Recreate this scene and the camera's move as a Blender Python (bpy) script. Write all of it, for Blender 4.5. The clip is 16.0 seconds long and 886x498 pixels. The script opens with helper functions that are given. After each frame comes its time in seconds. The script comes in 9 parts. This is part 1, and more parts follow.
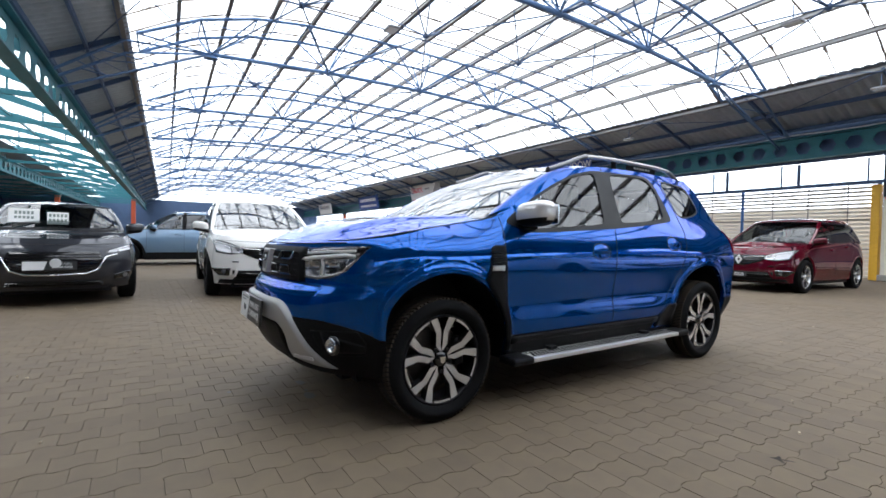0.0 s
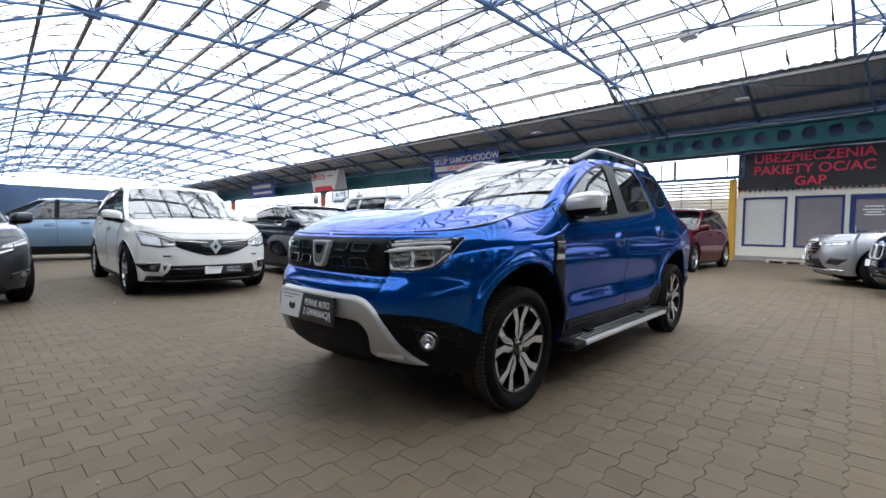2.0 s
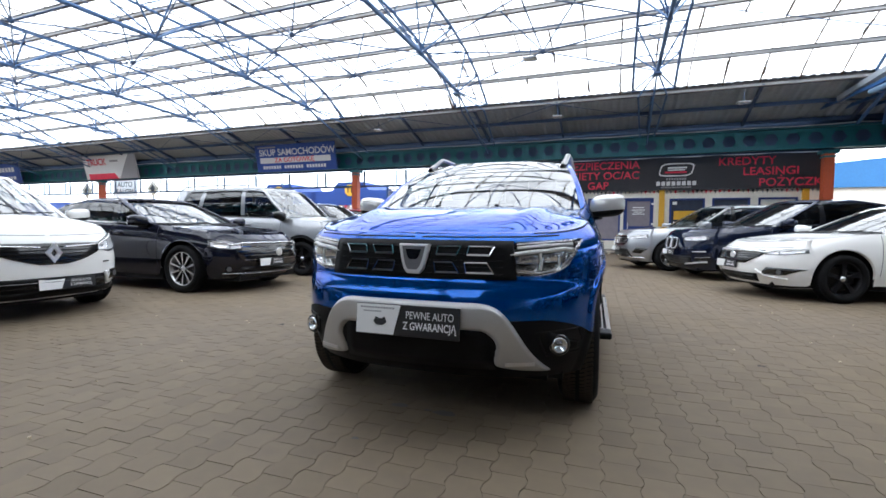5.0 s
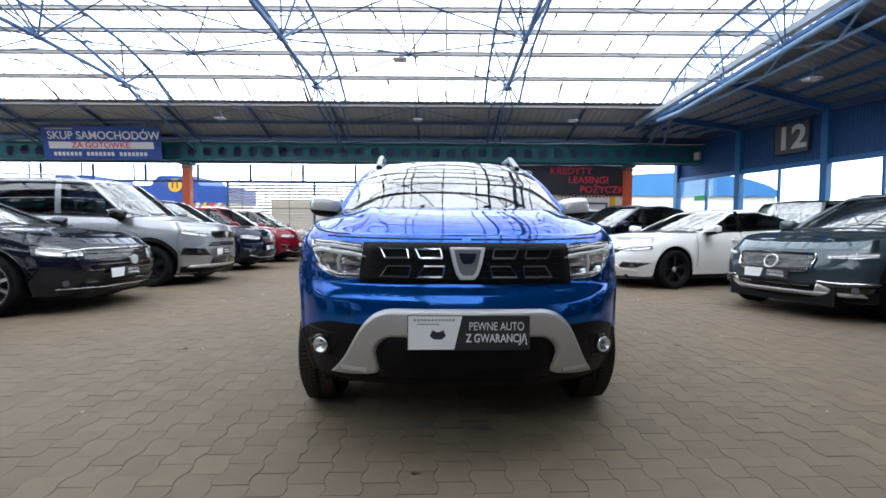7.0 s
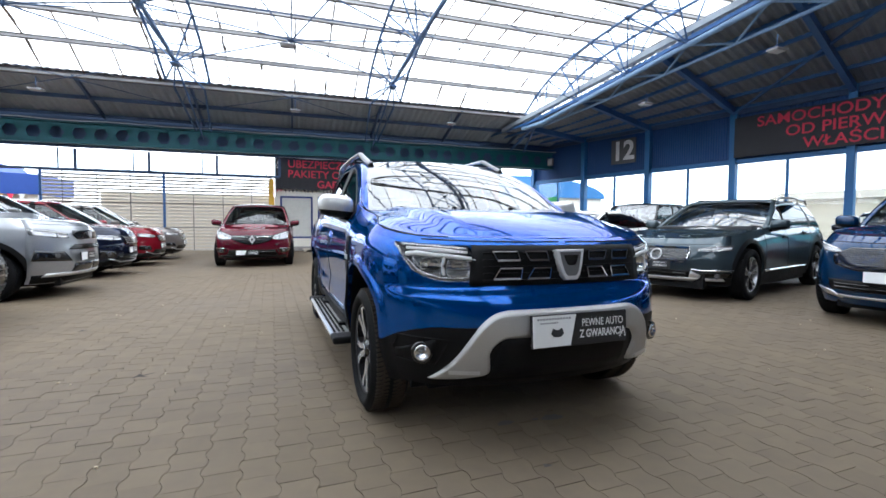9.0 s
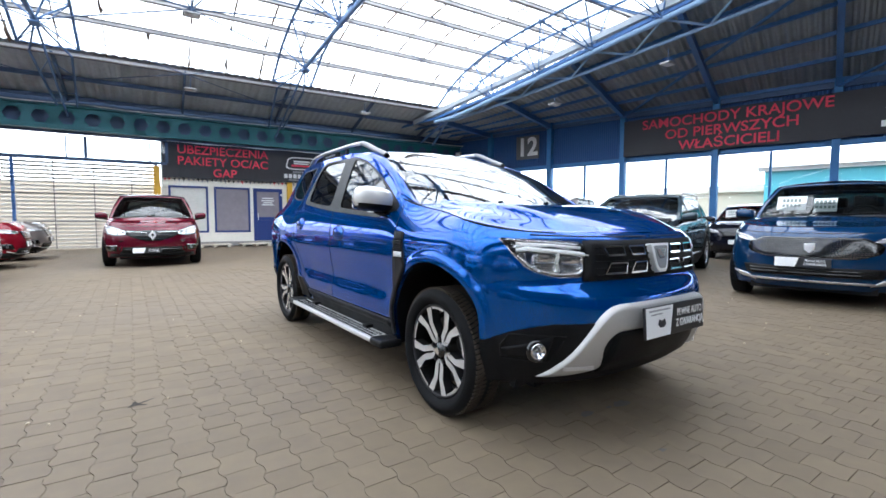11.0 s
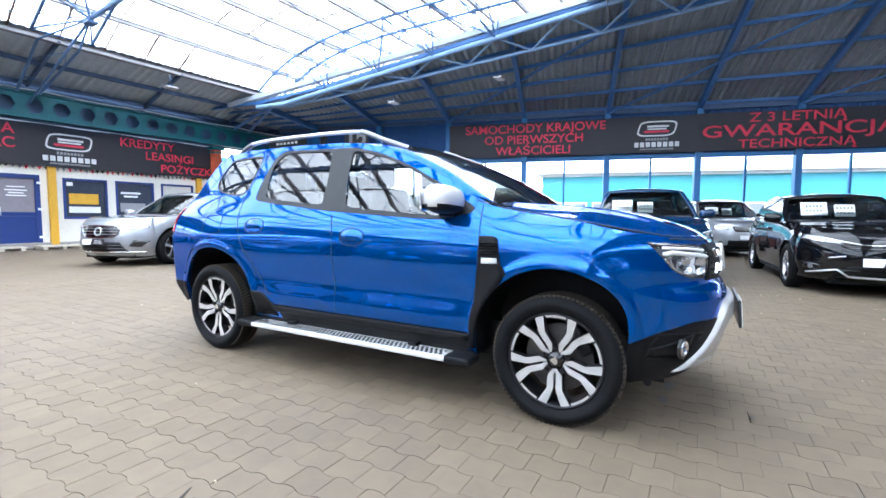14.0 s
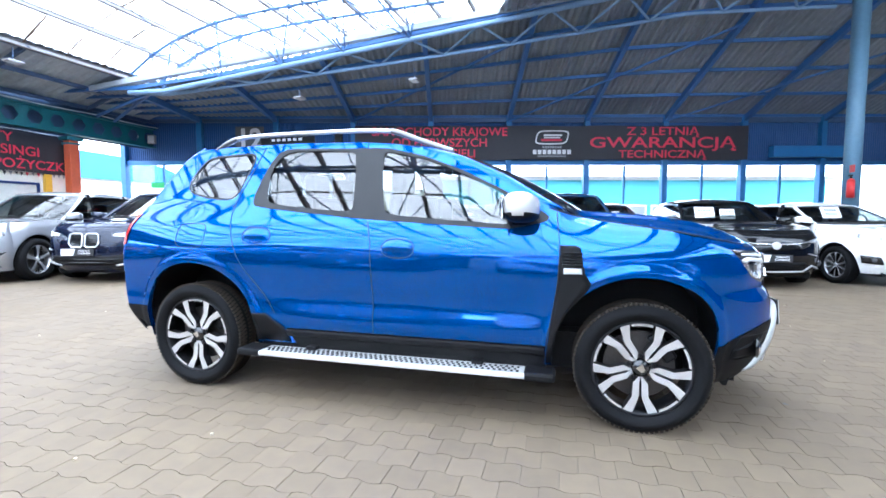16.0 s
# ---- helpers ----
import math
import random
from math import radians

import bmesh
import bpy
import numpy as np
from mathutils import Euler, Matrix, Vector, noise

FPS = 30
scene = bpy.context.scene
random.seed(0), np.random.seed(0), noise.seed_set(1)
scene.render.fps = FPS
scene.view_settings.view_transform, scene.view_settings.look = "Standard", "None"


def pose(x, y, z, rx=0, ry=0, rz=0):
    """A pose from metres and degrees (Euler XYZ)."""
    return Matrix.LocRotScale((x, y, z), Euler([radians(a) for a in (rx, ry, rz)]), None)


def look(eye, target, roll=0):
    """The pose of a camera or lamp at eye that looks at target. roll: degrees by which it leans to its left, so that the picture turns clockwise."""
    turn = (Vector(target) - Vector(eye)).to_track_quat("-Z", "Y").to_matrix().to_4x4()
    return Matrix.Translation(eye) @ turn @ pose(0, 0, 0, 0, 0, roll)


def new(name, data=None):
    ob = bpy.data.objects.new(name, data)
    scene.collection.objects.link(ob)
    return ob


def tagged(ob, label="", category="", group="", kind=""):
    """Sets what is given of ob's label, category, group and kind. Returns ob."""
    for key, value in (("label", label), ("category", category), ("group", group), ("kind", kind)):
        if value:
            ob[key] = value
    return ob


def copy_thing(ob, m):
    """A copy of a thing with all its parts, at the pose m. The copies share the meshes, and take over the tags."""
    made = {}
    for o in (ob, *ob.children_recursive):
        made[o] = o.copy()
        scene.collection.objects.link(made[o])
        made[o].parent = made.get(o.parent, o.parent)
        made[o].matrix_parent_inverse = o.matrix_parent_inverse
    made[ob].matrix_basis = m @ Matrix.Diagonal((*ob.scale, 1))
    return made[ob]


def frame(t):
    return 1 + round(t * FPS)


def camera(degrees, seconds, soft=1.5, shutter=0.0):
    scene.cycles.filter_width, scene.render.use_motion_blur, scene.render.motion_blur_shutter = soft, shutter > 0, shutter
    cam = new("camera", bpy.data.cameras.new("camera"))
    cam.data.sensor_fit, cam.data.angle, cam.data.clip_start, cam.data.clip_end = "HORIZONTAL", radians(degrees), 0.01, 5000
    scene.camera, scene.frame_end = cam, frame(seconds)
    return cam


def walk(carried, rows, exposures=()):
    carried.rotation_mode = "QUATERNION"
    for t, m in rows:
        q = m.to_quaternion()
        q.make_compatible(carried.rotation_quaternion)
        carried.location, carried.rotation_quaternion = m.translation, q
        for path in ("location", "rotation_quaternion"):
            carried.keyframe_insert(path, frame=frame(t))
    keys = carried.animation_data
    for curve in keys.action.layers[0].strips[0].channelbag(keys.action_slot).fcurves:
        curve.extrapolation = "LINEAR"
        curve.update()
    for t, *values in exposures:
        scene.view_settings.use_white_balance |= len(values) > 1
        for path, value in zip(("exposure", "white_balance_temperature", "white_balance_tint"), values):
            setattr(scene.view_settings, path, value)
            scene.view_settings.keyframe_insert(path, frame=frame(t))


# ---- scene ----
cam = camera(89.0, 16.0, soft=1.6)
# seconds, eye x y z, yaw, pitch, roll
PATH = [
    (0, 2.767, -2.658, 0.968, 56.05, -1.28, 1.26),
    (0.5, 2.625, -2.862, 0.954, 52.71, -1.56, 1.20),
    (1, 2.459, -3.041, 0.959, 49.76, -2.10, 1.08),
    (1.5, 2.293, -3.225, 0.966, 46.73, -2.42, 0.97),
    (2, 2.109, -3.372, 0.960, 42.51, -2.50, 0.83),
    (2.5, 1.914, -3.502, 0.972, 38.38, -2.64, 0.70),
    (3, 1.707, -3.647, 0.974, 34.65, -2.66, 0.61),
    (3.5, 1.487, -3.773, 0.966, 30.43, -2.74, 0.62),
    (6, 0.293, -4.027, 0.969, 8.61, -2.49, 0.53),
    (6.5, 0.043, -4.007, 0.960, 2.71, -2.44, 0.53),
    (7, -0.186, -3.952, 0.968, -2.23, -2.45, 0.43),
    (7.5, -0.450, -3.920, 0.968, -7.10, -2.38, 0.35),
    (8, -0.721, -3.870, 0.958, -12.62, -2.45, 0.29),
    (8.5, -0.984, -3.808, 0.974, -16.64, -2.66, 0.24),
    (9, -1.284, -3.754, 0.989, -20.86, -2.71, 0.33),
    (11.5, -2.273, -3.023, 1.006, -38.57, -3.81, 0.15),
    (12, -2.462, -2.813, 1.011, -43.09, -3.80, 0.30),
    (12.5, -2.609, -2.593, 1.010, -47.70, -3.90, 0.34),
    (13, -2.735, -2.370, 1.023, -51.28, -4.09, 0.38),
    (13.5, -2.867, -2.174, 1.038, -55.92, -4.03, 0.31),
    (14, -2.987, -1.915, 1.037, -60.52, -4.12, 0.28),
    (14.5, -3.064, -1.676, 1.052, -63.68, -4.14, 0.22),
    (15, -3.134, -1.438, 1.061, -67.59, -4.02, 0.16),
    (15.5, -3.159, -1.174, 1.060, -71.85, -4.00, 0.14),
    (16, -3.187, -0.926, 1.074, -75.29, -3.90, 0.08),
]
EXPOSURES = [(0, -0.42, 6190, 11), (3.5, -0.38, 6170, 11), (7, -0.27, 6080, 10), (9, -0.19, 6040, 10), (11.5, 0.32, 5960, 10), (13.5, 0.76, 5700, 10), (16, 1.07, 5430, 10)]
walk(cam, [(t, pose(x, y, z, 90 + pitch, 0, yaw) @ pose(0, 0, 0, 0, 0, roll)) for t, x, y, z, yaw, pitch, roll in PATH], EXPOSURES)

# ---- daylight ----
world = bpy.data.worlds.new("overcast_sky")
scene.world = world
world.use_nodes = True
wn = world.node_tree.nodes
wl = world.node_tree.links
wn.clear()
w_out = wn.new("ShaderNodeOutputWorld")
w_mix = wn.new("ShaderNodeMixShader")
w_sky = wn.new("ShaderNodeBackground")
w_cloud = wn.new("ShaderNodeBackground")
sky = wn.new("ShaderNodeTexSky")
sky.sky_type = "NISHITA"
sky.sun_disc = False
sky.sun_elevation = radians(48)
sky.sun_rotation = radians(150)
wl.new(sky.outputs[0], w_sky.inputs[0])
w_sky.inputs[1].default_value = 0.15
w_cloud.inputs[0].default_value = (0.95, 0.98, 1.0, 1)
w_cloud.inputs[1].default_value = 6.0
w_mix.inputs[0].default_value = 0.85
wl.new(w_sky.outputs[0], w_mix.inputs[1])
wl.new(w_cloud.outputs[0], w_mix.inputs[2])
wl.new(w_mix.outputs[0], w_out.inputs[0])
sun_data = bpy.data.lights.new("sun", "SUN")
sun_data.energy = 1.5
sun_data.angle = radians(25)
sun_data.color = (1.0, 0.96, 0.9)
sun = new("sun", sun_data)
sun.matrix_world = look((0, 0, 30), (-8, 14, 0))

# ---- materials ----
def material(name, color, rough=0.5, metal=0.0, grain=0.0, scale=8.0, bump=0.0, coat=0.0, second=None, island=0.0, spec=0.5, big=0.0):
    """A principled material: base colour varied by noise at two scales, with fine relief."""
    m = bpy.data.materials.new(name)
    m.use_nodes = True
    n, l = m.node_tree.nodes, m.node_tree.links
    p = n["Principled BSDF"]
    p.inputs["Roughness"].default_value = rough
    p.inputs["Metallic"].default_value = metal
    p.inputs["Coat Weight"].default_value = coat
    p.inputs["Coat Roughness"].default_value = 0.03
    p.inputs["Specular IOR Level"].default_value = spec
    p.inputs["Base Color"].default_value = (*color, 1)
    if grain or bump or big:
        tc = n.new("ShaderNodeTexCoord")
        fine = n.new("ShaderNodeTexNoise")
        fine.inputs["Scale"].default_value = scale * 6
        fine.inputs["Detail"].default_value = 6
        wide = n.new("ShaderNodeTexNoise")
        wide.inputs["Scale"].default_value = scale * 0.35
        wide.inputs["Detail"].default_value = 4
        for tex in (fine, wide):
            l.new(tc.outputs["Object"], tex.inputs["Vector"])
        both = n.new("ShaderNodeMath")
        both.operation = "MULTIPLY_ADD"
        l.new(fine.outputs[0], both.inputs[0])
        both.inputs[1].default_value = 0.5
        half = n.new("ShaderNodeMath")
        half.operation = "MULTIPLY"
        l.new(wide.outputs[0], half.inputs[0])
        half.inputs[1].default_value = 0.5 + big
        l.new(half.outputs[0], both.inputs[2])
        ramp = n.new("ShaderNodeMapRange")
        ramp.inputs[1].default_value, ramp.inputs[2].default_value = 0.25, 0.75 + big
        l.new(both.outputs[0], ramp.inputs[0])
        mix = n.new("ShaderNodeMix")
        mix.data_type = "RGBA"
        other = second or tuple(c * (1 - grain) for c in color)
        mix.inputs[6].default_value = (*color, 1)
        mix.inputs[7].default_value = (*other, 1)
        l.new(ramp.outputs[0], mix.inputs[0])
        last = mix.outputs[2]
        if island:
            geo = n.new("ShaderNodeNewGeometry")
            hue = n.new("ShaderNodeHueSaturation")
            val = n.new("ShaderNodeMapRange")
            val.inputs[3].default_value, val.inputs[4].default_value = 1 - island, 1 + island
            l.new(geo.outputs["Random Per Island"], val.inputs[0])
            l.new(val.outputs[0], hue.inputs["Value"])
            l.new(last, hue.inputs["Color"])
            last = hue.outputs[0]
        l.new(last, p.inputs["Base Color"])
        rr = n.new("ShaderNodeMapRange")
        rr.inputs[3].default_value, rr.inputs[4].default_value = max(rough - 0.08, 0.02), min(rough + 0.12, 1)
        l.new(wide.outputs[0], rr.inputs[0])
        l.new(rr.outputs[0], p.inputs["Roughness"])
        if bump:
            b = n.new("ShaderNodeBump")
            b.inputs["Strength"].default_value = bump
            b.inputs["Distance"].default_value = 0.004
            l.new(fine.outputs[0], b.inputs["Height"])
            l.new(b.outputs[0], p.inputs["Normal"])
    return m


def car_paint(name, color, metal=0.35, rough=0.32, flake=0.15):
    """Metallic lacquer: a flaked base under a thick clear coat."""
    m = material(name, color, rough, metal, coat=1.0, spec=0.0)
    m.node_tree.nodes["Principled BSDF"].inputs["Coat IOR"].default_value = 1.52
    m.node_tree.nodes["Principled BSDF"].inputs["Coat Roughness"].default_value = 0.015
    n, l = m.node_tree.nodes, m.node_tree.links
    p = n["Principled BSDF"]
    peak = max(color)
    p.inputs["Specular Tint"].default_value = (*[0.35 * c / peak + 0.65 * (c / peak) ** 0.5 for c in color], 1)
    tc = n.new("ShaderNodeTexCoord")
    cells = n.new("ShaderNodeTexVoronoi")
    cells.inputs["Scale"].default_value = 900
    l.new(tc.outputs["Object"], cells.inputs["Vector"])
    mix = n.new("ShaderNodeMix")
    mix.data_type = "RGBA"
    mix.inputs[6].default_value = (*[c * (1 - flake) for c in color], 1)
    mix.inputs[7].default_value = (*[min(1, c * (1 + flake)) for c in color], 1)
    l.new(cells.outputs["Color"], mix.inputs[0])
    l.new(mix.outputs[2], p.inputs["Base Color"])
    return m


def glass(name, tint=(1, 1, 1), clear=0.9, rough=0.0, ior=1.5):
    """A thin pane: clear with a mirror-like gloss that grows at a glancing angle."""
    m = bpy.data.materials.new(name)
    m.use_nodes = True
    n, l = m.node_tree.nodes, m.node_tree.links
    n.clear()
    out = n.new("ShaderNodeOutputMaterial")
    t = n.new("ShaderNodeBsdfTransparent")
    t.inputs[0].default_value = (*[c * clear for c in tint], 1)
    g = n.new("ShaderNodeBsdfGlossy")
    g.inputs["Roughness"].default_value = rough
    f0 = ((ior - 1) / (ior + 1)) ** 2
    lw = n.new("ShaderNodeLayerWeight")
    pw = n.new("ShaderNodeMath")
    pw.operation = "POWER"
    pw.inputs[1].default_value = 5.0
    l.new(lw.outputs["Facing"], pw.inputs[0])
    f = n.new("ShaderNodeMath")
    f.operation = "MULTIPLY_ADD"
    f.inputs[1].default_value, f.inputs[2].default_value = 1 - f0, f0
    l.new(pw.outputs[0], f.inputs[0])
    mix = n.new("ShaderNodeMixShader")
    l.new(f.outputs[0], mix.inputs[0])
    l.new(t.outputs[0], mix.inputs[1])
    l.new(g.outputs[0], mix.inputs[2])
    l.new(mix.outputs[0], out.inputs[0])
    return m


def skylight(name):
    """Weathered translucent roof sheet: part clear, part diffusing, dirty in patches."""
    m = bpy.data.materials.new(name)
    m.use_nodes = True
    n, l = m.node_tree.nodes, m.node_tree.links
    n.clear()
    out = n.new("ShaderNodeOutputMaterial")
    t = n.new("ShaderNodeBsdfTransparent")
    d = n.new("ShaderNodeBsdfTranslucent")
    tc = n.new("ShaderNodeTexCoord")
    noise_t = n.new("ShaderNodeTexNoise")
    noise_t.inputs["Scale"].default_value = 0.9
    noise_t.inputs["Detail"].default_value = 5
    l.new(tc.outputs["Object"], noise_t.inputs["Vector"])
    geo = n.new("ShaderNodeNewGeometry")
    add = n.new("ShaderNodeMath")
    add.operation = "MULTIPLY_ADD"
    l.new(geo.outputs["Random Per Island"], add.inputs[0])
    add.inputs[1].default_value = 0.35
    l.new(noise_t.outputs[0], add.inputs[2])
    ramp = n.new("ShaderNodeMapRange")
    ramp.inputs[1].default_value, ramp.inputs[2].default_value = 0.35, 1.0
    ramp.inputs[3].default_value, ramp.inputs[4].default_value = 1.0, 0.66
    l.new(add.outputs[0], ramp.inputs[0])
    col = n.new("ShaderNodeCombineColor")
    for i, f in enumerate((0.97, 0.985, 1.0)):
        k = n.new("ShaderNodeMath")
        k.operation = "MULTIPLY"
        k.inputs[1].default_value = f
        l.new(ramp.outputs[0], k.inputs[0])
        l.new(k.outputs[0], col.inputs[i])
    l.new(col.outputs[0], t.inputs[0])
    l.new(col.outputs[0], d.inputs[0])
    mix = n.new("ShaderNodeMixShader")
    mix.inputs[0].default_value = 0.3
    l.new(t.outputs[0], mix.inputs[1])
    l.new(d.outputs[0], mix.inputs[2])
    l.new(mix.outputs[0], out.inputs[0])
    return m


M = {}
M["glazing"] = skylight("roof_glazing_sheet")
M["rust"] = material("weathered_glazing_bar", (0.24, 0.17, 0.12), 0.85, 0.0, 0.5, 6, 0.4)
M["purlin"] = material("dusty_purlin_paint", (0.16, 0.14, 0.13), 0.6, 0.0, 0.35, 4, 0.1)
# lighter than the flanges: the veil of bright sky is in this colour
M["purlin_web"] = material("glare_pale_purlin_web", (0.55, 0.55, 0.55), 0.6, 0.0, 0.35, 4, 0.1)
M["blue_steel"] = material("blue_steel_paint", (0.045, 0.15, 0.4), 0.5, 0.0, 0.35, 3, 0.1)
M["dark_steel"] = material("dark_blue_steel_paint", (0.06, 0.11, 0.22), 0.55, 0.0, 0.35, 3, 0.1)
M["pale_steel"] = material("pale_blue_steel_paint", (0.24, 0.38, 0.58), 0.5, 0.0, 0.3, 3, 0.1)
M["teal"] = material("teal_beam_paint", (0.014, 0.155, 0.195), 0.5, 0.0, 0.35, 3, 0.15)
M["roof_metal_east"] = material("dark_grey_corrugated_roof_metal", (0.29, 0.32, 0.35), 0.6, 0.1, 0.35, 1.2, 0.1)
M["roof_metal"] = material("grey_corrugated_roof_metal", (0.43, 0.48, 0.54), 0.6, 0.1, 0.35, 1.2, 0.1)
M["wall_blue"] = material("blue_corrugated_wall_paint", (0.01, 0.075, 0.25), 0.5, 0.0, 0.25, 2, 0.1)
M["column_blue"] = material("blue_column_paint", (0.025, 0.17, 0.43), 0.45, 0.0, 0.25, 2, 0.1)
M["orange"] = material("orange_pillar_paint", (0.62, 0.11, 0.04), 0.55, 0.0, 0.3, 3, 0.1)
M["yellow"] = material("yellow_post_paint", (0.75, 0.42, 0.03), 0.5, 0.0, 0.25, 3, 0.1)
M["white_wall"] = material("white_panel_wall", (0.84, 0.8, 0.71), 0.6, 0.0, 0.2, 2, 0.15)
M["cream"] = material("cream_cladding", (0.62, 0.55, 0.45), 0.65, 0.0, 0.3, 2, 0.1)
M["banner_black"] = material("black_banner_cloth", (0.026, 0.026, 0.034), 0.6, 0.0, 0.3, 2, 0.2)
M["banner_red"] = material("red_banner_print", (0.75, 0.035, 0.085), 0.6, 0.0, 0.15, 3)
M["banner_white"] = material("white_banner_print", (0.75, 0.75, 0.76), 0.6, 0.0, 0.1, 3)
M["banner_blue"] = material("blue_banner_print", (0.02, 0.07, 0.32), 0.55, 0.0, 0.2, 2)
M["banner_grey"] = material("grey_banner_print", (0.3, 0.3, 0.32), 0.6, 0.0, 0.1, 3)
M["window"] = glass("window_glass", (0.94, 0.98, 1.0), 0.95)
M["window_frost"] = material("frosted_window_film", (0.7, 0.69, 0.64), 0.35, 0.0, 0.2, 2)
M["window_dark"] = material("dark_window_glass", (0.06, 0.07, 0.1), 0.08, 0.0, 0.3, 1.5)
M["blue_frame"] = material("blue_window_frame", (0.012, 0.038, 0.19), 0.45, 0.0, 0.2, 3)
M["concrete"] = material("pale_concrete", (0.36, 0.34, 0.32), 0.85, 0.0, 0.35, 2, 0.4)
M["fence_steel"] = material("grey_fence_steel", (0.2, 0.19, 0.19), 0.6, 0.0, 0.3, 3)
M["slat"] = material("white_fence_slat", (0.62, 0.58, 0.52), 0.55, 0.0, 0.25, 2)
M["cyan_wall"] = material("cyan_painted_wall", (0.1, 0.42, 0.5), 0.6, 0.0, 0.15, 1)
M["beige_wall"] = material("beige_rendered_wall", (0.62, 0.54, 0.42), 0.75, 0.0, 0.2, 0.8, 0.2)
M["paving"] = material("grey_brown_paving_block", (0.126, 0.098, 0.074), 0.7, 0.0, 0.3, 1.6, 0.35, island=0.07, big=0.1, spec=0.25, second=(0.178, 0.137, 0.087))
M["arch_steel"] = material("grey_blue_lattice_paint", (0.1, 0.2, 0.4), 0.5, 0.0, 0.35, 3, 0.1)
M["badge"] = material("satin_badge_metal", (0.78, 0.78, 0.79), 0.3, 0.45)
M["joint"] = material("sandy_joint_dirt", (0.075, 0.06, 0.046), 0.95, 0.0, 0.4, 2, 0.6, second=(0.19, 0.148, 0.1))
M["film"] = material("grey_violet_window_film", (0.3, 0.27, 0.3), 0.18, 0.0, 0.25, 1)
M["band_pane"] = material("grey_band_window", (0.3, 0.31, 0.36), 0.15, 0.0, 0.3, 1)
M["cable"] = material("pale_cable_jacket", (0.6, 0.62, 0.64), 0.5)
M["red_sign"] = material("red_fire_point_paint", (0.6, 0.03, 0.03), 0.45, 0.0, 0.15, 4)
M["black_rubber"] = material("black_rubber", (0.009, 0.009, 0.010), 0.7, 0.0, 0.3, 14, 0.3, spec=0.12)
M["tread"] = material("dusty_tyre_tread", (0.055, 0.045, 0.035), 0.9, 0.0, 0.4, 10, 0.3, spec=0.1)
M["black_plastic"] = material("black_grained_plastic", (0.008, 0.008, 0.009), 0.5, 0.0, 0.25, 20, 0.25, spec=0.16)
M["gloss_black"] = material("gloss_black_trim", (0.008, 0.008, 0.009), 0.12, 0.0, 0.0, coat=0.5)
M["chrome"] = material("bright_chrome", (0.85, 0.85, 0.87), 0.08, 1.0)
M["silver"] = material("satin_silver_paint", (0.64, 0.63, 0.615), 0.36, 0.45, 0.08, 20)
M["alu"] = material("brushed_aluminium", (0.72, 0.72, 0.73), 0.3, 0.9, 0.15, 20)
M["alloy"] = material("machined_alloy", (0.74, 0.75, 0.77), 0.22, 0.72)
M["dark_alloy"] = material("dark_alloy", (0.014, 0.014, 0.016), 0.35, 0.2, spec=0.25)
M["disc"] = material("brake_disc_steel", (0.1, 0.09, 0.085), 0.45, 0.8, 0.3, 15)
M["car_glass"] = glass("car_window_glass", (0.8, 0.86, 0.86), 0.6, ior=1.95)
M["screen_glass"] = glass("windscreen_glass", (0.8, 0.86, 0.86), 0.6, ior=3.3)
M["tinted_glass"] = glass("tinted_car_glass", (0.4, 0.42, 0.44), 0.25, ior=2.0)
M["screen_dark"] = glass("dark_windscreen_glass", (0.7, 0.76, 0.76), 0.6, ior=1.75)
M["lens"] = glass("headlamp_lens", (1, 1, 1), 0.96)
M["reflector"] = material("headlamp_reflector", (0.86, 0.87, 0.88), 0.22, 0.35)
M["red_lens"] = material("red_tail_lens", (0.5, 0.01, 0.015), 0.1, coat=0.6)
M["interior"] = material("dark_cabin_cloth", (0.03, 0.03, 0.034), 0.8, 0.0, 0.3, 10)
M["paper"] = material("white_paper_card", (0.8, 0.8, 0.78), 0.7)
M["print_dark"] = material("dark_print", (0.02, 0.02, 0.025), 0.6)
M["card_print"] = material("grey_green_card_print", (0.2, 0.24, 0.22), 0.7)
M["print_white"] = material("white_print", (0.82, 0.82, 0.82), 0.5)
M["plate_black"] = material("black_plate_print", (0.02, 0.02, 0.022), 0.3)
M["lens_off"] = material("lamp_cover_plastic", (0.7, 0.72, 0.74), 0.4)
M["pipe_grey"] = material("grey_green_round_column", (0.13, 0.24, 0.34), 0.5, 0.0, 0.25, 2, 0.1)
M["green"] = material("green_exit_sign", (0.03, 0.45, 0.12), 0.5)


# ---- mesh helpers ----
def finish(name, bm, mat, parent=None, label="", smooth=False, m=None, bevel=0.0):
    me = bpy.data.meshes.new(name)
    bm.normal_update()
    bm.to_mesh(me)
    bm.free()
    mats = mat if isinstance(mat, (list, tuple)) else [mat]
    for x in mats:
        me.materials.append(x)
    if smooth:
        me.polygons.foreach_set("use_smooth", [True] * len(me.polygons))
    ob = new(name, me)
    if parent is not None:
        ob.parent = parent
    if m is not None:
        ob.matrix_basis = m
    if label:
        tagged(ob, label)
    if bevel:
        b = ob.modifiers.new("edge", "BEVEL")
        b.width, b.segments, b.limit_method = bevel, 2, "ANGLE"
    return ob


def part(name, bm, mat, parent, label="", smooth=False, m=None, bevel=0.0):
    return finish(name, bm, mat, parent, label, smooth, m, bevel)


def root(name, m, label, category, group="", kind=""):
    ob = new(name)
    ob.empty_display_size = 0.1
    ob.matrix_basis = m
    return tagged(ob, label, category, group, kind)


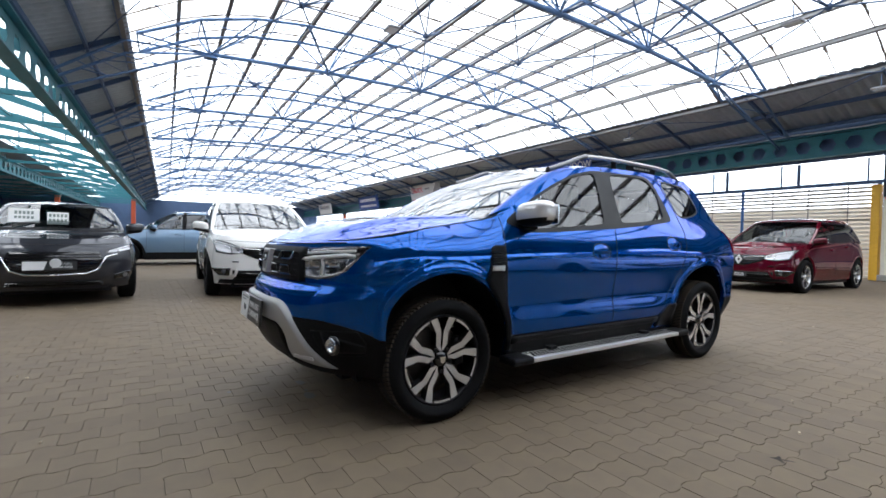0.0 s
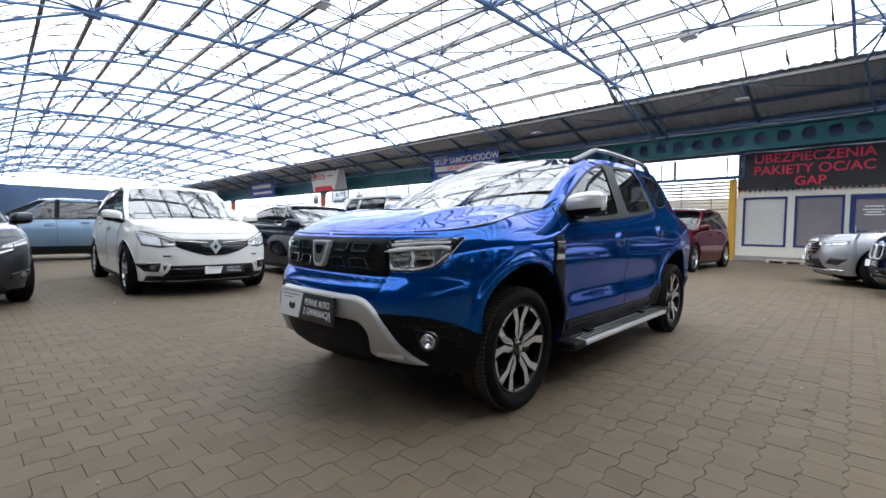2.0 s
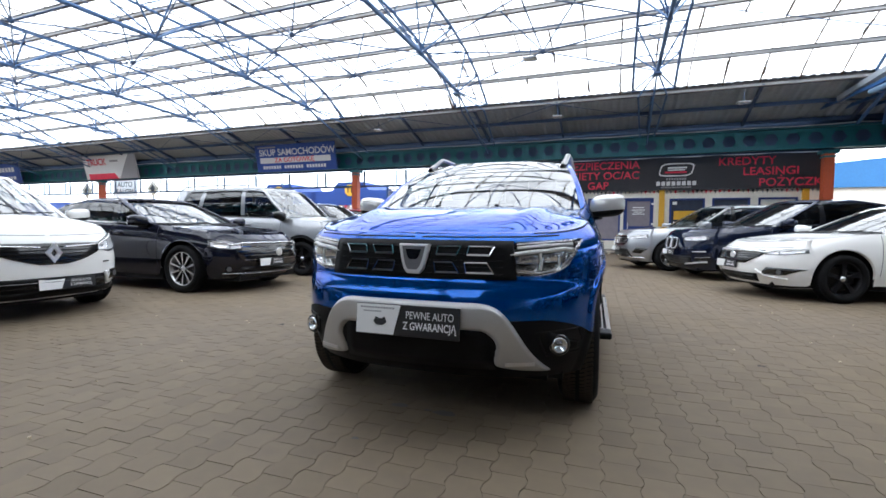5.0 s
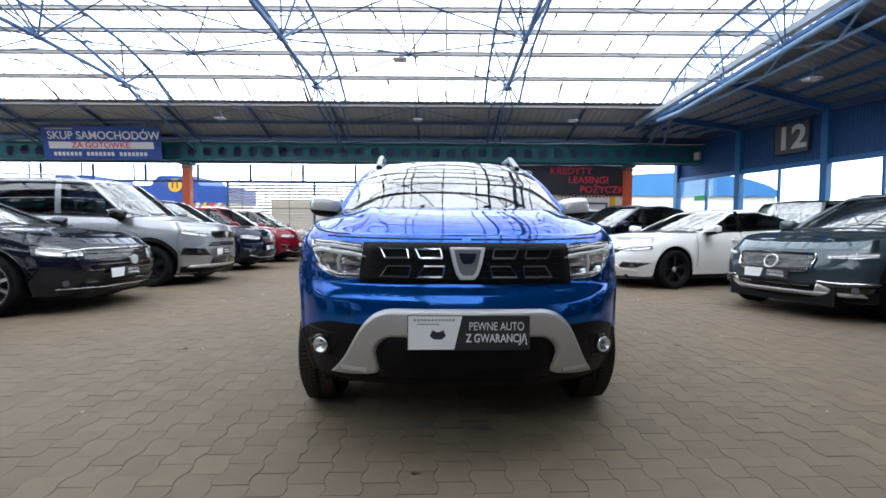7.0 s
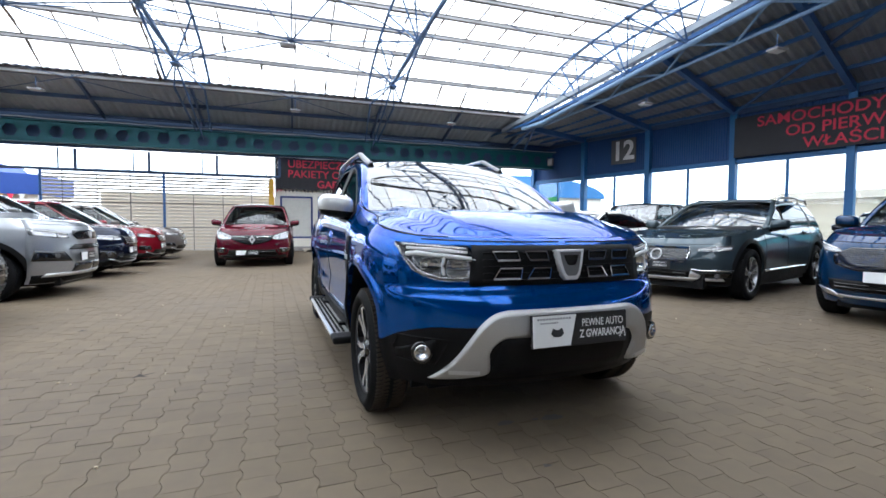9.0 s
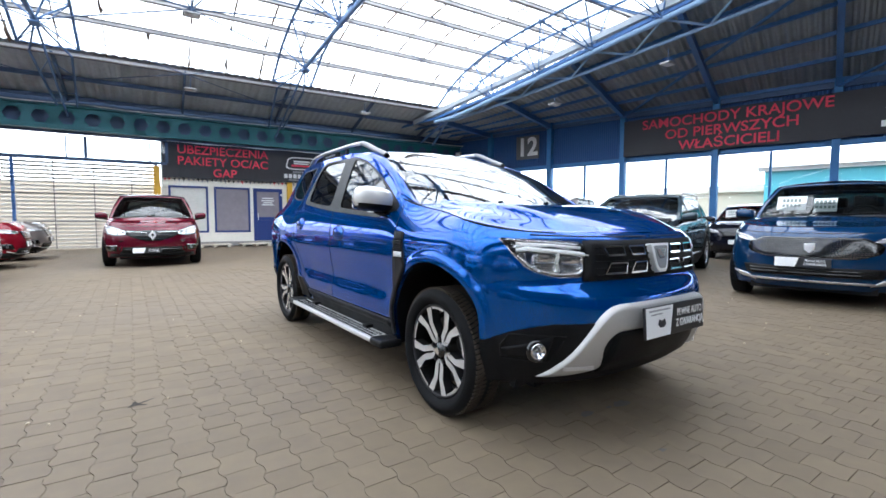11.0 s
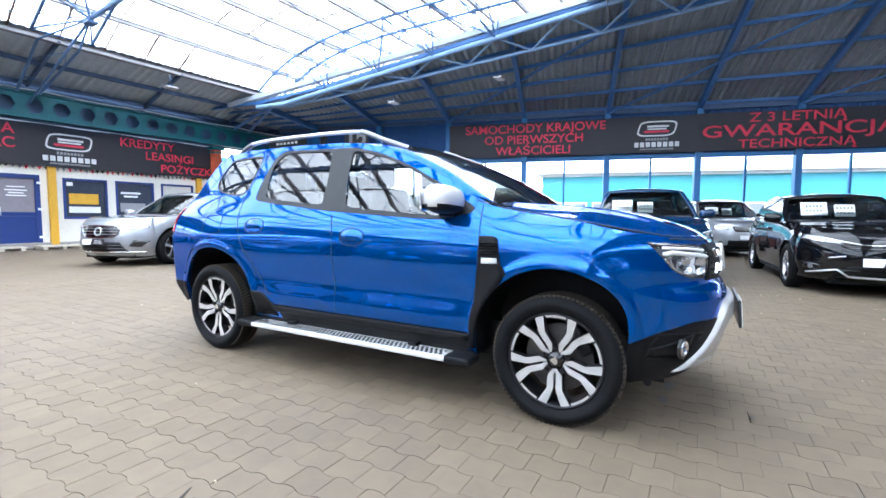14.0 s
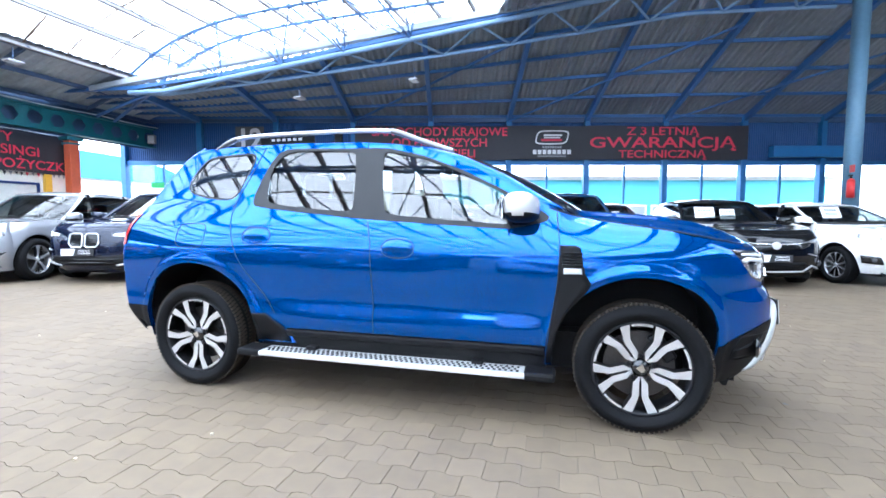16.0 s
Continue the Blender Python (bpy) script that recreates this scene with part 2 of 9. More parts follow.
def box(bm, c, s, m=None, bev=0.0):
    """A box with its middle at c and sides s, chamfered by bev."""
    r = bmesh.ops.create_cube(bm, size=1, matrix=Matrix.LocRotScale(Vector(c), None, Vector(s)))
    if bev:
        edges = {e for v in r["verts"] for e in v.link_edges}
        out = bmesh.ops.bevel(bm, geom=list(edges), offset=bev, segments=2, affect="EDGES", profile=0.5)
        vs = list({v for f in out["faces"] for v in f.verts} | {v for v in r["verts"] if v.is_valid})
    else:
        vs = r["verts"]
    if m is not None:
        bmesh.ops.transform(bm, matrix=m, verts=vs)
    return vs


def tube(bm, p, q, r, n=8, r2=None, caps=True):
    """A round bar from p to q."""
    p, q = Vector(p), Vector(q)
    d = q - p
    if d.length < 1e-5:
        return
    m = Matrix.Translation((p + q) / 2) @ d.to_track_quat("Z", "Y").to_matrix().to_4x4()
    bmesh.ops.create_cone(bm, cap_ends=caps, segments=n, radius1=r, radius2=r if r2 is None else r2, depth=d.length, matrix=m)


def bar(bm, p, q, w, h, up=(0, 0, 1)):
    """A rectangular bar from p to q, w wide and h high."""
    p, q = Vector(p), Vector(q)
    d = (q - p)
    y = d.normalized()
    x = y.cross(Vector(up)).normalized()
    z = x.cross(y)
    m = Matrix((x, y, z)).transposed().to_4x4()
    m.translation = (p + q) / 2
    bmesh.ops.create_cube(bm, size=1, matrix=m @ Matrix.Diagonal((w, d.length, h, 1)))


def grid_face(bm, rows, close=False):
    """Faces over rows of points of equal length."""
    vs = [[bm.verts.new(p) for p in row] for row in rows]
    for a, b in zip(vs, vs[1:]):
        k = len(a)
        for i in range(k if close else k - 1):
            j = (i + 1) % k
            bm.faces.new((a[i], a[j], b[j], b[i]))
    return vs


def prism(bm, outline, y0, y1, axis="y"):
    """An outline of (u, v) pushed from y0 to y1 along an axis."""
    def at(u, v, w):
        return {"y": (u, w, v), "x": (w, u, v), "z": (u, v, w)}[axis]
    a = [bm.verts.new(at(u, v, y0)) for u, v in outline]
    b = [bm.verts.new(at(u, v, y1)) for u, v in outline]
    k = len(outline)
    bm.faces.new(a)
    bm.faces.new(b[::-1])
    for i in range(k):
        j = (i + 1) % k
        bm.faces.new((a[i], b[i], b[j], a[j]))


def text(name, words, size, mat, parent, m, stretch=1.0, align="CENTER", bold=0.0, depth=0.002):
    """Lettering in the built-in font, laid in the plane of m."""
    cu = bpy.data.curves.new(name, "FONT")
    cu.body, cu.size, cu.align_x, cu.align_y = words, size, align, "CENTER"
    cu.extrude, cu.offset = depth, bold
    cu.materials.append(mat)
    ob = new(name, cu)
    ob.parent = parent
    ob.matrix_basis = m @ Matrix.Diagonal((stretch, 1, 1, 1))
    return ob


def sweep(bm, pts, r, n=6, flat=1.0):
    """One continuous bar through a row of points."""
    pts = [Vector(p) for p in pts]
    rows = []
    for i, p in enumerate(pts):
        d = (pts[min(i + 1, len(pts) - 1)] - pts[max(i - 1, 0)]).normalized()
        side = d.cross(Vector((0, 0, 1)))
        if side.length < 0.1:
            side = d.cross(Vector((0, 1, 0)))
        side.normalize()
        up = side.cross(d)
        rows.append([p + side * (r * math.cos(2 * math.pi * k / n)) + up * (r * flat * math.sin(2 * math.pi * k / n)) for k in range(n)])
    vs = grid_face(bm, rows, close=True)
    bm.faces.new(vs[0])
    bm.faces.new(vs[-1][::-1])
    bmesh.ops.recalc_face_normals(bm, faces=bm.faces)


def empty_bm():
    return bmesh.new()

# ---- the hall: a glazed vault along x, slightly turned to the parked cars ----
HALL = pose(0, 0, 0, 0, 0, -2.4)
YC, CROWN, DROP = 4.62, 7.0, 1.45               # vault: middle line, height, fall to its edges
Y_S, Y_N = -3.4, 12.65                          # the two edges of the glazing
BEAM_N, BEAM_S = 15.1, -4.8                      # the two lines of castellated beams
X_W = -66.0                            # ends of the vault
BAY = 6.2
X_END_ARCH = 8.2
ARCHES = [2.0 - BAY * i for i in range(11)]
PURLINS = [Y_S + (Y_N - Y_S) * i / 15 for i in range(16)]


def vault(y):
    return CROWN - DROP * ((y - YC) / 8.03) ** 4


def lower(y):
    return 5.85 - (y - YC) ** 2 * 0.006


def x_end(y):
    """Slanting east end of the vault, over the metal roof of the glazed wall."""
    return 10.6 + 0.11 * (y + 3.4) if y > 0.4 else 6.0


def make_glazing():
    bm = empty_bm()
    for k in range(79):
        x = X_W + k
        for a, b in zip(PURLINS, PURLINS[1:]):
            x1 = min(x + 1.0, x_end(a))
            if x1 < x + 0.1:
                continue
            za, zb = vault(a), vault(b)
            bm.faces.new([bm.verts.new(p) for p in ((x + 0.012, a, za), (x1 - 0.012, a, za), (x1 - 0.012, b, zb), (x + 0.012, b, zb))])
    ob = finish("ceiling_glazing", bm, M["glazing"], m=HALL)
    tagged(ob, "weathered translucent white glazing sheets of a vaulted hall roof", "glazed roof", kind="structure")
    # bars between the sheets, dirty and ragged
    bm = empty_bm()
    rnd = random.Random(4)
    for i_x in range(79):
        x = X_W + i_x
        for a, b in zip(PURLINS, PURLINS[1:]):
            if x > x_end(a):
                continue
            tube_w = rnd.choice((0.02, 0.03, 0.035, 0.045))
            bar(bm, (x, a, vault(a) - 0.012), (x, b, vault(b) - 0.012), tube_w, 0.02)
            if rnd.random() < 0.62 and x > -32:
                # a smear of old sealant and leaves along part of the bar
                k = rnd.uniform(0.0, 0.5)
                le = rnd.uniform(0.25, 0.8)
                w0 = rnd.uniform(0.02, 0.055)
                last = None
                for i in range(6):
                    f = k + le * i / 5
                    if f > 1:
                        break
                    y = a + (b - a) * f
                    p = Vector((x + rnd.uniform(-0.02, 0.02), y, vault(y) - 0.012))
                    w = w0 * rnd.uniform(0.35, 1.1)
                    now = [bm.verts.new(p + Vector((-w, 0, 0))), bm.verts.new(p + Vector((w, 0, 0)))]
                    if last:
                        bm.faces.new((last[0], last[1], now[1], now[0]))
                    last = now
    ob = finish("ceiling_glazing_bars", bm, M["rust"], m=HALL)
    tagged(ob, "rusty glazing bars with ragged dirt between the roof sheets", "glazing bars", kind="structure")
    # channel purlins: a web coloured pale for the glare, between two dirty flanges
    bm, web = empty_bm(), empty_bm()
    for y in PURLINS:
        z = vault(y)
        for dx in range(12):
            xa = X_W + (x_end(y) - X_W) * dx / 12
            xb = X_W + (x_end(y) - X_W) * (dx + 1) / 12
            bar(bm, (xa, y, z - 0.03), (xb, y, z - 0.03), 0.06, 0.022)
            bar(bm, (xa, y, z - 0.135), (xb, y, z - 0.135), 0.085, 0.022)
            bar(web, (xa, y, z - 0.083), (xb, y, z - 0.083), 0.014, 0.083)
    ob = finish("ceiling_purlins", bm, M["purlin"], m=HALL)
    tagged(ob, "dusty grey steel purlins running the length of the roof", "purlins", kind="structure")
    ob = finish("ceiling_purlin_webs", web, M["purlin_web"], m=HALL)
    tagged(ob, "webs of the channel purlins, coloured pale grey for the roof glare", "purlins", kind="structure")


def make_arch_mesh(ends=True):
    """One triangular lattice arch: two upper chords, a lower chord, lacing, and legs down to the beams."""
    bm = empty_bm()
    top = [Y_S + 0.25 + (Y_N - Y_S - 0.5) * i / 12 for i in range(13)]
    bot = [-1.6 + 12.4 * i / 4 for i in range(5)]
    half = 0.62
    for sx in (-half, half):
        pts = [Vector((sx, y, vault(y) - 0.19)) for y in top]
        for a, b in zip(pts, pts[1:]):
            tube(bm, a, b, 0.04, 8)
    low = [Vector((0, y, lower(y))) for y in bot]
    for a, b in zip(low, low[1:]):
        tube(bm, a, b, 0.055, 8)
    for p in low:
        bmesh.ops.create_uvsphere(bm, u_segments=8, v_segments=6, radius=0.085, matrix=Matrix.Translation(p))
        near = sorted(top, key=lambda y: abs(y - p.y))[:3]
        for y in near:
            for sx in (-half, half):
                tube(bm, p, (sx, y, vault(y) - 0.19), 0.024, 6)
    for i, y in enumerate(top):
        tube(bm, (-half, y, vault(y) - 0.19), (half, y, vault(y) - 0.19), 0.018, 6)
        if i:
            tube(bm, (-half if i % 2 else half, top[i - 1], vault(top[i - 1]) - 0.19), (half if i % 2 else -half, y, vault(y) - 0.19), 0.014, 6)
    for p, edge, line in ((low[-1], Y_N, BEAM_N), (low[0], Y_S, BEAM_S)):
        s = 1 if line > 0 else -1
        for sx in (-half, half):
            tube(bm, p, (sx * 0.7, edge, vault(edge) - 0.16), 0.026, 6)
            tube(bm, (sx * 0.7, edge, vault(edge) - 0.16), (sx * 0.4, line - 0.12 * s, 4.52), 0.034, 6)
        tube(bm, p, (0, line - 0.15 * s, 4.2), 0.03, 6)
        for k in (0.35, 0.7):
            a = p.lerp(Vector((0, line - 0.15 * s, 4.2)), k)
            for sx in (-half, half):
                b = Vector((sx * 0.7, edge, vault(edge) - 0.16)).lerp(Vector((sx * 0.4, line - 0.12 * s, 4.52)), k)
                tube(bm, a, b, 0.014, 6)
        box(bm, p + Vector((0, 0, -0.09)), (0.22, 0.3, 0.05))
    return bm


def make_arches():
    base = None
    for i, x in enumerate(ARCHES):
        m = HALL @ pose(x, 0, 0)
        if base is None:
            base = root("roof_truss", m, "blue tubular steel lattice arch under the glazed roof", "roof truss", "roof trusses", "structure")
            part("lattice", make_arch_mesh(), M["arch_steel"], base, smooth=False)
        else:
            copy_thing(base, m)
    # inverted pyramids and tie lines between the arches
    bm = empty_bm()
    for a, b in zip(ARCHES, ARCHES[1:]):
        mid = (a + b) / 2
        for i, y in enumerate([-0.05 + 3.1 * k for k in range(4)]):
            p = Vector((mid, y, lower(y) + 0.28))
            bmesh.ops.create_uvsphere(bm, u_segments=8, v_segments=6, radius=0.075, matrix=Matrix.Translation(p))
            for dy in (-1.05, 1.05):
                for dx in (-1.0, 1.0):
                    tube(bm, p, (mid + dx, y + dy, vault(y + dy) - 0.1), 0.02, 5)
            for q in (-1.6 + 3.1 * i, -1.6 + 3.1 * (i + 1)):
                for x in (a, b):
                    tube(bm, p, (x, q, lower(q)), 0.019, 5)
            tube(bm, (a, y, vault(y) - 0.16), (b, y, vault(y) - 0.16), 0.016, 5)
        tube(bm, (a, -0.05, lower(-0.05) + 0.28), (a, 9.25, lower(9.25) + 0.28), 0.012, 5)
        tube(bm, (mid, -0.05, lower(-0.05) + 0.28), (mid, 9.25, lower(9.25) + 0.28), 0.02, 6)
        for s, e in ((a, b), (b, a)):
            tube(bm, (s, 10.8, lower(10.8)), (e, 13.9, 5.0), 0.012, 5)
            tube(bm, (s, -1.6, lower(-1.6)), (e, -4.2, 5.1), 0.012, 5)
    ob = finish("ceiling_lattice", bm, M["dark_steel"], m=HALL)
    tagged(ob, "dark blue tubular lattice struts and ties under the roof", "roof lattice", kind="structure")


def corrugated(name, pts_a, pts_b, pitch, depth, mat, label, m=None, fine=6):
    """A sheet ruled between two straight lines, corrugated along them."""
    a0, a1, b0, b1 = (Vector(p) for p in (*pts_a, *pts_b))
    n = max(2, int((a1 - a0).length / pitch * fine))
    nrm = (a1 - a0).cross(b0 - a0).normalized()
    bm = empty_bm()
    rows = [[], []]
    for i in range(n + 1):
        f = i / n
        ph = f * (a1 - a0).length / pitch
        h = max(-0.5, min(0.5, math.sin(ph * 2 * math.pi) * 0.9)) * depth
        rows[0].append(a0.lerp(a1, f) + nrm * h)
        rows[1].append(b0.lerp(b1, f) + nrm * h)
    grid_face(bm, rows)
    ob = finish(name, bm, mat, m=m)
    return tagged(ob, label, "roof sheet", kind="structure")


def make_roof_strips():
    for name, edge, line, xe in (("ceiling_strip_north", Y_N, BEAM_N, 11.6), ("ceiling_strip_south", Y_S, BEAM_S, 2.6)):
        s = 1 if line > 0 else -1
        zb = 4.82
        corrugated(name, ((X_W, edge - 0.1 * s, vault(edge) + 0.05), (xe, edge - 0.1 * s, vault(edge) + 0.05)), ((X_W, line + 0.25 * s, zb), (xe, line + 0.25 * s, zb)),
                   0.24, 0.035, M["roof_metal"], "blue-grey corrugated metal roof strip beside the glazing", HALL)
        bm = empty_bm()
        for f in (0.03, 0.5, 0.97):
            y = edge + (line - edge) * f
            z = vault(edge) + (zb - vault(edge)) * f - 0.06
            bar(bm, (X_W, y, z), (xe, y, z), 0.06, 0.12)
        for x in [xe - 0.3 - 3.1 * i for i in range(24)]:
            bar(bm, (x, edge, vault(edge) - 0.05), (x, line, zb - 0.08), 0.07, 0.12)
        ob = finish("ceiling_strip_rafters", bm, M["dark_steel"], m=HALL)
        tagged(ob, "dark blue purlins and rafters under the metal roof strip", "rafters", kind="structure")


def make_beam(name, y, x0, x1, z0, z1, gap):
    """A castellated beam: a web with a row of six-sided holes between two flanges."""
    bm = empty_bm()
    zc, hh = (z0 + z1) / 2, (z1 - z0) / 2
    r = hh * 0.68
    n = int((x1 - x0) / gap)
    for i in range(n):
        cx = x0 + gap * (i + 0.5)
        ring = [(cx + r * 0.98 * math.cos(math.pi / 3 * k), zc + r * math.sin(math.pi / 3 * k)) for k in range(6)]
        outer = [(cx + gap / 2, zc), (cx + gap / 2 * 0.6, z1), (cx - gap / 2 * 0.6, z1), (cx - gap / 2, zc), (cx - gap / 2 * 0.6, z0), (cx + gap / 2 * 0.6, z0)]
        cor = [(cx + gap / 2, z1), None, (cx - gap / 2, z1), (cx - gap / 2, z0), None, (cx + gap / 2, z0)]
        for yy in (y - 0.006, y + 0.006):
            ri = [bm.verts.new((u, yy, v)) for u, v in ring]
            ou = [bm.verts.new((u, yy, v)) for u, v in outer]
            for k in range(6):
                j = (k + 1) % 6
                bm.faces.new((ri[k], ri[j], ou[j], ou[k]))
            for k, c in ((0, cor[0]), (2, cor[2]), (3, cor[3]), (5, cor[5])):
                j = (k + 1) % 6
                bm.faces.new((ou[k], ou[j], bm.verts.new((c[0], yy, c[1]))))
        a = [bm.verts.new((u, y - 0.006, v)) for u, v in ring]
        b = [bm.verts.new((u, y + 0.006, v)) for u, v in ring]
        for k in range(6):
            j = (k + 1) % 6
            bm.faces.new((a[k], a[j], b[j], b[k]))
    box(bm, ((x0 + x1) / 2, y, z0 - 0.02), (x1 - x0, 0.26, 0.04))
    box(bm, ((x0 + x1) / 2, y, z1 + 0.02), (x1 - x0, 0.26, 0.04))
    ob = finish(name, bm, M["teal"], m=HALL)
    return tagged(ob, "teal painted castellated steel beam with a row of holes", "beam", "castellated beams", "structure")


def make_pillars():
    base = None
    for line in (BEAM_N, BEAM_S, BEAM_S - 4.7):
        for x in [7.65 - 18.5 * i for i in range(5)] if line > 0 else [-41.0]:
            m = HALL @ pose(x, line, 0)
            if base is None:
                base = root("pillar", m, "orange-red painted steel pillar under the teal beam", "pillar", "orange pillars", "structure")
                bm = empty_bm()
                box(bm, (0, 0, 1.8), (0.30, 0.30, 3.6), bev=0.02)
                part("shaft", bm, M["orange"], base)
                bm = empty_bm()
                box(bm, (0, 0, 3.66), (0.5, 0.42, 0.12), bev=0.02)
                box(bm, (0, 0, 3.5), (0.36, 0.36, 0.06))
                part("capital", bm, M["teal"], base, "teal steel bearing head")
            else:
                copy_thing(base, m)


make_glazing()
make_arches()
make_roof_strips()
make_beam("beam_north", BEAM_N, X_W, 11.4, 3.84, 4.5, 0.64)
make_beam("beam_south", BEAM_S, X_W, -0.5, 3.84, 4.5, 0.77)
make_beam("beam_far_south", BEAM_S - 4.7, X_W, -0.5, 3.84, 4.5, 0.77)
make_pillars()
# dark fascia behind the north beam
bm = empty_bm()
box(bm, ((X_W + 11.4) / 2, BEAM_N + 0.32, 4.32), (11.4 - X_W, 0.06, 1.1))
tagged(finish("beam_fascia", bm, M["dark_steel"], m=HALL), "dark blue fascia behind the teal beam", "fascia", kind="structure")
# pale cable clipped along the top of the beam
bm = empty_bm()
last = None
for i in range(60):
    p = Vector((-40 + 51.0 * i / 59, BEAM_N - 0.2, 4.60 - 0.05 * abs(math.sin(i * 0.9))))
    if last:
        tube(bm, last, p, 0.018, 6)
    last = p
tagged(finish("beam_cable", bm, M["cable"], m=HALL), "pale cable clipped along the top of the teal beam", "cable")

# ---- ground ----
def make_ground():
    bm = empty_bm()
    for a, b, c, d in ((-400, 400, -400, 400),):
        bm.faces.new([bm.verts.new(p) for p in ((a, c, -0.0065), (b, c, -0.0065), (b, d, -0.0065), (a, d, -0.0065))])
    tagged(finish("ground", bm, M["joint"]), "sandy ground under the paving", "ground", kind="structure")


make_ground()

# ---- north side: window band, slatted fence, sales office ----
YF = 15.75
def make_north():
    # band of clear panes under the beam, west of the office
    bm = empty_bm()
    bm2 = empty_bm()
    x = -1.2
    k = 0
    fr = root("window_band", HALL, "band of clear panes in dark blue steel mullions under the beam", "window band", kind="structure")
    xs = [-1.6]
    while xs[-1] > -64:
        xs.append(xs[-1] - (0.5 if len(xs) % 2 else 1.77))
    for i, (b, a) in enumerate(zip(xs, xs[1:])):
        bmp = empty_bm()
        box(bmp, ((a + b) / 2, BEAM_N + 0.5, 3.36), (b - a - 0.06, 0.008, 0.72))
        ob = part("pane", bmp, M["window"], fr)
        ob.visible_shadow = False
        wide = 0.09 if i % 2 == 0 else 0.04
        bmp = empty_bm()
        box(bmp, (b, BEAM_N + 0.5, 3.36), (wide, 0.06, 0.72), bev=0.006)
        part("mullion", bmp, M["dark_steel"], fr)
    bm = empty_bm()
    bar(bm, (-64, BEAM_N + 0.5, 2.98), (-1.6, BEAM_N + 0.5, 2.98), 0.12, 0.09)
    bar(bm, (-64, BEAM_N + 0.5, 3.8), (-1.6, BEAM_N + 0.5, 3.8), 0.12, 0.09)
    part("rail", bm, M["dark_steel"], fr)
    # slatted fence
    fence = root("slatted_fence", HALL @ pose(-0.68, YF + 0.3, 0), "white horizontal slat fence between blue steel posts", "fence", kind="structure")
    slat = None
    z = 0.08
    while z < 2.95:
        for a, b in ((-8.9, -5.15), (-5.05, -1.3)):
            if slat is None:
                bmp = empty_bm()
                prism(bmp, [(-0.012, -0.036), (0.016, -0.03), (0.012, 0.046), (-0.016, 0.04)], -1.875, 1.875, "x")
                slat = part("slat", bmp, M["slat"], fence)
                slat.matrix_basis = pose((a + b) / 2, 0, z)
            else:
                o = slat.copy()
                scene.collection.objects.link(o)
                o.parent = fence
                o.matrix_basis = pose((a + b) / 2, 0, z)
        z += 0.126
    for x in (-8.95, -5.1, -1.25):
        bmp = empty_bm()
        box(bmp, (x, 0.0, 1.5), (0.08, 0.09, 3.0), bev=0.008)
        part("post", bmp, M["blue_steel"], fence)
    bmp = empty_bm()
    box(bmp, (-5.1, 0.06, 3.0), (7.7, 0.05, 0.07))
    part("rail", bmp, M["blue_steel"], fence)
    for z in (1.87, 0.93):
        bmp = empty_bm()
        box(bmp, (-5.1, -0.03, z), (7.7, 0.03, 0.035))
        part("rail", bmp, M["fence_steel"], fence, "thin grey rail across the slats")
    for x in (-8.3, -7.25, -6.2, -4.1, -3.05, -2.0):
        bmp = empty_bm()
        box(bmp, (x, -0.025, 1.48), (0.028, 0.02, 2.94))
        part("batten", bmp, M["fence_steel"], fence, "thin upright batten across the slats")
    # office front
    off = root("sales_office", HALL @ pose(-0.74, YF, 0), "white panel sales office front with blue windows and yellow posts", "sales office", kind="structure")
    OP = [(-0.85, 0.42, 0.52, 2.24, "window_frost"), (0.62, 1.88, 0.52, 2.24, "film"), (2.0, 3.1, 0.02, 2.24, "door"),
          (3.66, 4.88, 0.9, 2.2, "window_dark"), (5.12, 6.35, 0.9, 2.2, "window_dark"), (6.6, 7.8, 0.9, 2.2, "window_frost")]
    edges = sorted({-1.05, 8.6, *[o[0] for o in OP], *[o[1] for o in OP]})
    bmp = empty_bm()
    for a, b in zip(edges, edges[1:]):
        hole = next((o for o in OP if o[0] <= a + 1e-6 and o[1] >= b - 1e-6), None)
        spans = [(0, hole[2]), (hole[3], 3.9)] if hole else [(0, 3.9)]
        for z0, z1 in spans:
            if z1 - z0 > 0.03:
                box(bmp, ((a + b) / 2, 0.08, (z0 + z1) / 2), (b - a, 0.16, z1 - z0))
    part("wall", bmp, M["white_wall"], off)
    for a, b, z0, z1, kind in OP:
        w = part("door" if kind == "door" else "window", empty_bm(), M["blue_frame"], off, "blue framed half-glazed door" if kind == "door" else "")
        w.matrix_basis = pose(0, -0.02, 0)
        bmp = empty_bm()
        f = 0.07 if kind != "door" else 0.13
        for c, s in ((((a + b) / 2, 0.04, z0 + f / 2), (b - a, 0.08, f)), (((a + b) / 2, 0.04, z1 - f / 2), (b - a, 0.08, f)),
                     ((a + f / 2, 0.04, (z0 + z1) / 2), (f, 0.08, z1 - z0 - 2 * f)), ((b - f / 2, 0.04, (z0 + z1) / 2), (f, 0.08, z1 - z0 - 2 * f))):
            box(bmp, c, s, bev=0.006)
        if kind == "door":
            box(bmp, ((a + b) / 2, 0.04, 1.05), (b - a - 2 * f, 0.07, 0.12))
            box(bmp, ((a + b) / 2, 0.05, 0.56), (b - a - 2 * f, 0.04, 0.85))
        part("window_frame" if kind != "door" else "door_frame", bmp, M["blue_frame"], w)
        bmp = empty_bm()
        box(bmp, ((a + b) / 2, 0.06, (z0 + z1) / 2), (b - a - 2 * f, 0.02, z1 - z0 - 2 * f))
        part("pane", bmp, M[{"window_frost": "window_frost", "film": "film", "door": "film"}.get(kind, "window_dark")], w)
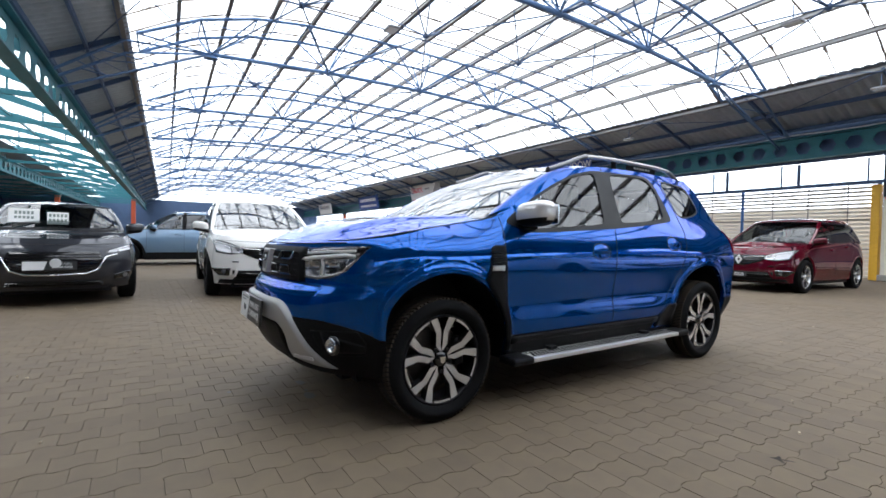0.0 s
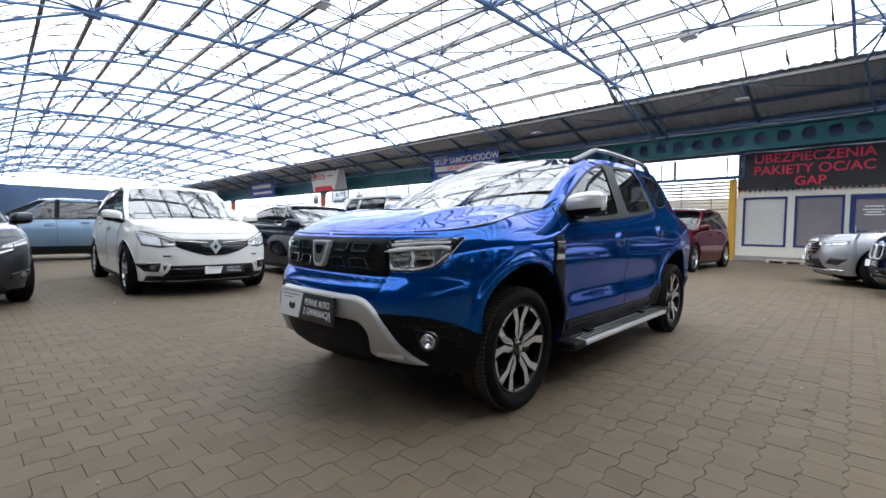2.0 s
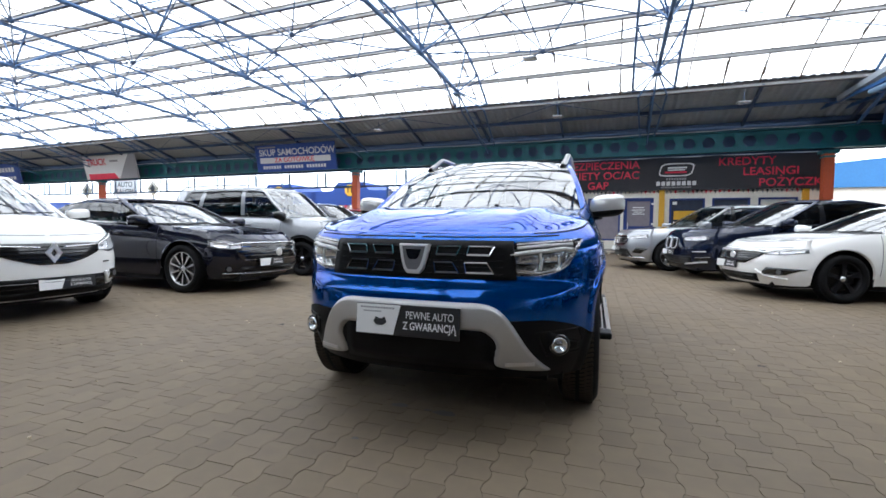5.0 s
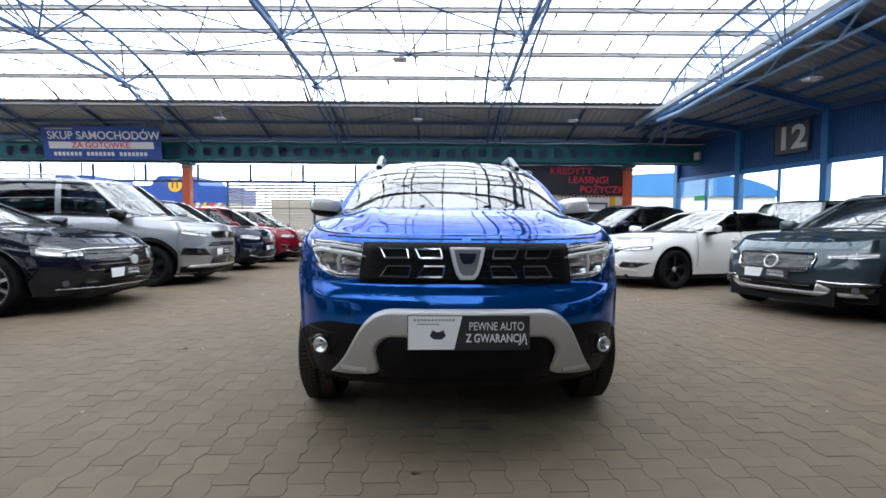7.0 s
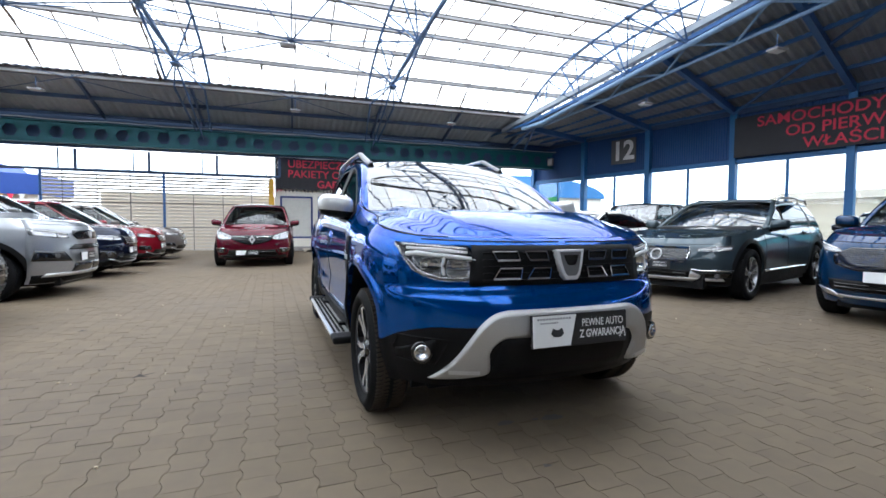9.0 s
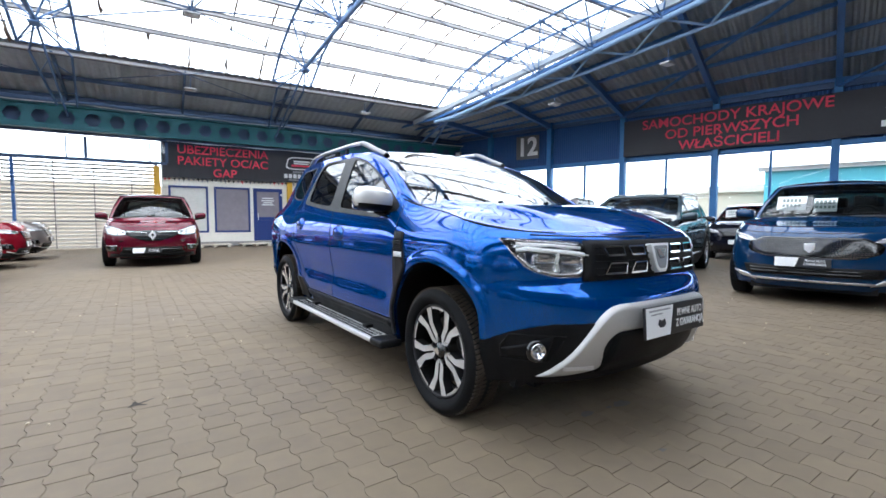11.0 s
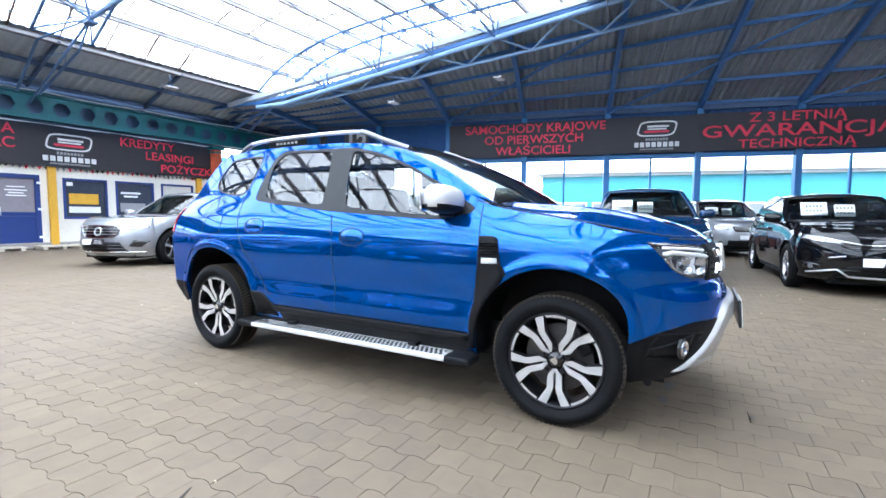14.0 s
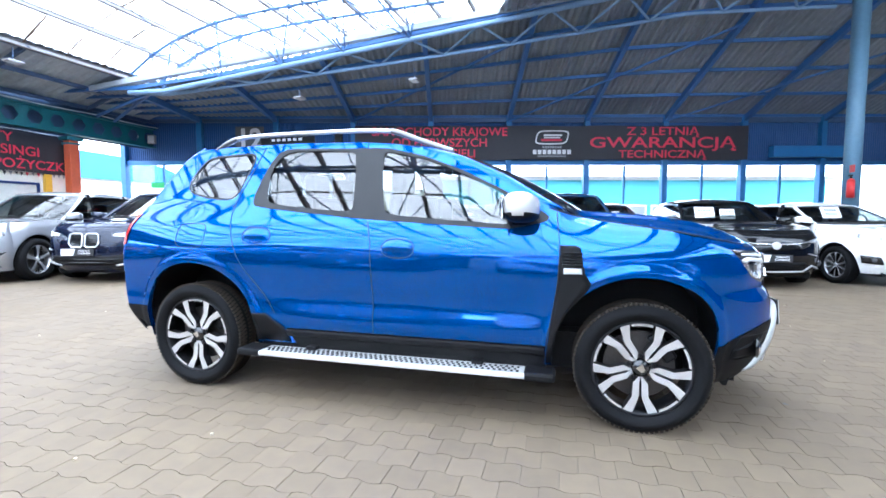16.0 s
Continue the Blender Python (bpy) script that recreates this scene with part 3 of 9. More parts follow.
        if kind == "door":
            bmp = empty_bm()
            tube(bmp, (a + 0.16, -0.05, 1.0), (a + 0.16, -0.05, 1.25), 0.015)
            tube(bmp, (a + 0.16, -0.05, 1.02), (a + 0.16, 0.02, 1.02), 0.012)
            tube(bmp, (a + 0.16, -0.05, 1.23), (a + 0.16, 0.02, 1.23), 0.012)
            part("door_handle", bmp, M["alu"], w, "brushed metal pull handle")
            for zz in (0.35, 1.2, 2.0):
                bmp = empty_bm()
                box(bmp, (b - 0.03, -0.005, zz), (0.1, 0.03, 0.07), bev=0.006)
                part("hinge", bmp, M["print_white"], w, "white door hinge")
            for i, (wd, zz) in enumerate(((0.42, 1.86), (0.5, 1.76), (0.34, 1.68), (0.46, 1.6))):
                bmp = empty_bm()
                box(bmp, ((a + b) / 2, 0.046, zz), (wd, 0.004, 0.035))
                part("notice_line", bmp, M["print_white"], w)
    # posters behind the two shop windows
    for x, y0, w0, h0, mt in ((4.22, 1.55, 0.8, 0.34, "yellow"), (4.24, 1.2, 0.86, 0.2, "print_white"), (3.85, 2.02, 0.16, 0.12, "print_white"), (5.6, 1.8, 0.62, 0.07, "print_white"), (5.6, 1.68, 0.44, 0.06, "print_white"), (5.66, 1.3, 0.8, 0.3, "banner_grey")):
        bmp = empty_bm()
        box(bmp, (x, 0.022, y0), (w0, 0.006, h0))
        part("poster", bmp, M[mt], off)
    # scalloped fringe under the banner
    rnd = random.Random(12)
    for i in range(64):
        bmp = empty_bm()
        xx, hh = -0.95 + 0.15 * i, rnd.uniform(0.07, 0.14)
        prism(bmp, [(xx - 0.05, 2.5), (xx + 0.05, 2.5), (xx + rnd.uniform(-0.02, 0.03), 2.5 - hh)], -0.06, -0.055)
        part("fringe_tip", bmp, M[rnd.choice(("banner_grey", "banner_grey", "banner_red", "print_dark"))], off)
    for x in (-1.18, 3.38, 8.0):
        bmp = empty_bm()
        box(bmp, (x, 0.0, 1.45), (0.2, 0.26, 2.9), bev=0.015)
        part("post", bmp, M["yellow"], off, "yellow painted steel post")
    bmp = empty_bm()
    box(bmp, (3.7, 0.0, 0.09), (9.6, 0.25, 0.18), bev=0.02)
    part("plinth", bmp, M["concrete"], off)
    # timber pallets and small items at the foot of the office
    for x in (1.2, 2.6, -0.2):
        pal = root("pallet", HALL @ pose(x, YF - 0.55, 0), "weathered low timber pallet lying by the office wall", "pallet", "pallets")
        for i in range(5):
            bmp = empty_bm()
            box(bmp, (0, -0.32 + 0.16 * i, 0.095), (1.1, 0.11, 0.022))
            part("board", bmp, M["cream"], pal)
        for xx in (-0.45, 0, 0.45):
            bmp = empty_bm()
            box(bmp, (xx, 0, 0.042), (0.1, 0.75, 0.084))
            part("bearer", bmp, M["cream"], pal)


make_north()


def banner(name, m, w, h, mat, label, sag=0.012):
    """A cloth banner, thin but with slack waves, in the xz plane of m with its front towards -y."""
    b = root(name, m, label, "banner")
    bm = empty_bm()
    n = 40
    rows = []
    for z in (0, h * 0.33, h * 0.66, h):
        rows.append([(w * i / n, sag * math.sin(i * 1.1 + z) * math.sin(i * 0.37), z + (sag * 1.2 * math.sin(i * 0.8) if z in (0, h) else 0)) for i in range(n + 1)])
    grid_face(bm, rows)
    back = [[(x, y + 0.02, z) for x, y, z in row] for row in rows]
    grid_face(bm, back[::-1])
    part("cloth", bm, mat, b)
    return b


def lettering(b, lines, mat):
    """lines: words, size, middle x, middle z, stretch."""
    for words, size, x, z, st in lines:
        text("lettering", words, size, mat, b, pose(x, -0.022, z, 90), st, bold=0.012 * size)


def house_logo(b, x, z, s):
    """A plain emblem of two nested rounded shapes with plain bars for the name below it."""
    def ring(w, h, th, cx, cz, slant, mat, name):
        bm = empty_bm()
        k = 24
        rows = [[], []]
        for i in range(k):
            a = 2 * math.pi * i / k
            ca, sa = math.cos(a), math.sin(a)
            e = 0.45
            px, pz = math.copysign(abs(ca) ** e, ca), math.copysign(abs(sa) ** e, sa)
            for r, (dw, dh) in zip(rows, ((w, h), (w - th, h - th))):
                r.append((cx + px * dw + slant * pz * dh, -0.024, cz + pz * dh))
        grid_face(bm, rows, close=True)
        part(name, bm, mat, b)
    ring(0.62 * s, 0.27 * s, 0.05 * s, x, z + 0.12 * s, 0.25, M["banner_white"], "emblem_outline")
    bm = empty_bm()
    box(bm, (x + 0.03 * s, -0.025, z + 0.20 * s), (0.7 * s, 0.004, 0.07 * s))
    box(bm, (x + 0.0 * s, -0.025, z + 0.11 * s), (0.62 * s, 0.004, 0.05 * s))
    part("emblem_bar", bm, M["banner_white"], b)
    bm = empty_bm()
    box(bm, (x - 0.02 * s, -0.025, z + 0.02 * s), (0.8 * s, 0.004, 0.075 * s))
    part("emblem_accent", bm, M["banner_red"], b)
    for w, h, zz, mt in ((0.75, 0.085, -0.25, "banner_grey"), (1.5, 0.17, -0.43, "banner_white"), (1.1, 0.06, -0.59, "banner_grey")):
        k = max(3, int(w / (h * 1.05)))
        for i in range(k):
            bm = empty_bm()
            box(bm, (x - w * s / 2 + w * s * (i + 0.5) / k, -0.025, z + zz * s), (w * s / k * 0.74, 0.004, h * s))
            part("name_bar", bm, M[mt], b)


b = banner("banner", HALL @ pose(-1.74, YF - 0.14, 2.5), 9.75, 1.27, M["banner_black"], "black cloth banner with red lettering above the office windows")
lettering(b, [("UBEZPIECZENIA", 0.42, 2.0, 1.02, 1.02), ("PAKIETY OC/AC", 0.42, 2.0, 0.62, 1.02), ("GAP", 0.42, 2.0, 0.22, 1.02)], M["banner_red"])
house_logo(b, 4.85, 0.68, 0.95)
lettering(b, [("KREDYTY", 0.4, 7.15, 1.02, 1.05), ("LEASINGI", 0.4, 7.9, 0.64, 1.05), ("POŻYCZKI", 0.4, 8.55, 0.23, 1.05)], M["banner_red"])

# hanging signs along the north roof strip
def hanging_sign(x, w, h, mat, label, tilt=12):
    s = root("hanging_sign", HALL @ pose(x, 14.35, 3.7, tilt), label, "sign")
    bm = empty_bm()
    box(bm, (w / 2, 0.02, h / 2), (w, 0.04, h), bev=0.008)
    part("panel", bm, mat, s)
    for f in (0.1, 0.9):
        bm = empty_bm()
        tube(bm, (w * f, 0.02, h), (w * f, 0.25, h + 0.3), 0.012, 6)
        part("hanger", bm, M["dark_steel"], s)
    return s

s = hanging_sign(-16.15, 4.75, 1.32, M["banner_blue"], "blue hanging sign with white and red lettering for buying cars")
text("lettering", "SKUP SAMOCHODÓW", 0.44, M["banner_white"], s, pose(2.5, -0.012, 0.93, 90), 1.0, bold=0.006)
bm = empty_bm()
box(bm, (2.35, -0.004, 0.56), (4.2, 0.012, 0.27))
part("stripe", bm, M["banner_white"], s)
text("lettering", "ZA GOTÓWKĘ", 0.3, M["banner_red"], s, pose(2.35, -0.018, 0.56, 90), 1.15, bold=0.005)
for i in range(24):
    if i % 8 != 7:
        bm = empty_bm()
        box(bm, (0.45 + 0.165 * i, -0.006, 0.22), (0.11, 0.01, 0.15))
        part("number_bar", bm, M["banner_white"], s)
bm = empty_bm()
box(bm, (0.75, -0.006, 1.2), (1.1, 0.01, 0.07))
part("small_bar", bm, M["banner_grey"], s)

s = hanging_sign(-29.5, 4.6, 1.4, M["banner_white"], "white hanging sign with red lettering and a red stripe")
text("lettering", "TRUCK", 0.52, M["banner_red"], s, pose(1.2, -0.012, 1.0, 90), 1.0, bold=0.01)
bm = empty_bm()
prism(bm, [(0.3, 0.0), (2.9, 0.0), (2.6, 0.34), (0.3, 0.34)], -0.01, 0.0)
part("stripe", bm, M["banner_red"], s)
bm = empty_bm()
prism(bm, [(3.0, 0.0), (4.6, 0.0), (4.6, 1.4), (4.1, 1.4), (3.6, 0.8)], -0.01, 0.0)
part("picture_block", bm, M["banner_grey"], s)
bm = empty_bm()
box(bm, (2.75, -0.008, 1.05), (0.7, 0.01, 0.12))
part("small_bar", bm, M["banner_grey"], s)
s = hanging_sign(-41.0, 4.9, 1.3, M["banner_blue"], "blue hanging sign with white lettering bars")
for i in range(11):
    for z, h in ((0.9, 0.3), (0.35, 0.2)):
        bm = empty_bm()
        box(bm, (0.6 + 0.36 * i, -0.006, z), (0.26, 0.01, h))
        part("lettering_bar", bm, M["banner_white"], s)
s = hanging_sign(-55.0, 5.0, 1.3, M["banner_white"], "pale hanging sign with dark bars far along the hall")
bm = empty_bm()
for i in range(9):
    box(bm, (0.7 + 0.42 * i, -0.006, 0.8), (0.3, 0.01, 0.4))
part("lettering_bar", bm, M["banner_grey"], s)

# ---- east side: glazed wall along a slanting line, under a pitched metal roof ----
EAST = Matrix(((0.2425, 0.9701, 0, 13.16), (-0.9701, 0.2425, 0, 6.95), (0, 0, 1, 0), (0, 0, 0, 1)))   # local x runs south along the wall, local y runs outwards
def make_east():
    wall = root("wall_east", EAST, "blue steel glazed wall with columns and corrugated panels", "glazed wall", kind="structure")
    cols = [3.0 * k for k in range(-3, 9)]
    for s in cols:
        bm = empty_bm()
        box(bm, (s, -0.05, 2.5), (0.2, 0.26, 5.0), bev=0.012)
        part("column", bm, M["column_blue"], wall)
    for z, hh in ((3.22, 0.16), (4.9, 0.26)):
        bm = empty_bm()
        box(bm, ((cols[0] + cols[-1]) / 2, 0.0, z), (cols[-1] - cols[0], 0.16, hh), bev=0.01)
        part("rail", bm, M["column_blue"] if z < 4 else M["dark_steel"], wall)
    bm = empty_bm()
    box(bm, ((cols[0] + cols[-1]) / 2, 0.02, 0.3), (cols[-1] - cols[0], 0.2, 0.6))
    part("base_wall", bm, material("red_brown_base_wall", (0.16, 0.05, 0.045), 0.7, 0.0, 0.3, 3, 0.2), wall, "dark red-brown base wall")
    for s in cols[:-1]:
        for k in range(2):
            a, b = s + 0.1 + 1.42 * k, s + 0.1 + 1.4 * (k + 1)
            bm = empty_bm()
            box(bm, ((a + b) / 2, 0.02, 1.88), (b - a - 0.02, 0.008, 2.5))
            o = part("pane", bm, M["window"], wall)
            o.visible_shadow = False
        bm = empty_bm()
        box(bm, (s + 1.5, 0.0, 1.88), (0.07, 0.1, 2.5), bev=0.006)
        part("mullion", bm, M["column_blue"], wall)
        bm = empty_bm()
        box(bm, (s + 1.5, 0.0, 0.65), (2.8, 0.12, 0.09))
        part("sill", bm, M["column_blue"], wall)
        # corrugated panel above
        bm = empty_bm()
        rows = [[], []]
        for i in range(205):
            x = s + 0.1 + 2.8 * i / 204
            y = 0.03 + 0.018 * max(-0.6, min(0.6, math.sin(i * math.pi / 3)))
            rows[0].append((x, y, 3.3))
            rows[1].append((x, y, 4.8))
        grid_face(bm, rows)
        part("corrugated_panel", bm, M["wall_blue"], wall)
    # door canopy beam
    bm = empty_bm()
    box(bm, (17.4, -0.25, 3.62), (2.9, 0.3, 0.42), bev=0.02)
    part("door_canopy", bm, M["column_blue"], wall, "blue boxed canopy over the side door")
    # metal roof, twisted between the level wall head and a hip truss that climbs southwards
    def hip_d(s):
        return 3.81 + (s + 5.02) * 0.1315
    def hip_z(s):
        return 4.98 + 0.148 * max(0.0, min(15.5, s + 5.02))
    def top(s, d):
        return 5.0 + (hip_z(s) + 0.14 - 5.0) * d / hip_d(s)
    bm = empty_bm()
    rows = [[], [], [], []]
    n = 1300
    for i in range(n + 1):
        s = -9.0 + 39.0 * i / n
        w = 0.045 * max(-0.6, min(0.6, math.sin(s / 0.21 * 2 * math.pi)))
        d = hip_d(s)
        rows[0].append((s, 0.35, top(s, -0.35) + w))
        rows[1].append((s, -d * 0.5, top(s, d * 0.5) + w))
        rows[2].append((s, -d, top(s, d) + w))
        far = d + max(0.0, min(3.6, (s - 5.0) * 6), min(9.0, (s - 9.0) * 4))
        rows[3].append((s, -far - 0.01, top(s, d) + w + 0.02))
    grid_face(bm, rows)
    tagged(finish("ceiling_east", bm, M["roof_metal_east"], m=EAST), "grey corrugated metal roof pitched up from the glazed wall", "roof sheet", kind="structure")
    bm = empty_bm()
    for s in cols:
        d = hip_d(s)
        bar(bm, (s, 0, top(s, 0) - 0.16), (s, -d, top(s, d) - 0.16), 0.14, 0.2)
    for f in [0.02 + 0.196 * i for i in range(6)]:
        ss = [-9.0 + 3.0 * i for i in range(13)]
        for a, b in zip(ss, ss[1:]):
            bar(bm, (a, -hip_d(a) * f, top(a, hip_d(a) * f) - 0.05), (b, -hip_d(b) * f, top(b, hip_d(b) * f) - 0.05), 0.08, 0.1)
    for a in (0, 6, 12):
        bar(bm, (a, -0.2, top(a, 0.2) - 0.28), (a + 6, -4.6, top(a + 6, 4.6) - 0.28), 0.06, 0.06)
    tagged(finish("ceiling_east_rafters", bm, M["blue_steel"], m=EAST), "blue steel rafters, purlins and braces under the metal roof", "rafters", kind="structure")
    # translucent end of the vault, down to the metal roof under it
    inv = EAST.inverted() @ HALL
    back = HALL.inverted() @ EAST
    bm = empty_bm()
    rows = [[], []]
    for i in range(31):
        y = Y_S + (Y_N - Y_S) * i / 30
        p = Vector((x_end(y), y, vault(y)))
        e = inv @ p
        rows[0].append(p)
        rows[1].append(Vector((p.x, y, top(e.x, max(0.0, min(hip_d(e.x), -e.y))) + 0.06)))
    grid_face(bm, rows)
    tagged(finish("ceiling_vault_end", bm, M["glazing"], m=HALL), "translucent sheets closing the end of the glazed vault", "glazed roof", kind="structure")
    bm = empty_bm()
    bar(bm, (-7.5, -hip_d(-7.5), hip_z(-7.5) + 0.12), (11, -hip_d(11), hip_z(11) + 0.12), 0.2, 0.16)
    tagged(finish("hip_edge_beam", bm, M["roof_metal"], m=EAST), "grey edge beam along the hip of the roof", "beam", kind="structure")
    # pale tubular truss along the hip
    tr = root("end_truss", EAST, "pale blue tubular truss along the hip of the glazed roof", "roof truss", kind="structure")
    def up(s):
        return Vector((s, -hip_d(s), hip_z(s) - 0.05))
    def lo(s):
        return Vector((s, -hip_d(s) + 0.25 + 0.045 * (s + 5), hip_z(s) - 0.08 - 0.055 * (s + 5.02) + 0.0016 * (s + 5) ** 2))
    ss = [-5.0 + 1.9 * i for i in range(11)]
    bm = empty_bm()
    sweep(bm, [up(-6.2)] + [up(s) for s in ss], 0.075, 10)
    part("upper_chord", bm, M["pale_steel"], tr)
    bm = empty_bm()
    sweep(bm, [lo(-5.9)] + [lo(s) for s in ss], 0.05, 8)
    part("lower_chord", bm, M["pale_steel"], tr)
    for a, b in zip(ss, ss[1:]):
        for p, q in ((up(a), lo((a + b) / 2)), (lo((a + b) / 2), up(b))):
            bm = empty_bm()
            tube(bm, p, q, 0.034, 8)
            part("lacing_bar", bm, M["pale_steel"], tr)
    # half arch that springs from the corner and leans on the hip truss, with fans of struts between them
    half = 0.5
    arch_y = [Y_N - 0.25 - 0.82 * i for i in range(13)]
    for sx in (-half, half):
        bm = empty_bm()
        pts = [inv @ Vector((X_END_ARCH + sx, y, vault(y) - 0.19)) for y in arch_y]
        sweep(bm, pts, 0.04, 8)
        part("arch_chord", bm, M["arch_steel"], tr)
        bm = empty_bm()
        for p in pts[1::3]:
            bmesh.ops.create_uvsphere(bm, u_segments=10, v_segments=6, radius=0.075, matrix=Matrix.Translation(p))
        part("arch_node", bm, M["arch_steel"], tr)
    for k, (a, b) in enumerate(zip(arch_y, arch_y[1:])):
        bm = empty_bm()
        f = half if k % 2 else -half
        tube(bm, inv @ Vector((X_END_ARCH - f, a, vault(a) - 0.19)), inv @ Vector((X_END_ARCH + f, b, vault(b) - 0.19)), 0.016, 6)
        tube(bm, inv @ Vector((X_END_ARCH - half, b, vault(b) - 0.19)), inv @ Vector((X_END_ARCH + half, b, vault(b) - 0.19)), 0.018, 6)
        part("arch_lacing", bm, M["arch_steel"], tr)
    for s in ss[:5]:
        foot = up(s)
        y0 = (back @ foot).y
        for sx in (-half, half):
            for y in sorted(arch_y, key=lambda v: abs(v - y0 - 0.4))[:3]:
                bm = empty_bm()
                tube(bm, foot, inv @ Vector((X_END_ARCH + sx, y, vault(y) - 0.19)), 0.022, 6)
                part("fan_strut", bm, M["arch_steel"], tr)
        if s > -4:
            bm = empty_bm()
            q = back @ foot
            tube(bm, foot, inv @ Vector((2.62, q.y - 0.3, vault(q.y) - 0.25)), 0.012, 5)
            part("tie_rod", bm, M["dark_steel"], tr)
    for q in (Vector((-8.2, -2.4, 4.5)), Vector((-8.2, -1.6, 4.5))):
        bm = empty_bm()
        tube(bm, up(-5.4), q, 0.05, 8)
        part("end_leg", bm, M["blue_steel"], tr)
    return top


make_east()
b = banner("banner", EAST @ pose(0.08, -0.24, 3.32), 15.0, 1.28, M["banner_black"], "long black cloth banner with red lettering along the glazed wall")
lettering(b, [("SAMOCHODY KRAJOWE", 0.44, 3.25, 1.04, 1.06), ("OD PIERWSZYCH", 0.44, 3.25, 0.63, 1.06), ("WŁAŚCICIELI", 0.44, 3.25, 0.22, 1.06)], M["banner_red"])
house_logo(b, 7.55, 0.72, 1.0)
lettering(b, [("Z 3 LETNIĄ", 0.42, 11.75, 1.06, 1.3), ("GWARANCJĄ", 0.56, 11.75, 0.63, 1.62), ("TECHNICZNĄ", 0.4, 11.75, 0.2, 1.3)], M["banner_red"])
s = root("number_sign", EAST @ pose(-4.55, -0.2, 3.62), "black hall number sign with white figures", "sign")
bm = empty_bm()
box(bm, (0.55, 0.01, 0.48), (1.1, 0.03, 0.98), bev=0.006)
part("panel", bm, material("grey_sign_board", (0.1, 0.105, 0.115), 0.5, 0.0, 0.2, 3), s)
text("lettering", "12", 1.05, M["banner_white"], s, pose(0.55, -0.012, 0.47, 90), 0.95, bold=0.03)
for x in (-8.35, -7.8):
    s = root("floodlight", EAST @ pose(x, -0.22, 4.1), "small grey square floodlight on the wall", "floodlight", "wall floodlights")
    bm = empty_bm()
    box(bm, (0, 0, 0), (0.3, 0.1, 0.34), bev=0.02)
    part("housing", bm, M["banner_grey"], s)
    bm = empty_bm()
    box(bm, (0, -0.055, 0), (0.24, 0.01, 0.27))
    part("lens", bm, M["lens_off"], s)
s = root("exit_sign", EAST @ pose(-7.65, -0.2, 2.35), "green exit sign on the glazed wall", "sign")
bm = empty_bm()
box(bm, (0, 0, 0), (0.5, 0.03, 0.22), bev=0.006)
part("panel", bm, M["green"], s)

# round column of the south beam line, with a fire point on it
post = root("round_column", pose(9.3, -7.35, 0), "grey-blue round steel column carrying the roof", "column", kind="structure")
bm = empty_bm()
tube(bm, (0, 0, 0), (0, 0, 6.4), 0.165, 24)
part("shaft", bm, M["pipe_grey"], post, smooth=True)
bm = empty_bm()
box(bm, (0, 0, 0.02), (0.45, 0.45, 0.04), bev=0.008)
part("base_plate", bm, M["pipe_grey"], post)
ext = root("fire_extinguisher", pose(9.06, -7.22, 1.75), "small red fire extinguisher hung on the column", "fire extinguisher")
bm = empty_bm()
tube(bm, (0, 0, -0.2), (0, 0, 0.16), 0.075, 14)
bmesh.ops.create_uvsphere(bm, u_segments=14, v_segments=8, radius=0.075, matrix=Matrix.Translation((0, 0, 0.16)))
part("cylinder", bm, M["red_sign"], ext, smooth=True)
bm = empty_bm()
tube(bm, (0, 0, 0.22), (0, 0, 0.28), 0.02, 8)
box(bm, (0.03, 0, 0.3), (0.12, 0.03, 0.03))
part("valve", bm, M["black_plastic"], ext)
bm = empty_bm()
box(bm, (-0.02, 0.0, 0.45), (0.16, 0.02, 0.16))
part("sign_plate", bm, M["red_sign"], ext)

# small ceiling floodlights
for x, y, z in ((-6.2, 1.6, 5.5), (-1.2, 7.9, 5.35), (-1.0, 12.2, 4.85), (-8.0, 12.2, 4.85), (4.5, 12.2, 4.85), (8.9, 7.2, 4.7), (9.2, 3.6, 5.0)):
    s = root("ceiling_floodlight", HALL @ pose(x, y, z), "small flat grey floodlight under the roof lattice", "floodlight", "ceiling floodlights")
    bm = empty_bm()
    box(bm, (0, 0, 0), (0.34, 0.26, 0.05), bev=0.015)
    part("housing", bm, M["banner_grey"], s)
    bm = empty_bm()
    box(bm, (0, 0, -0.03), (0.28, 0.2, 0.012))
    part("lens", bm, M["lens_off"], s)
    bm = empty_bm()
    tube(bm, (0, 0, 0.02), (0, 0, 0.35), 0.012, 6)
    part("hanger", bm, M["dark_steel"], s)

# ---- south hall and outer surroundings ----
def make_southeast():
    """Unseen roofs and wall added behind the camera to set the light on floor and cars."""
    bm = empty_bm()
    box(bm, (12, -18.6, 3.9), (26, 0.3, 7.8))
    tagged(finish("wall_south_east", bm, M["concrete"], m=HALL), "unseen pale concrete wall added to bounce light back", "wall", kind="structure")
    bm = empty_bm()
    box(bm, (0.9, -11.3, 7.7), (4.4, 15.6, 0.12))
    tagged(finish("ceiling_south_east", bm, M["glazing"], m=HALL), "unseen weathered translucent roof added to let light in", "roof sheet", kind="structure")
    # metal half and fascia added only to hold light off the floor
    bm = empty_bm()
    box(bm, (5.8, -11.3, 7.7), (5.4, 15.6, 0.12))
    box(bm, (3.6, -3.5, 6.7), (9.8, 0.08, 1.9))
    tagged(finish("ceiling_south_east_metal", bm, M["roof_metal"], m=HALL), "unseen grey metal roof and fascia added to shade the floor", "roof sheet", kind="structure")


make_southeast()


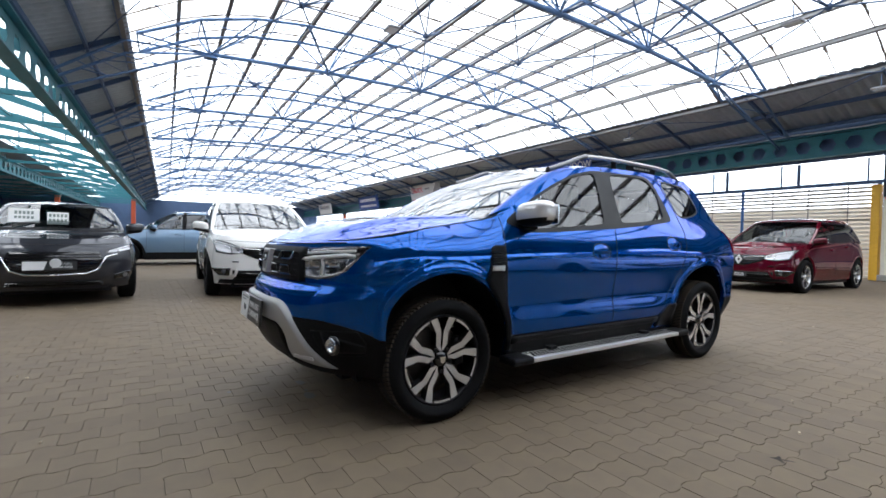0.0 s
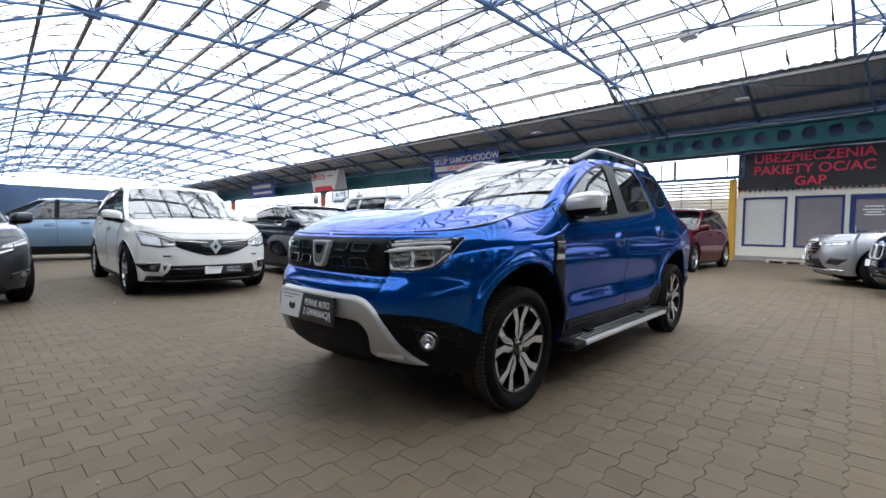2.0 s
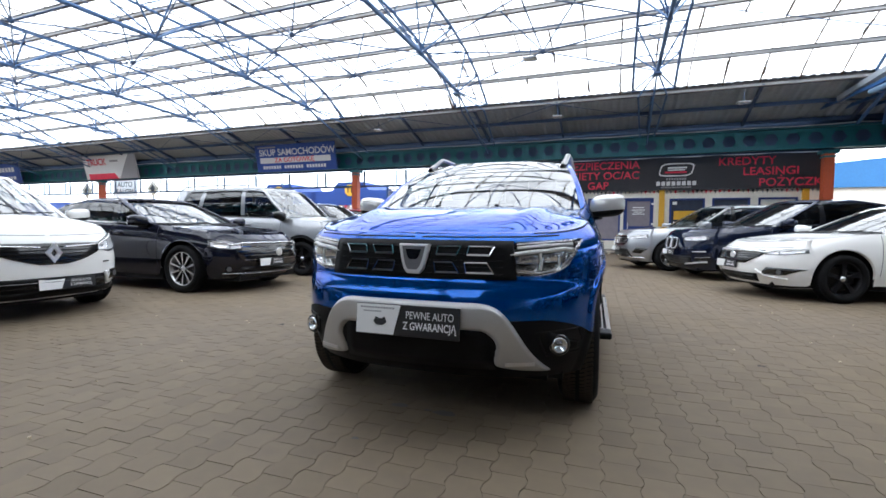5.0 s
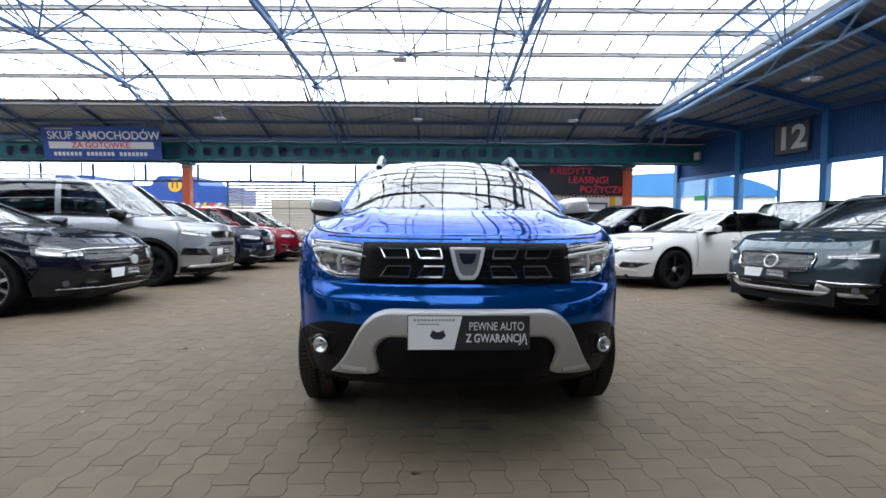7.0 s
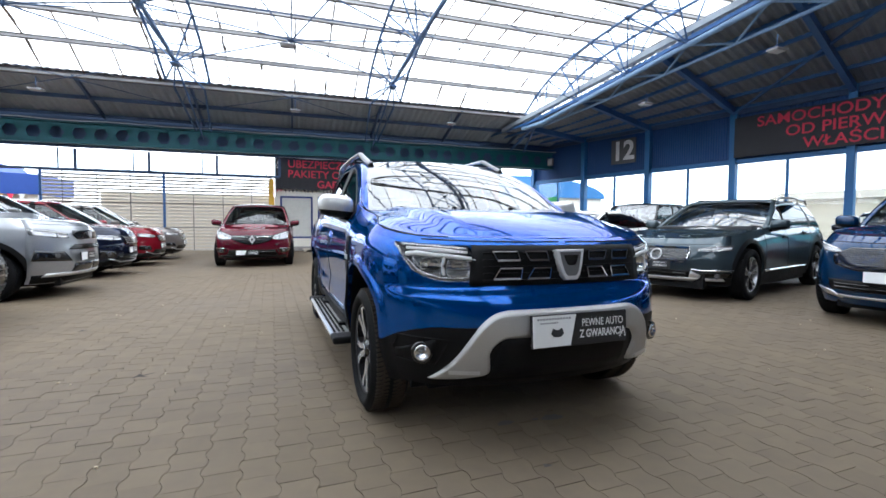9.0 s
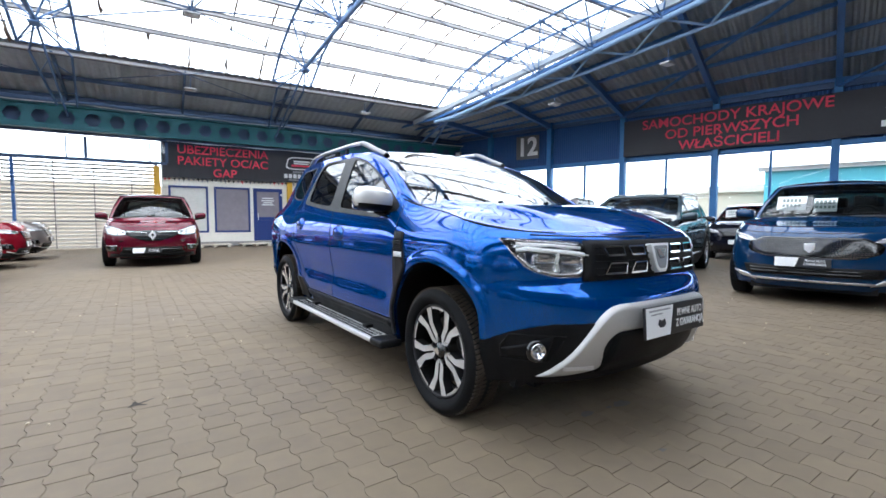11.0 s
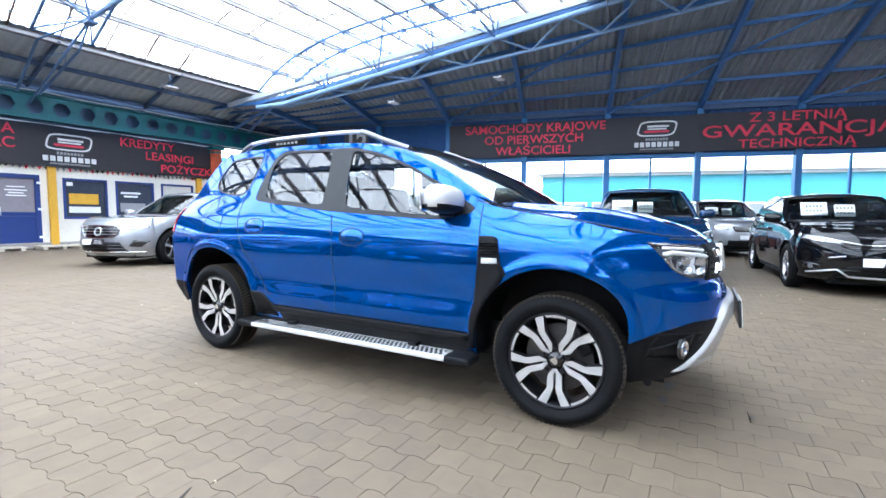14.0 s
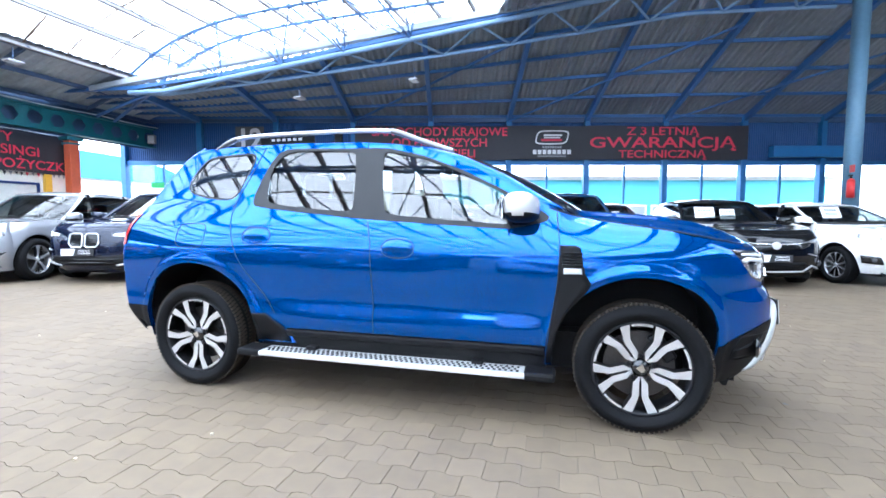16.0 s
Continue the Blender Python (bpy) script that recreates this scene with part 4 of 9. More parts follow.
def make_south():
    """A second, lower glazed aisle beyond the south beam, with teal arched ribs, and its far wall."""
    bm = empty_bm()
    for i in range(60):
        x = X_W + 1.3 * i
        if x > -1:
            break
        for k in range(2):
            a, b = -5.6 - 2.0 * k, -5.6 - 2.0 * (k + 1)
            za, zb = (5.9 - ((y + 11.5) / 6.0) ** 2 * 1.0 for y in (a, b))
            bm.faces.new([bm.verts.new(p) for p in ((x + 0.03, a - 0.05, za), (x + 1.27, a - 0.05, za), (x + 1.27, b + 0.05, zb), (x + 0.03, b + 0.05, zb))])
    tagged(finish("ceiling_glazing_south", bm, M["glazing"], m=HALL), "translucent glazing of the neighbouring aisle", "glazed roof", kind="structure")
    corrugated("ceiling_far_south", ((X_W, -9.5, 5.35), (-1, -9.5, 5.35)), ((X_W, -18.3, 4.75), (-1, -18.3, 4.75)), 0.24, 0.035, M["roof_metal"], "blue-grey corrugated metal roof beyond the far beam", HALL)
    bm = empty_bm()
    for i in range(19):
        x = -1.0 - 3.9 * i
        pts = [Vector((x, y, 5.75 - ((y + 11.5) / 6.0) ** 2 * 1.0)) for y in [-4.9 - 1.1 * k for k in range(13)]]
        for a, b in zip(pts, pts[1:]):
            bar(bm, a, b, 0.12, 0.2)
        bar(bm, (x, -4.9, 4.45), (x, -18.0, 4.45), 0.1, 0.14)
        for a in pts[1::2]:
            tube(bm, a, (x, a.y, 4.45), 0.025, 6)
    for k in range(7):
        y = -5.6 - 2.0 * k
        bar(bm, (X_W, y, 5.72 - ((y + 11.5) / 6.0) ** 2), (-1, y, 5.72 - ((y + 11.5) / 6.0) ** 2), 0.06, 0.08)
    tagged(finish("ceiling_ribs_south", bm, M["teal"], m=HALL), "teal steel ribs and ties of the neighbouring aisle", "roof ribs", kind="structure")
    bm = empty_bm()
    box(bm, (-28, -18.4, 2.4), (80, 0.3, 4.8))
    tagged(finish("wall_south", bm, M["wall_blue"], m=HALL), "dark blue wall closing the neighbouring aisle", "wall", kind="structure")
    bm = empty_bm()
    box(bm, (X_W - 0.2, -1, 2.6), (0.3, 36, 5.2))
    tagged(finish("wall_west", bm, M["dark_steel"], m=HALL), "dark wall closing the far end of the hall", "wall", kind="structure")


make_south()


def make_outside():
    """What shows through the panes: pale buildings across the yard."""
    b = root("cyan_building", EAST @ pose(0, 0, 0), "low cyan and white building with a curved roof across the yard", "building", kind="structure")
    bm = empty_bm()
    box(bm, (16, 16.0, 1.95), (26, 6, 3.9))
    part("wall", bm, M["cyan_wall"], b)
    bm = empty_bm()
    rows = [[], []]
    for i in range(13):
        a = math.pi * (0.18 + 0.64 * i / 12)
        for r, x in zip(rows, (2.6, 29.4)):
            r.append((x, 16.0 - 4.4 * math.cos(a), 2.6 + 2.3 * math.sin(a)))
    grid_face(bm, rows)
    part("roof", bm, M["banner_white"], b)
    bm = empty_bm()
    box(bm, (16, 12.85, 3.8), (26.6, 0.3, 0.3), bev=0.03)
    part("fascia", bm, M["banner_white"], b)
    for i in range(9):
        w = part("window", empty_bm(), M["white_wall"], b)
        bm = empty_bm()
        box(bm, (4.6 + 2.8 * i, 12.97, 1.2), (2.5, 0.06, 1.6), bev=0.01)
        part("window_frame", bm, M["white_wall"], w)
        for dx in (-0.6, 0.6):
            bm = empty_bm()
            box(bm, (4.6 + 2.8 * i + dx, 12.93, 1.2), (1.1, 0.03, 1.4))
            part("pane", bm, M["band_pane"], w)
    b = root("beige_building", EAST @ pose(0, 0, 0), "pale beige low building across the yard", "building", kind="structure")
    bm = empty_bm()
    box(bm, (-1.5, 24.0, 1.5), (9, 6, 3.0))
    part("wall", bm, M["beige_wall"], b)
    bm = empty_bm()
    prism(bm, [(-6.4, 3.0), (3.4, 3.0), (2.6, 3.5), (-5.6, 3.5)], 20.6, 27.4)
    part("roof", bm, M["cream"], b)
    b = root("blue_building", HALL @ pose(0, 0, 0), "blue arched building beyond the end of the office", "building", kind="structure")
    bm = empty_bm()
    box(bm, (14.0, 26, 1.6), (12, 5, 3.2))
    part("wall", bm, M["white_wall"], b)
    bm = empty_bm()
    rows = [[], []]
    for i in range(13):
        a = math.pi * i / 12
        for r, y in zip(rows, (23.3, 28.7)):
            r.append((14.0 - 6.2 * math.cos(a), y, 3.1 + 1.4 * math.sin(a)))
    grid_face(bm, rows)
    for r in rows:
        bm.faces.new([bm.verts.new(p) for p in r])
    part("roof", bm, M["column_blue"], b)
    # booth with a number roundel, beyond the window band
    for x, num in ((-14.2, "11"), (-19.6, "10")):
        b = root("booth", HALL @ pose(x, 20.0, 0), "blue roofed sales booth with a yellow roundel and bunting", "booth", "sales booths")
        bm = empty_bm()
        box(bm, (0, 1.5, 1.3), (5.6, 3, 2.6))
        part("wall", bm, M["white_wall"], b)
        bm = empty_bm()
        prism(bm, [(-2.9, 2.3), (2.9, 2.3), (2.9, 3.15), (1.3, 3.2), (0.9, 3.7), (-0.9, 3.7), (-1.3, 3.2), (-2.9, 3.15)], -0.15, 3.1)
        part("roof", bm, M["banner_blue"], b)
        bm = empty_bm()
        tube(bm, (0, -0.2, 3.2), (0, -0.16, 3.2), 0.36, 24)
        part("roundel", bm, M["yellow"], b)
        text("lettering", num, 0.5, M["print_dark"], b, pose(0, -0.21, 3.2, 90), 1.0, bold=0.01)
        for k in range(14):
            bm = empty_bm()
            xx = -2.5 + 0.37 * k
            prism(bm, [(xx - 0.12, 2.3), (xx + 0.12, 2.3), (xx, 2.02)], -0.2, -0.195)
            part("pennant", bm, (M["banner_red"], M["banner_white"], M["yellow"])[k % 3], b)
        for xx in (-1.6, 0.3, 1.9):
            bm = empty_bm()
            box(bm, (xx, -0.03, 1.35), (1.1, 0.06, 1.3))
            part("window", bm, M["window_dark"], b)
    s = root("hanging_sign", HALL @ pose(-33.0, 18.2, 2.95), "white upright sign with black lettering", "sign")
    bm = empty_bm()
    box(bm, (1.2, 0, 0.6), (2.5, 0.05, 1.2), bev=0.01)
    part("panel", bm, M["banner_white"], s)
    for xx in (0.3, 2.1):
        bm = empty_bm()
        box(bm, (xx, 0.05, -1.2), (0.08, 0.06, 3.6))
        part("post", bm, M["dark_steel"], s)
    text("lettering", "AUTO\nSALON", 0.5, M["print_dark"], s, pose(1.2, -0.03, 0.62, 90), 1.1, bold=0.012)
    for x in (-36.0, -29.0):
        s = root("diamond_sign", HALL @ pose(x, 18.2, 3.5, 0, 45), "brown diamond sign with a pale mark", "sign", "diamond signs")
        bm = empty_bm()
        box(bm, (0, 0, 0), (0.85, 0.05, 0.85), bev=0.01)
        part("panel", bm, M["cream"], s)
        bm = empty_bm()
        box(bm, (0, -0.03, 0), (0.4, 0.02, 0.4))
        part("mark", bm, M["print_dark"], s)
        bm = empty_bm()
        tube(bm, (0, 0.05, 0), (2.475, 0.05, -2.475), 0.04, 8)
        part("post", bm, M["dark_steel"], s)
    bm = empty_bm()
    box(bm, (-5.0, 19.0, 1.2), (7.6, 0.2, 2.4))
    tagged(finish("yard_wall", bm, M["beige_wall"], m=HALL), "beige yard wall beyond the slatted fence", "wall", kind="structure")
    bm = empty_bm()
    box(bm, (-40, 26.0, 1.6), (50, 1, 3.2))
    tagged(finish("far_wall", bm, M["banner_blue"], m=HALL), "long blue row of booths far along the yard", "wall", kind="structure")


make_outside()

# ---- vehicles: front towards -y, left side +x, origin on the ground in the middle of the wheelbase ----
def curve(table):
    """A smooth function through (x, value) pairs."""
    xs, vs = [p[0] for p in table], [p[1] for p in table]
    def f(x):
        if x <= xs[0]:
            return vs[0]
        if x >= xs[-1]:
            return vs[-1]
        i = max(k for k in range(len(xs)) if xs[k] <= x)
        i = min(i, len(xs) - 2)
        def slope(k):
            if k == 0:
                return (vs[1] - vs[0]) / (xs[1] - xs[0])
            if k == len(xs) - 1:
                return (vs[-1] - vs[-2]) / (xs[-1] - xs[-2])
            a, b = (vs[k] - vs[k - 1]) / (xs[k] - xs[k - 1]), (vs[k + 1] - vs[k]) / (xs[k + 1] - xs[k])
            return 0 if a * b <= 0 else 2 * a * b / (a + b)
        h = xs[i + 1] - xs[i]
        t = (x - xs[i]) / h
        a, b = slope(i) * h, slope(i + 1) * h
        return vs[i] * (1 + 2 * t) * (1 - t) ** 2 + a * t * (1 - t) ** 2 + vs[i + 1] * t * t * (3 - 2 * t) + b * t * t * (t - 1)
    return f


class Shape:
    """The outer form of a car: plan outlines at every height, wrapped round nose, flanks and tail."""

    def __init__(self, s):
        self.s = s
        self.hw = s["wb"] / 2
        self.W = s["width"] / 2
        self.yf, self.yr = -self.hw - s["fo"], self.hw + s["ro"]
        self.y1, self.y2 = -self.hw + s.get("nose_in", 0.0), self.hw + s.get("tail_in", 0.25)
        self.sill = s["sill"]
        self.belt = curve(s["belt"])
        self.face, self.tail = curve(s["face"]), curve(s["tail"])
        self.side = curve(s.get("side", [(0, 0.955), (0.12, 0.972), (0.32, 0.997), (0.48, 1.0), (0.65, 0.991), (0.8, 0.969), (0.9, 0.942), (1, 0.9)]))
        self.bonnet = curve(s["bonnet"])
        self.n, self.m = s.get("n", 3.2), s.get("m", 2.0)
        self.R = s["arch"]
        self.zw = s["wheel"]
        self.flare = s.get("flare", 0.012)

    def half(self, y, z):
        """Half width of the flank at y and height z, with no nose or tail rounding."""
        top, low = self.belt(y), self.sill
        w = self.W * self.side(max(0.0, min(1.0, (z - low) / (top - low))))
        k = sum(math.exp(-((y - c) / 0.42) ** 2) for c in (-self.hw, self.hw))
        w += (self.flare * k - self.s.get("waist", 0.008) * (1 - min(1, k))) * max(0.0, 1 - max(0.0, z - 0.62) / 0.42)
        if "dent" in self.s:
            w += self.s["dent"](y, z)
        w -= self.s.get("toe", 0.012) * max(0.0, abs(y) - self.hw * 0.6)
        return w

    def nose(self, z):
        return self.yf + self.face(z)

    def rump(self, z):
        return self.yr - self.tail(z)

    def flank(self, y, z, off=0.0):
        """A point on the left flank."""
        w = self.half(y, z)
        if y < self.y1:
            k = min(1.0, abs((y - self.y1) / (self.nose(z) - self.y1)))
            w *= max(0.0, 1 - k ** self.m) ** (1 / self.n)
        elif y > self.y2:
            k = min(1.0, abs((y - self.y2) / (self.rump(z) - self.y2)))
            w *= max(0.0, 1 - k ** 2.2) ** (1 / 3.6)
        return Vector((w + off, y, z))

    def front(self, x, z, off=0.0):
        """A point on the nose, at x to the left of the middle."""
        w = self.half(self.y1, z)
        k = min(0.9995, abs(x) / w)
        y = self.y1 + (self.nose(z) - self.y1) * (1 - k ** self.n) ** (1 / self.m)
        p = Vector((x, y, z))
        if off:
            e = 0.004
            y2 = self.y1 + (self.nose(z) - self.y1) * (1 - min(0.9995, (abs(x) + e) / w) ** self.n) ** (1 / self.m)
            d = Vector((e, y2 - y, 0))
            nrm = Vector((d.y, -d.x, 0)).normalized()
            if nrm.y > 0:
                nrm = -nrm
            p += Vector((math.copysign(abs(nrm.x), x) if x else 0, nrm.y, 0)) * off
        return p

    def back(self, x, z, off=0.0):
        w = self.half(self.y2, z)
        k = min(0.9995, abs(x) / w)
        y = self.y2 + (self.rump(z) - self.y2) * (1 - k ** 3.6) ** (1 / 2.2)
        return Vector((x, y + off, z))

    def deck(self, x, y, edge_x, edge_z):
        k = min(1.0, edge_x / 0.72)
        k = k * k * (3 - 2 * k)
        return edge_z + (self.bonnet(y) - edge_z) * k * (1 - abs(x / max(edge_x, 1e-4)) ** 2.6)


def mirror_x(p):
    return Vector((-p.x, p.y, p.z))


def quad_map(pts, nu, nv):
    """Points inside four corners (a b c d in order) as a grid in the corners' own coordinates."""
    a, b, c, d = pts
    out = []
    for j in range(nv + 1):
        v = j / nv
        row = []
        for i in range(nu + 1):
            u = i / nu
            row.append((a[0] * (1 - u) * (1 - v) + b[0] * u * (1 - v) + c[0] * u * v + d[0] * (1 - u) * v, a[1] * (1 - u) * (1 - v) + b[1] * u * (1 - v) + c[1] * u * v + d[1] * (1 - u) * v))
        out.append(row)
    return out


def skin_part(name, fn, pts, mat, parent, nu=8, nv=4, thick=0.006, label="", smooth=True, both=False, sign=1, grid=None):
    """A panel with thickness on the car's skin: fn(u, v, off) gives its points, pts its four corners in (u, v)."""
    obs = []
    for s in ((1, -1) if both else (sign,)):
        bm = empty_bm()
        g = grid or quad_map(pts, nu, nv)
        nu, nv = len(g[0]) - 1, len(g) - 1
        flip = s < 0
        def put(p):
            return mirror_x(p) if flip else p
        out = [[put(fn(u, v, thick)) for u, v in row] for row in g]
        inn = [[put(fn(u, v, -0.004)) for u, v in row] for row in g]
        a = grid_face(bm, out)
        ring = [a[0][i] for i in range(nu + 1)] + [a[j][nu] for j in range(1, nv + 1)] + [a[nv][i] for i in range(nu - 1, -1, -1)] + [a[j][0] for j in range(nv - 1, 0, -1)]
        rim = [inn[0][i] for i in range(nu + 1)] + [inn[j][nu] for j in range(1, nv + 1)] + [inn[nv][i] for i in range(nu - 1, -1, -1)] + [inn[j][0] for j in range(nv - 1, 0, -1)]
        low = [bm.verts.new(p) for p in rim]
        k = len(ring)
        for i in range(k):
            j = (i + 1) % k
            f = bm.faces.new((ring[i], ring[j], low[j], low[i]))
        bmesh.ops.recalc_face_normals(bm, faces=bm.faces)
        ob = part(name, bm, mat, parent, label, smooth)
        obs.append(ob)
    return obs


def lathe(bm, profile, n, axis_x=True):
    """A ring round the x axis from (x, r) pairs."""
    rows = []
    for i in range(n):
        a = 2 * math.pi * i / n
        rows.append([(x, r * math.cos(a), r * math.sin(a)) for x, r in profile])
    rows.append(rows[0])
    vs = [[bm.verts.new(p) for p in row] for row in rows[:-1]]
    for i in range(n):
        a, b = vs[i], vs[(i + 1) % n]
        for k in range(len(profile) - 1):
            bm.faces.new((a[k], a[k + 1], b[k + 1], b[k]))


WHEELS = {}
def wheel(car, x, y, R, rim, width, style, fine=1.0):
    """A wheel with its outer side towards +x, mirrored for the other side by turning it round."""
    key = (round(R, 3), round(rim, 3), style)
    m = pose(x, y, R) if x > 0 else pose(x, y, R, 0, 0, 180) @ pose(0, 0, 0, 36 if style == "split" else 0)
    if key in WHEELS:
        w = copy_thing(WHEELS[key], m)
        w.parent = car
        return w
    h = width / 2
    w = new("wheel")
    w.empty_display_size = 0.1
    w.parent = car
    w.matrix_basis = m
    n = int(72 * fine)
    bm = empty_bm()
    lathe(bm, [(h - 0.035, rim), (h - 0.012, rim + 0.012), (h - 0.004, rim + 0.035), (h, (rim + R) / 2), (h - 0.008, R - 0.03), (h - 0.024, R - 0.01), (h - 0.04, R - 0.004), (h * 0.3, R), (0, R + 0.001),
               (-h * 0.3, R), (-h + 0.04, R - 0.004), (-h + 0.01, R - 0.03), (-h, (rim + R) / 2), (-h + 0.02, rim)], n)
    part("tyre", bm, M["black_rubber"], w, "black rubber tyre", smooth=True)
    # tread blocks
    bm = empty_bm()
    k = int(62 * fine)
    for i in range(k):
        a = 2 * math.pi * i / k
        for bx, bw, sh in ((h - 0.047, 0.04, 0.0), (h * 0.26, 0.034, 0.5), (-h * 0.26, 0.034, 0.0), (-h + 0.047, 0.04, 0.5)):
            aa = a + sh * 2 * math.pi / k
            mm = pose(0, 0, 0, math.degrees(aa), 0, 0) @ pose(bx, 0, R - 0.0045, 0, 0, 14)
            bmesh.ops.create_cube(bm, size=1, matrix=mm @ Matrix.Diagonal((bw, 2 * math.pi * R / k * 0.66, 0.012, 1)))
    part("tread", bm, M["tread"] if style == "split" else M["black_rubber"], w, "dusty tread blocks")
    bm = empty_bm()
    lathe(bm, [(h - 0.03, rim + 0.004), (h - 0.022, rim - 0.002), (h - 0.03, rim - 0.012), (h - 0.06, rim - 0.018), (-h + 0.05, rim - 0.02), (-h + 0.03, rim + 0.004)], n)
    part("rim", bm, M["dark_alloy"] if style in ("split", "dark") else M["alloy"], w, smooth=True)
    bm = empty_bm()
    lathe(bm, [(h - 0.11, 0.0), (h - 0.11, rim * 0.55), (h - 0.112, rim * 0.72), (h - 0.13, rim * 0.72)], 40)
    part("brake_disc", bm, M["disc"], w, "steel brake disc", smooth=False)
    bm = empty_bm()
    box(bm, (h - 0.105, rim * 0.6, 0.02), (0.06, 0.07, 0.16), bev=0.015)
    part("brake_caliper", bm, M["dark_alloy"], w)
    # spokes
    bm = empty_bm()
    face = h - 0.028
    def arm(pts, depth=0.05, dish=0.02):
        top, bot = [], []
        for r, a in pts:
            xx = face - dish * (1 - r / rim)
            top.append(bm.verts.new((xx, r * math.sin(math.radians(a)), r * math.cos(math.radians(a)))))
            bot.append(bm.verts.new((xx - depth, r * math.sin(math.radians(a)), r * math.cos(math.radians(a)))))
        f = bm.faces.new(top)
        bm.faces.new(bot[::-1])
        k = len(pts)
        for i in range(k):
            j = (i + 1) % k
            bm.faces.new((top[i], bot[i], bot[j], top[j])).material_index = 1
    count = 5
    q = rim
    if style == "split":
        for s in (1, -1):
            arm([(0.17 * q, s * 1.5), (0.26 * q, s * 1.2), (0.3 * q, s * 4.5), (0.56 * q, s * 2.6), (0.64 * q, s * 3.2), (0.985 * q, s * 9.5), (0.985 * q, s * 21), (0.63 * q, s * 15), (0.35 * q, s * 25), (0.2 * q, s * 13)])
        arm([(0.91 * q, 36 - 13), (0.91 * q, 36 - 5), (0.91 * q, 36 + 5), (0.91 * q, 36 + 13), (0.985 * q, 36 + 13), (0.985 * q, 36 + 5), (0.985 * q, 36 - 5), (0.985 * q, 36 - 13)], 0.03, 0.0)
    elif style in ("five", "dark"):
        arm([(0.15 * q, -34), (0.3 * q, -17), (0.6 * q, -9), (0.97 * q, -10), (0.97 * q, 10), (0.6 * q, 9), (0.3 * q, 17), (0.15 * q, 34)])
    elif style == "double":
        for s in (1, -1):
            arm([(0.18 * q, s * 5), (0.5 * q, s * 5), (0.97 * q, s * 7), (0.97 * q, s * 15), (0.5 * q, s * 15), (0.18 * q, s * 30)])
    else:
        count = 10
        arm([(0.16 * q, -17), (0.5 * q, -5), (0.97 * q, -4.5), (0.97 * q, 4.5), (0.5 * q, 5), (0.16 * q, 17)])
    bmesh.ops.recalc_face_normals(bm, faces=bm.faces)
    first = part("spoke", bm, [M["alloy"], M["dark_alloy"]], w, "machined alloy spoke with dark sides" if style == "split" else "")
    if style == "dark":
        first.data.materials[0] = M["dark_alloy"]
    for i in range(1, count):
        o = first.copy()
        scene.collection.objects.link(o)
        o.parent = w
        o.matrix_basis = pose(0, 0, 0, 360 / count * i)
    bm = empty_bm()
    lathe(bm, [(face - 0.03, 0.19 * q), (face - 0.012, 0.18 * q), (face - 0.005, 0.12 * q), (face, 0.08 * q), (face, 0.0)], 24)
    part("hub_cap", bm, M["gloss_black"] if style == "split" else M["alloy"], w, smooth=True)
    if style == "split":
        bm = empty_bm()
        prism(bm, [(-0.016, 0.016), (0.016, 0.016), (0.009, -0.016), (-0.009, -0.016)], face - 0.002, face + 0.002, axis="x")
        bmesh.ops.recalc_face_normals(bm, faces=bm.faces)
        part("hub_badge", bm, M["alloy"], w, "plain bright shield on the hub")
    bm = empty_bm()
    a = math.radians(36)
    tube(bm, (face - 0.02, 0.26 * q * math.sin(a), 0.26 * q * math.cos(a)), (face - 0.008, 0.26 * q * math.sin(a), 0.26 * q * math.cos(a)), 0.011, 8)
    bolt = part("wheel_bolt", bm, M["dark_alloy"], w)
    for i in range(1, 5):
        o = bolt.copy()
        scene.collection.objects.link(o)
        o.parent = w
        o.matrix_basis = pose(0, 0, 0, 72 * i)
    if style == "split":
        bm = empty_bm()
        prism(bm, [(-0.018, 0.016), (0.018, 0.016), (0.012, -0.012), (0.0, -0.02), (-0.012, -0.012)], face, face + 0.003, "x")
        part("cap_mark", bm, M["chrome"], w)
    WHEELS[key] = w
    return w


def side_columns(sh):
    """Positions along the flank, with a fine run round each wheel arch."""
    ys = set()
    for c in (-sh.hw, sh.hw):
        for k in range(25):
            ys.add(round(c + sh.R * math.cos(math.pi * k / 24), 4))
    def fill(a, b, step):
        n = max(1, round((b - a) / step))
        for i in range(1, n):
            ys.add(round(a + (b - a) * i / n, 4))
    fill(sh.y1 - 0.001 if sh.y1 < -sh.hw - sh.R else -sh.hw - sh.R - 0.0, -sh.hw - sh.R, 0.06)
    fill(-sh.hw + sh.R, sh.hw - sh.R, 0.07)
    return sorted(ys)


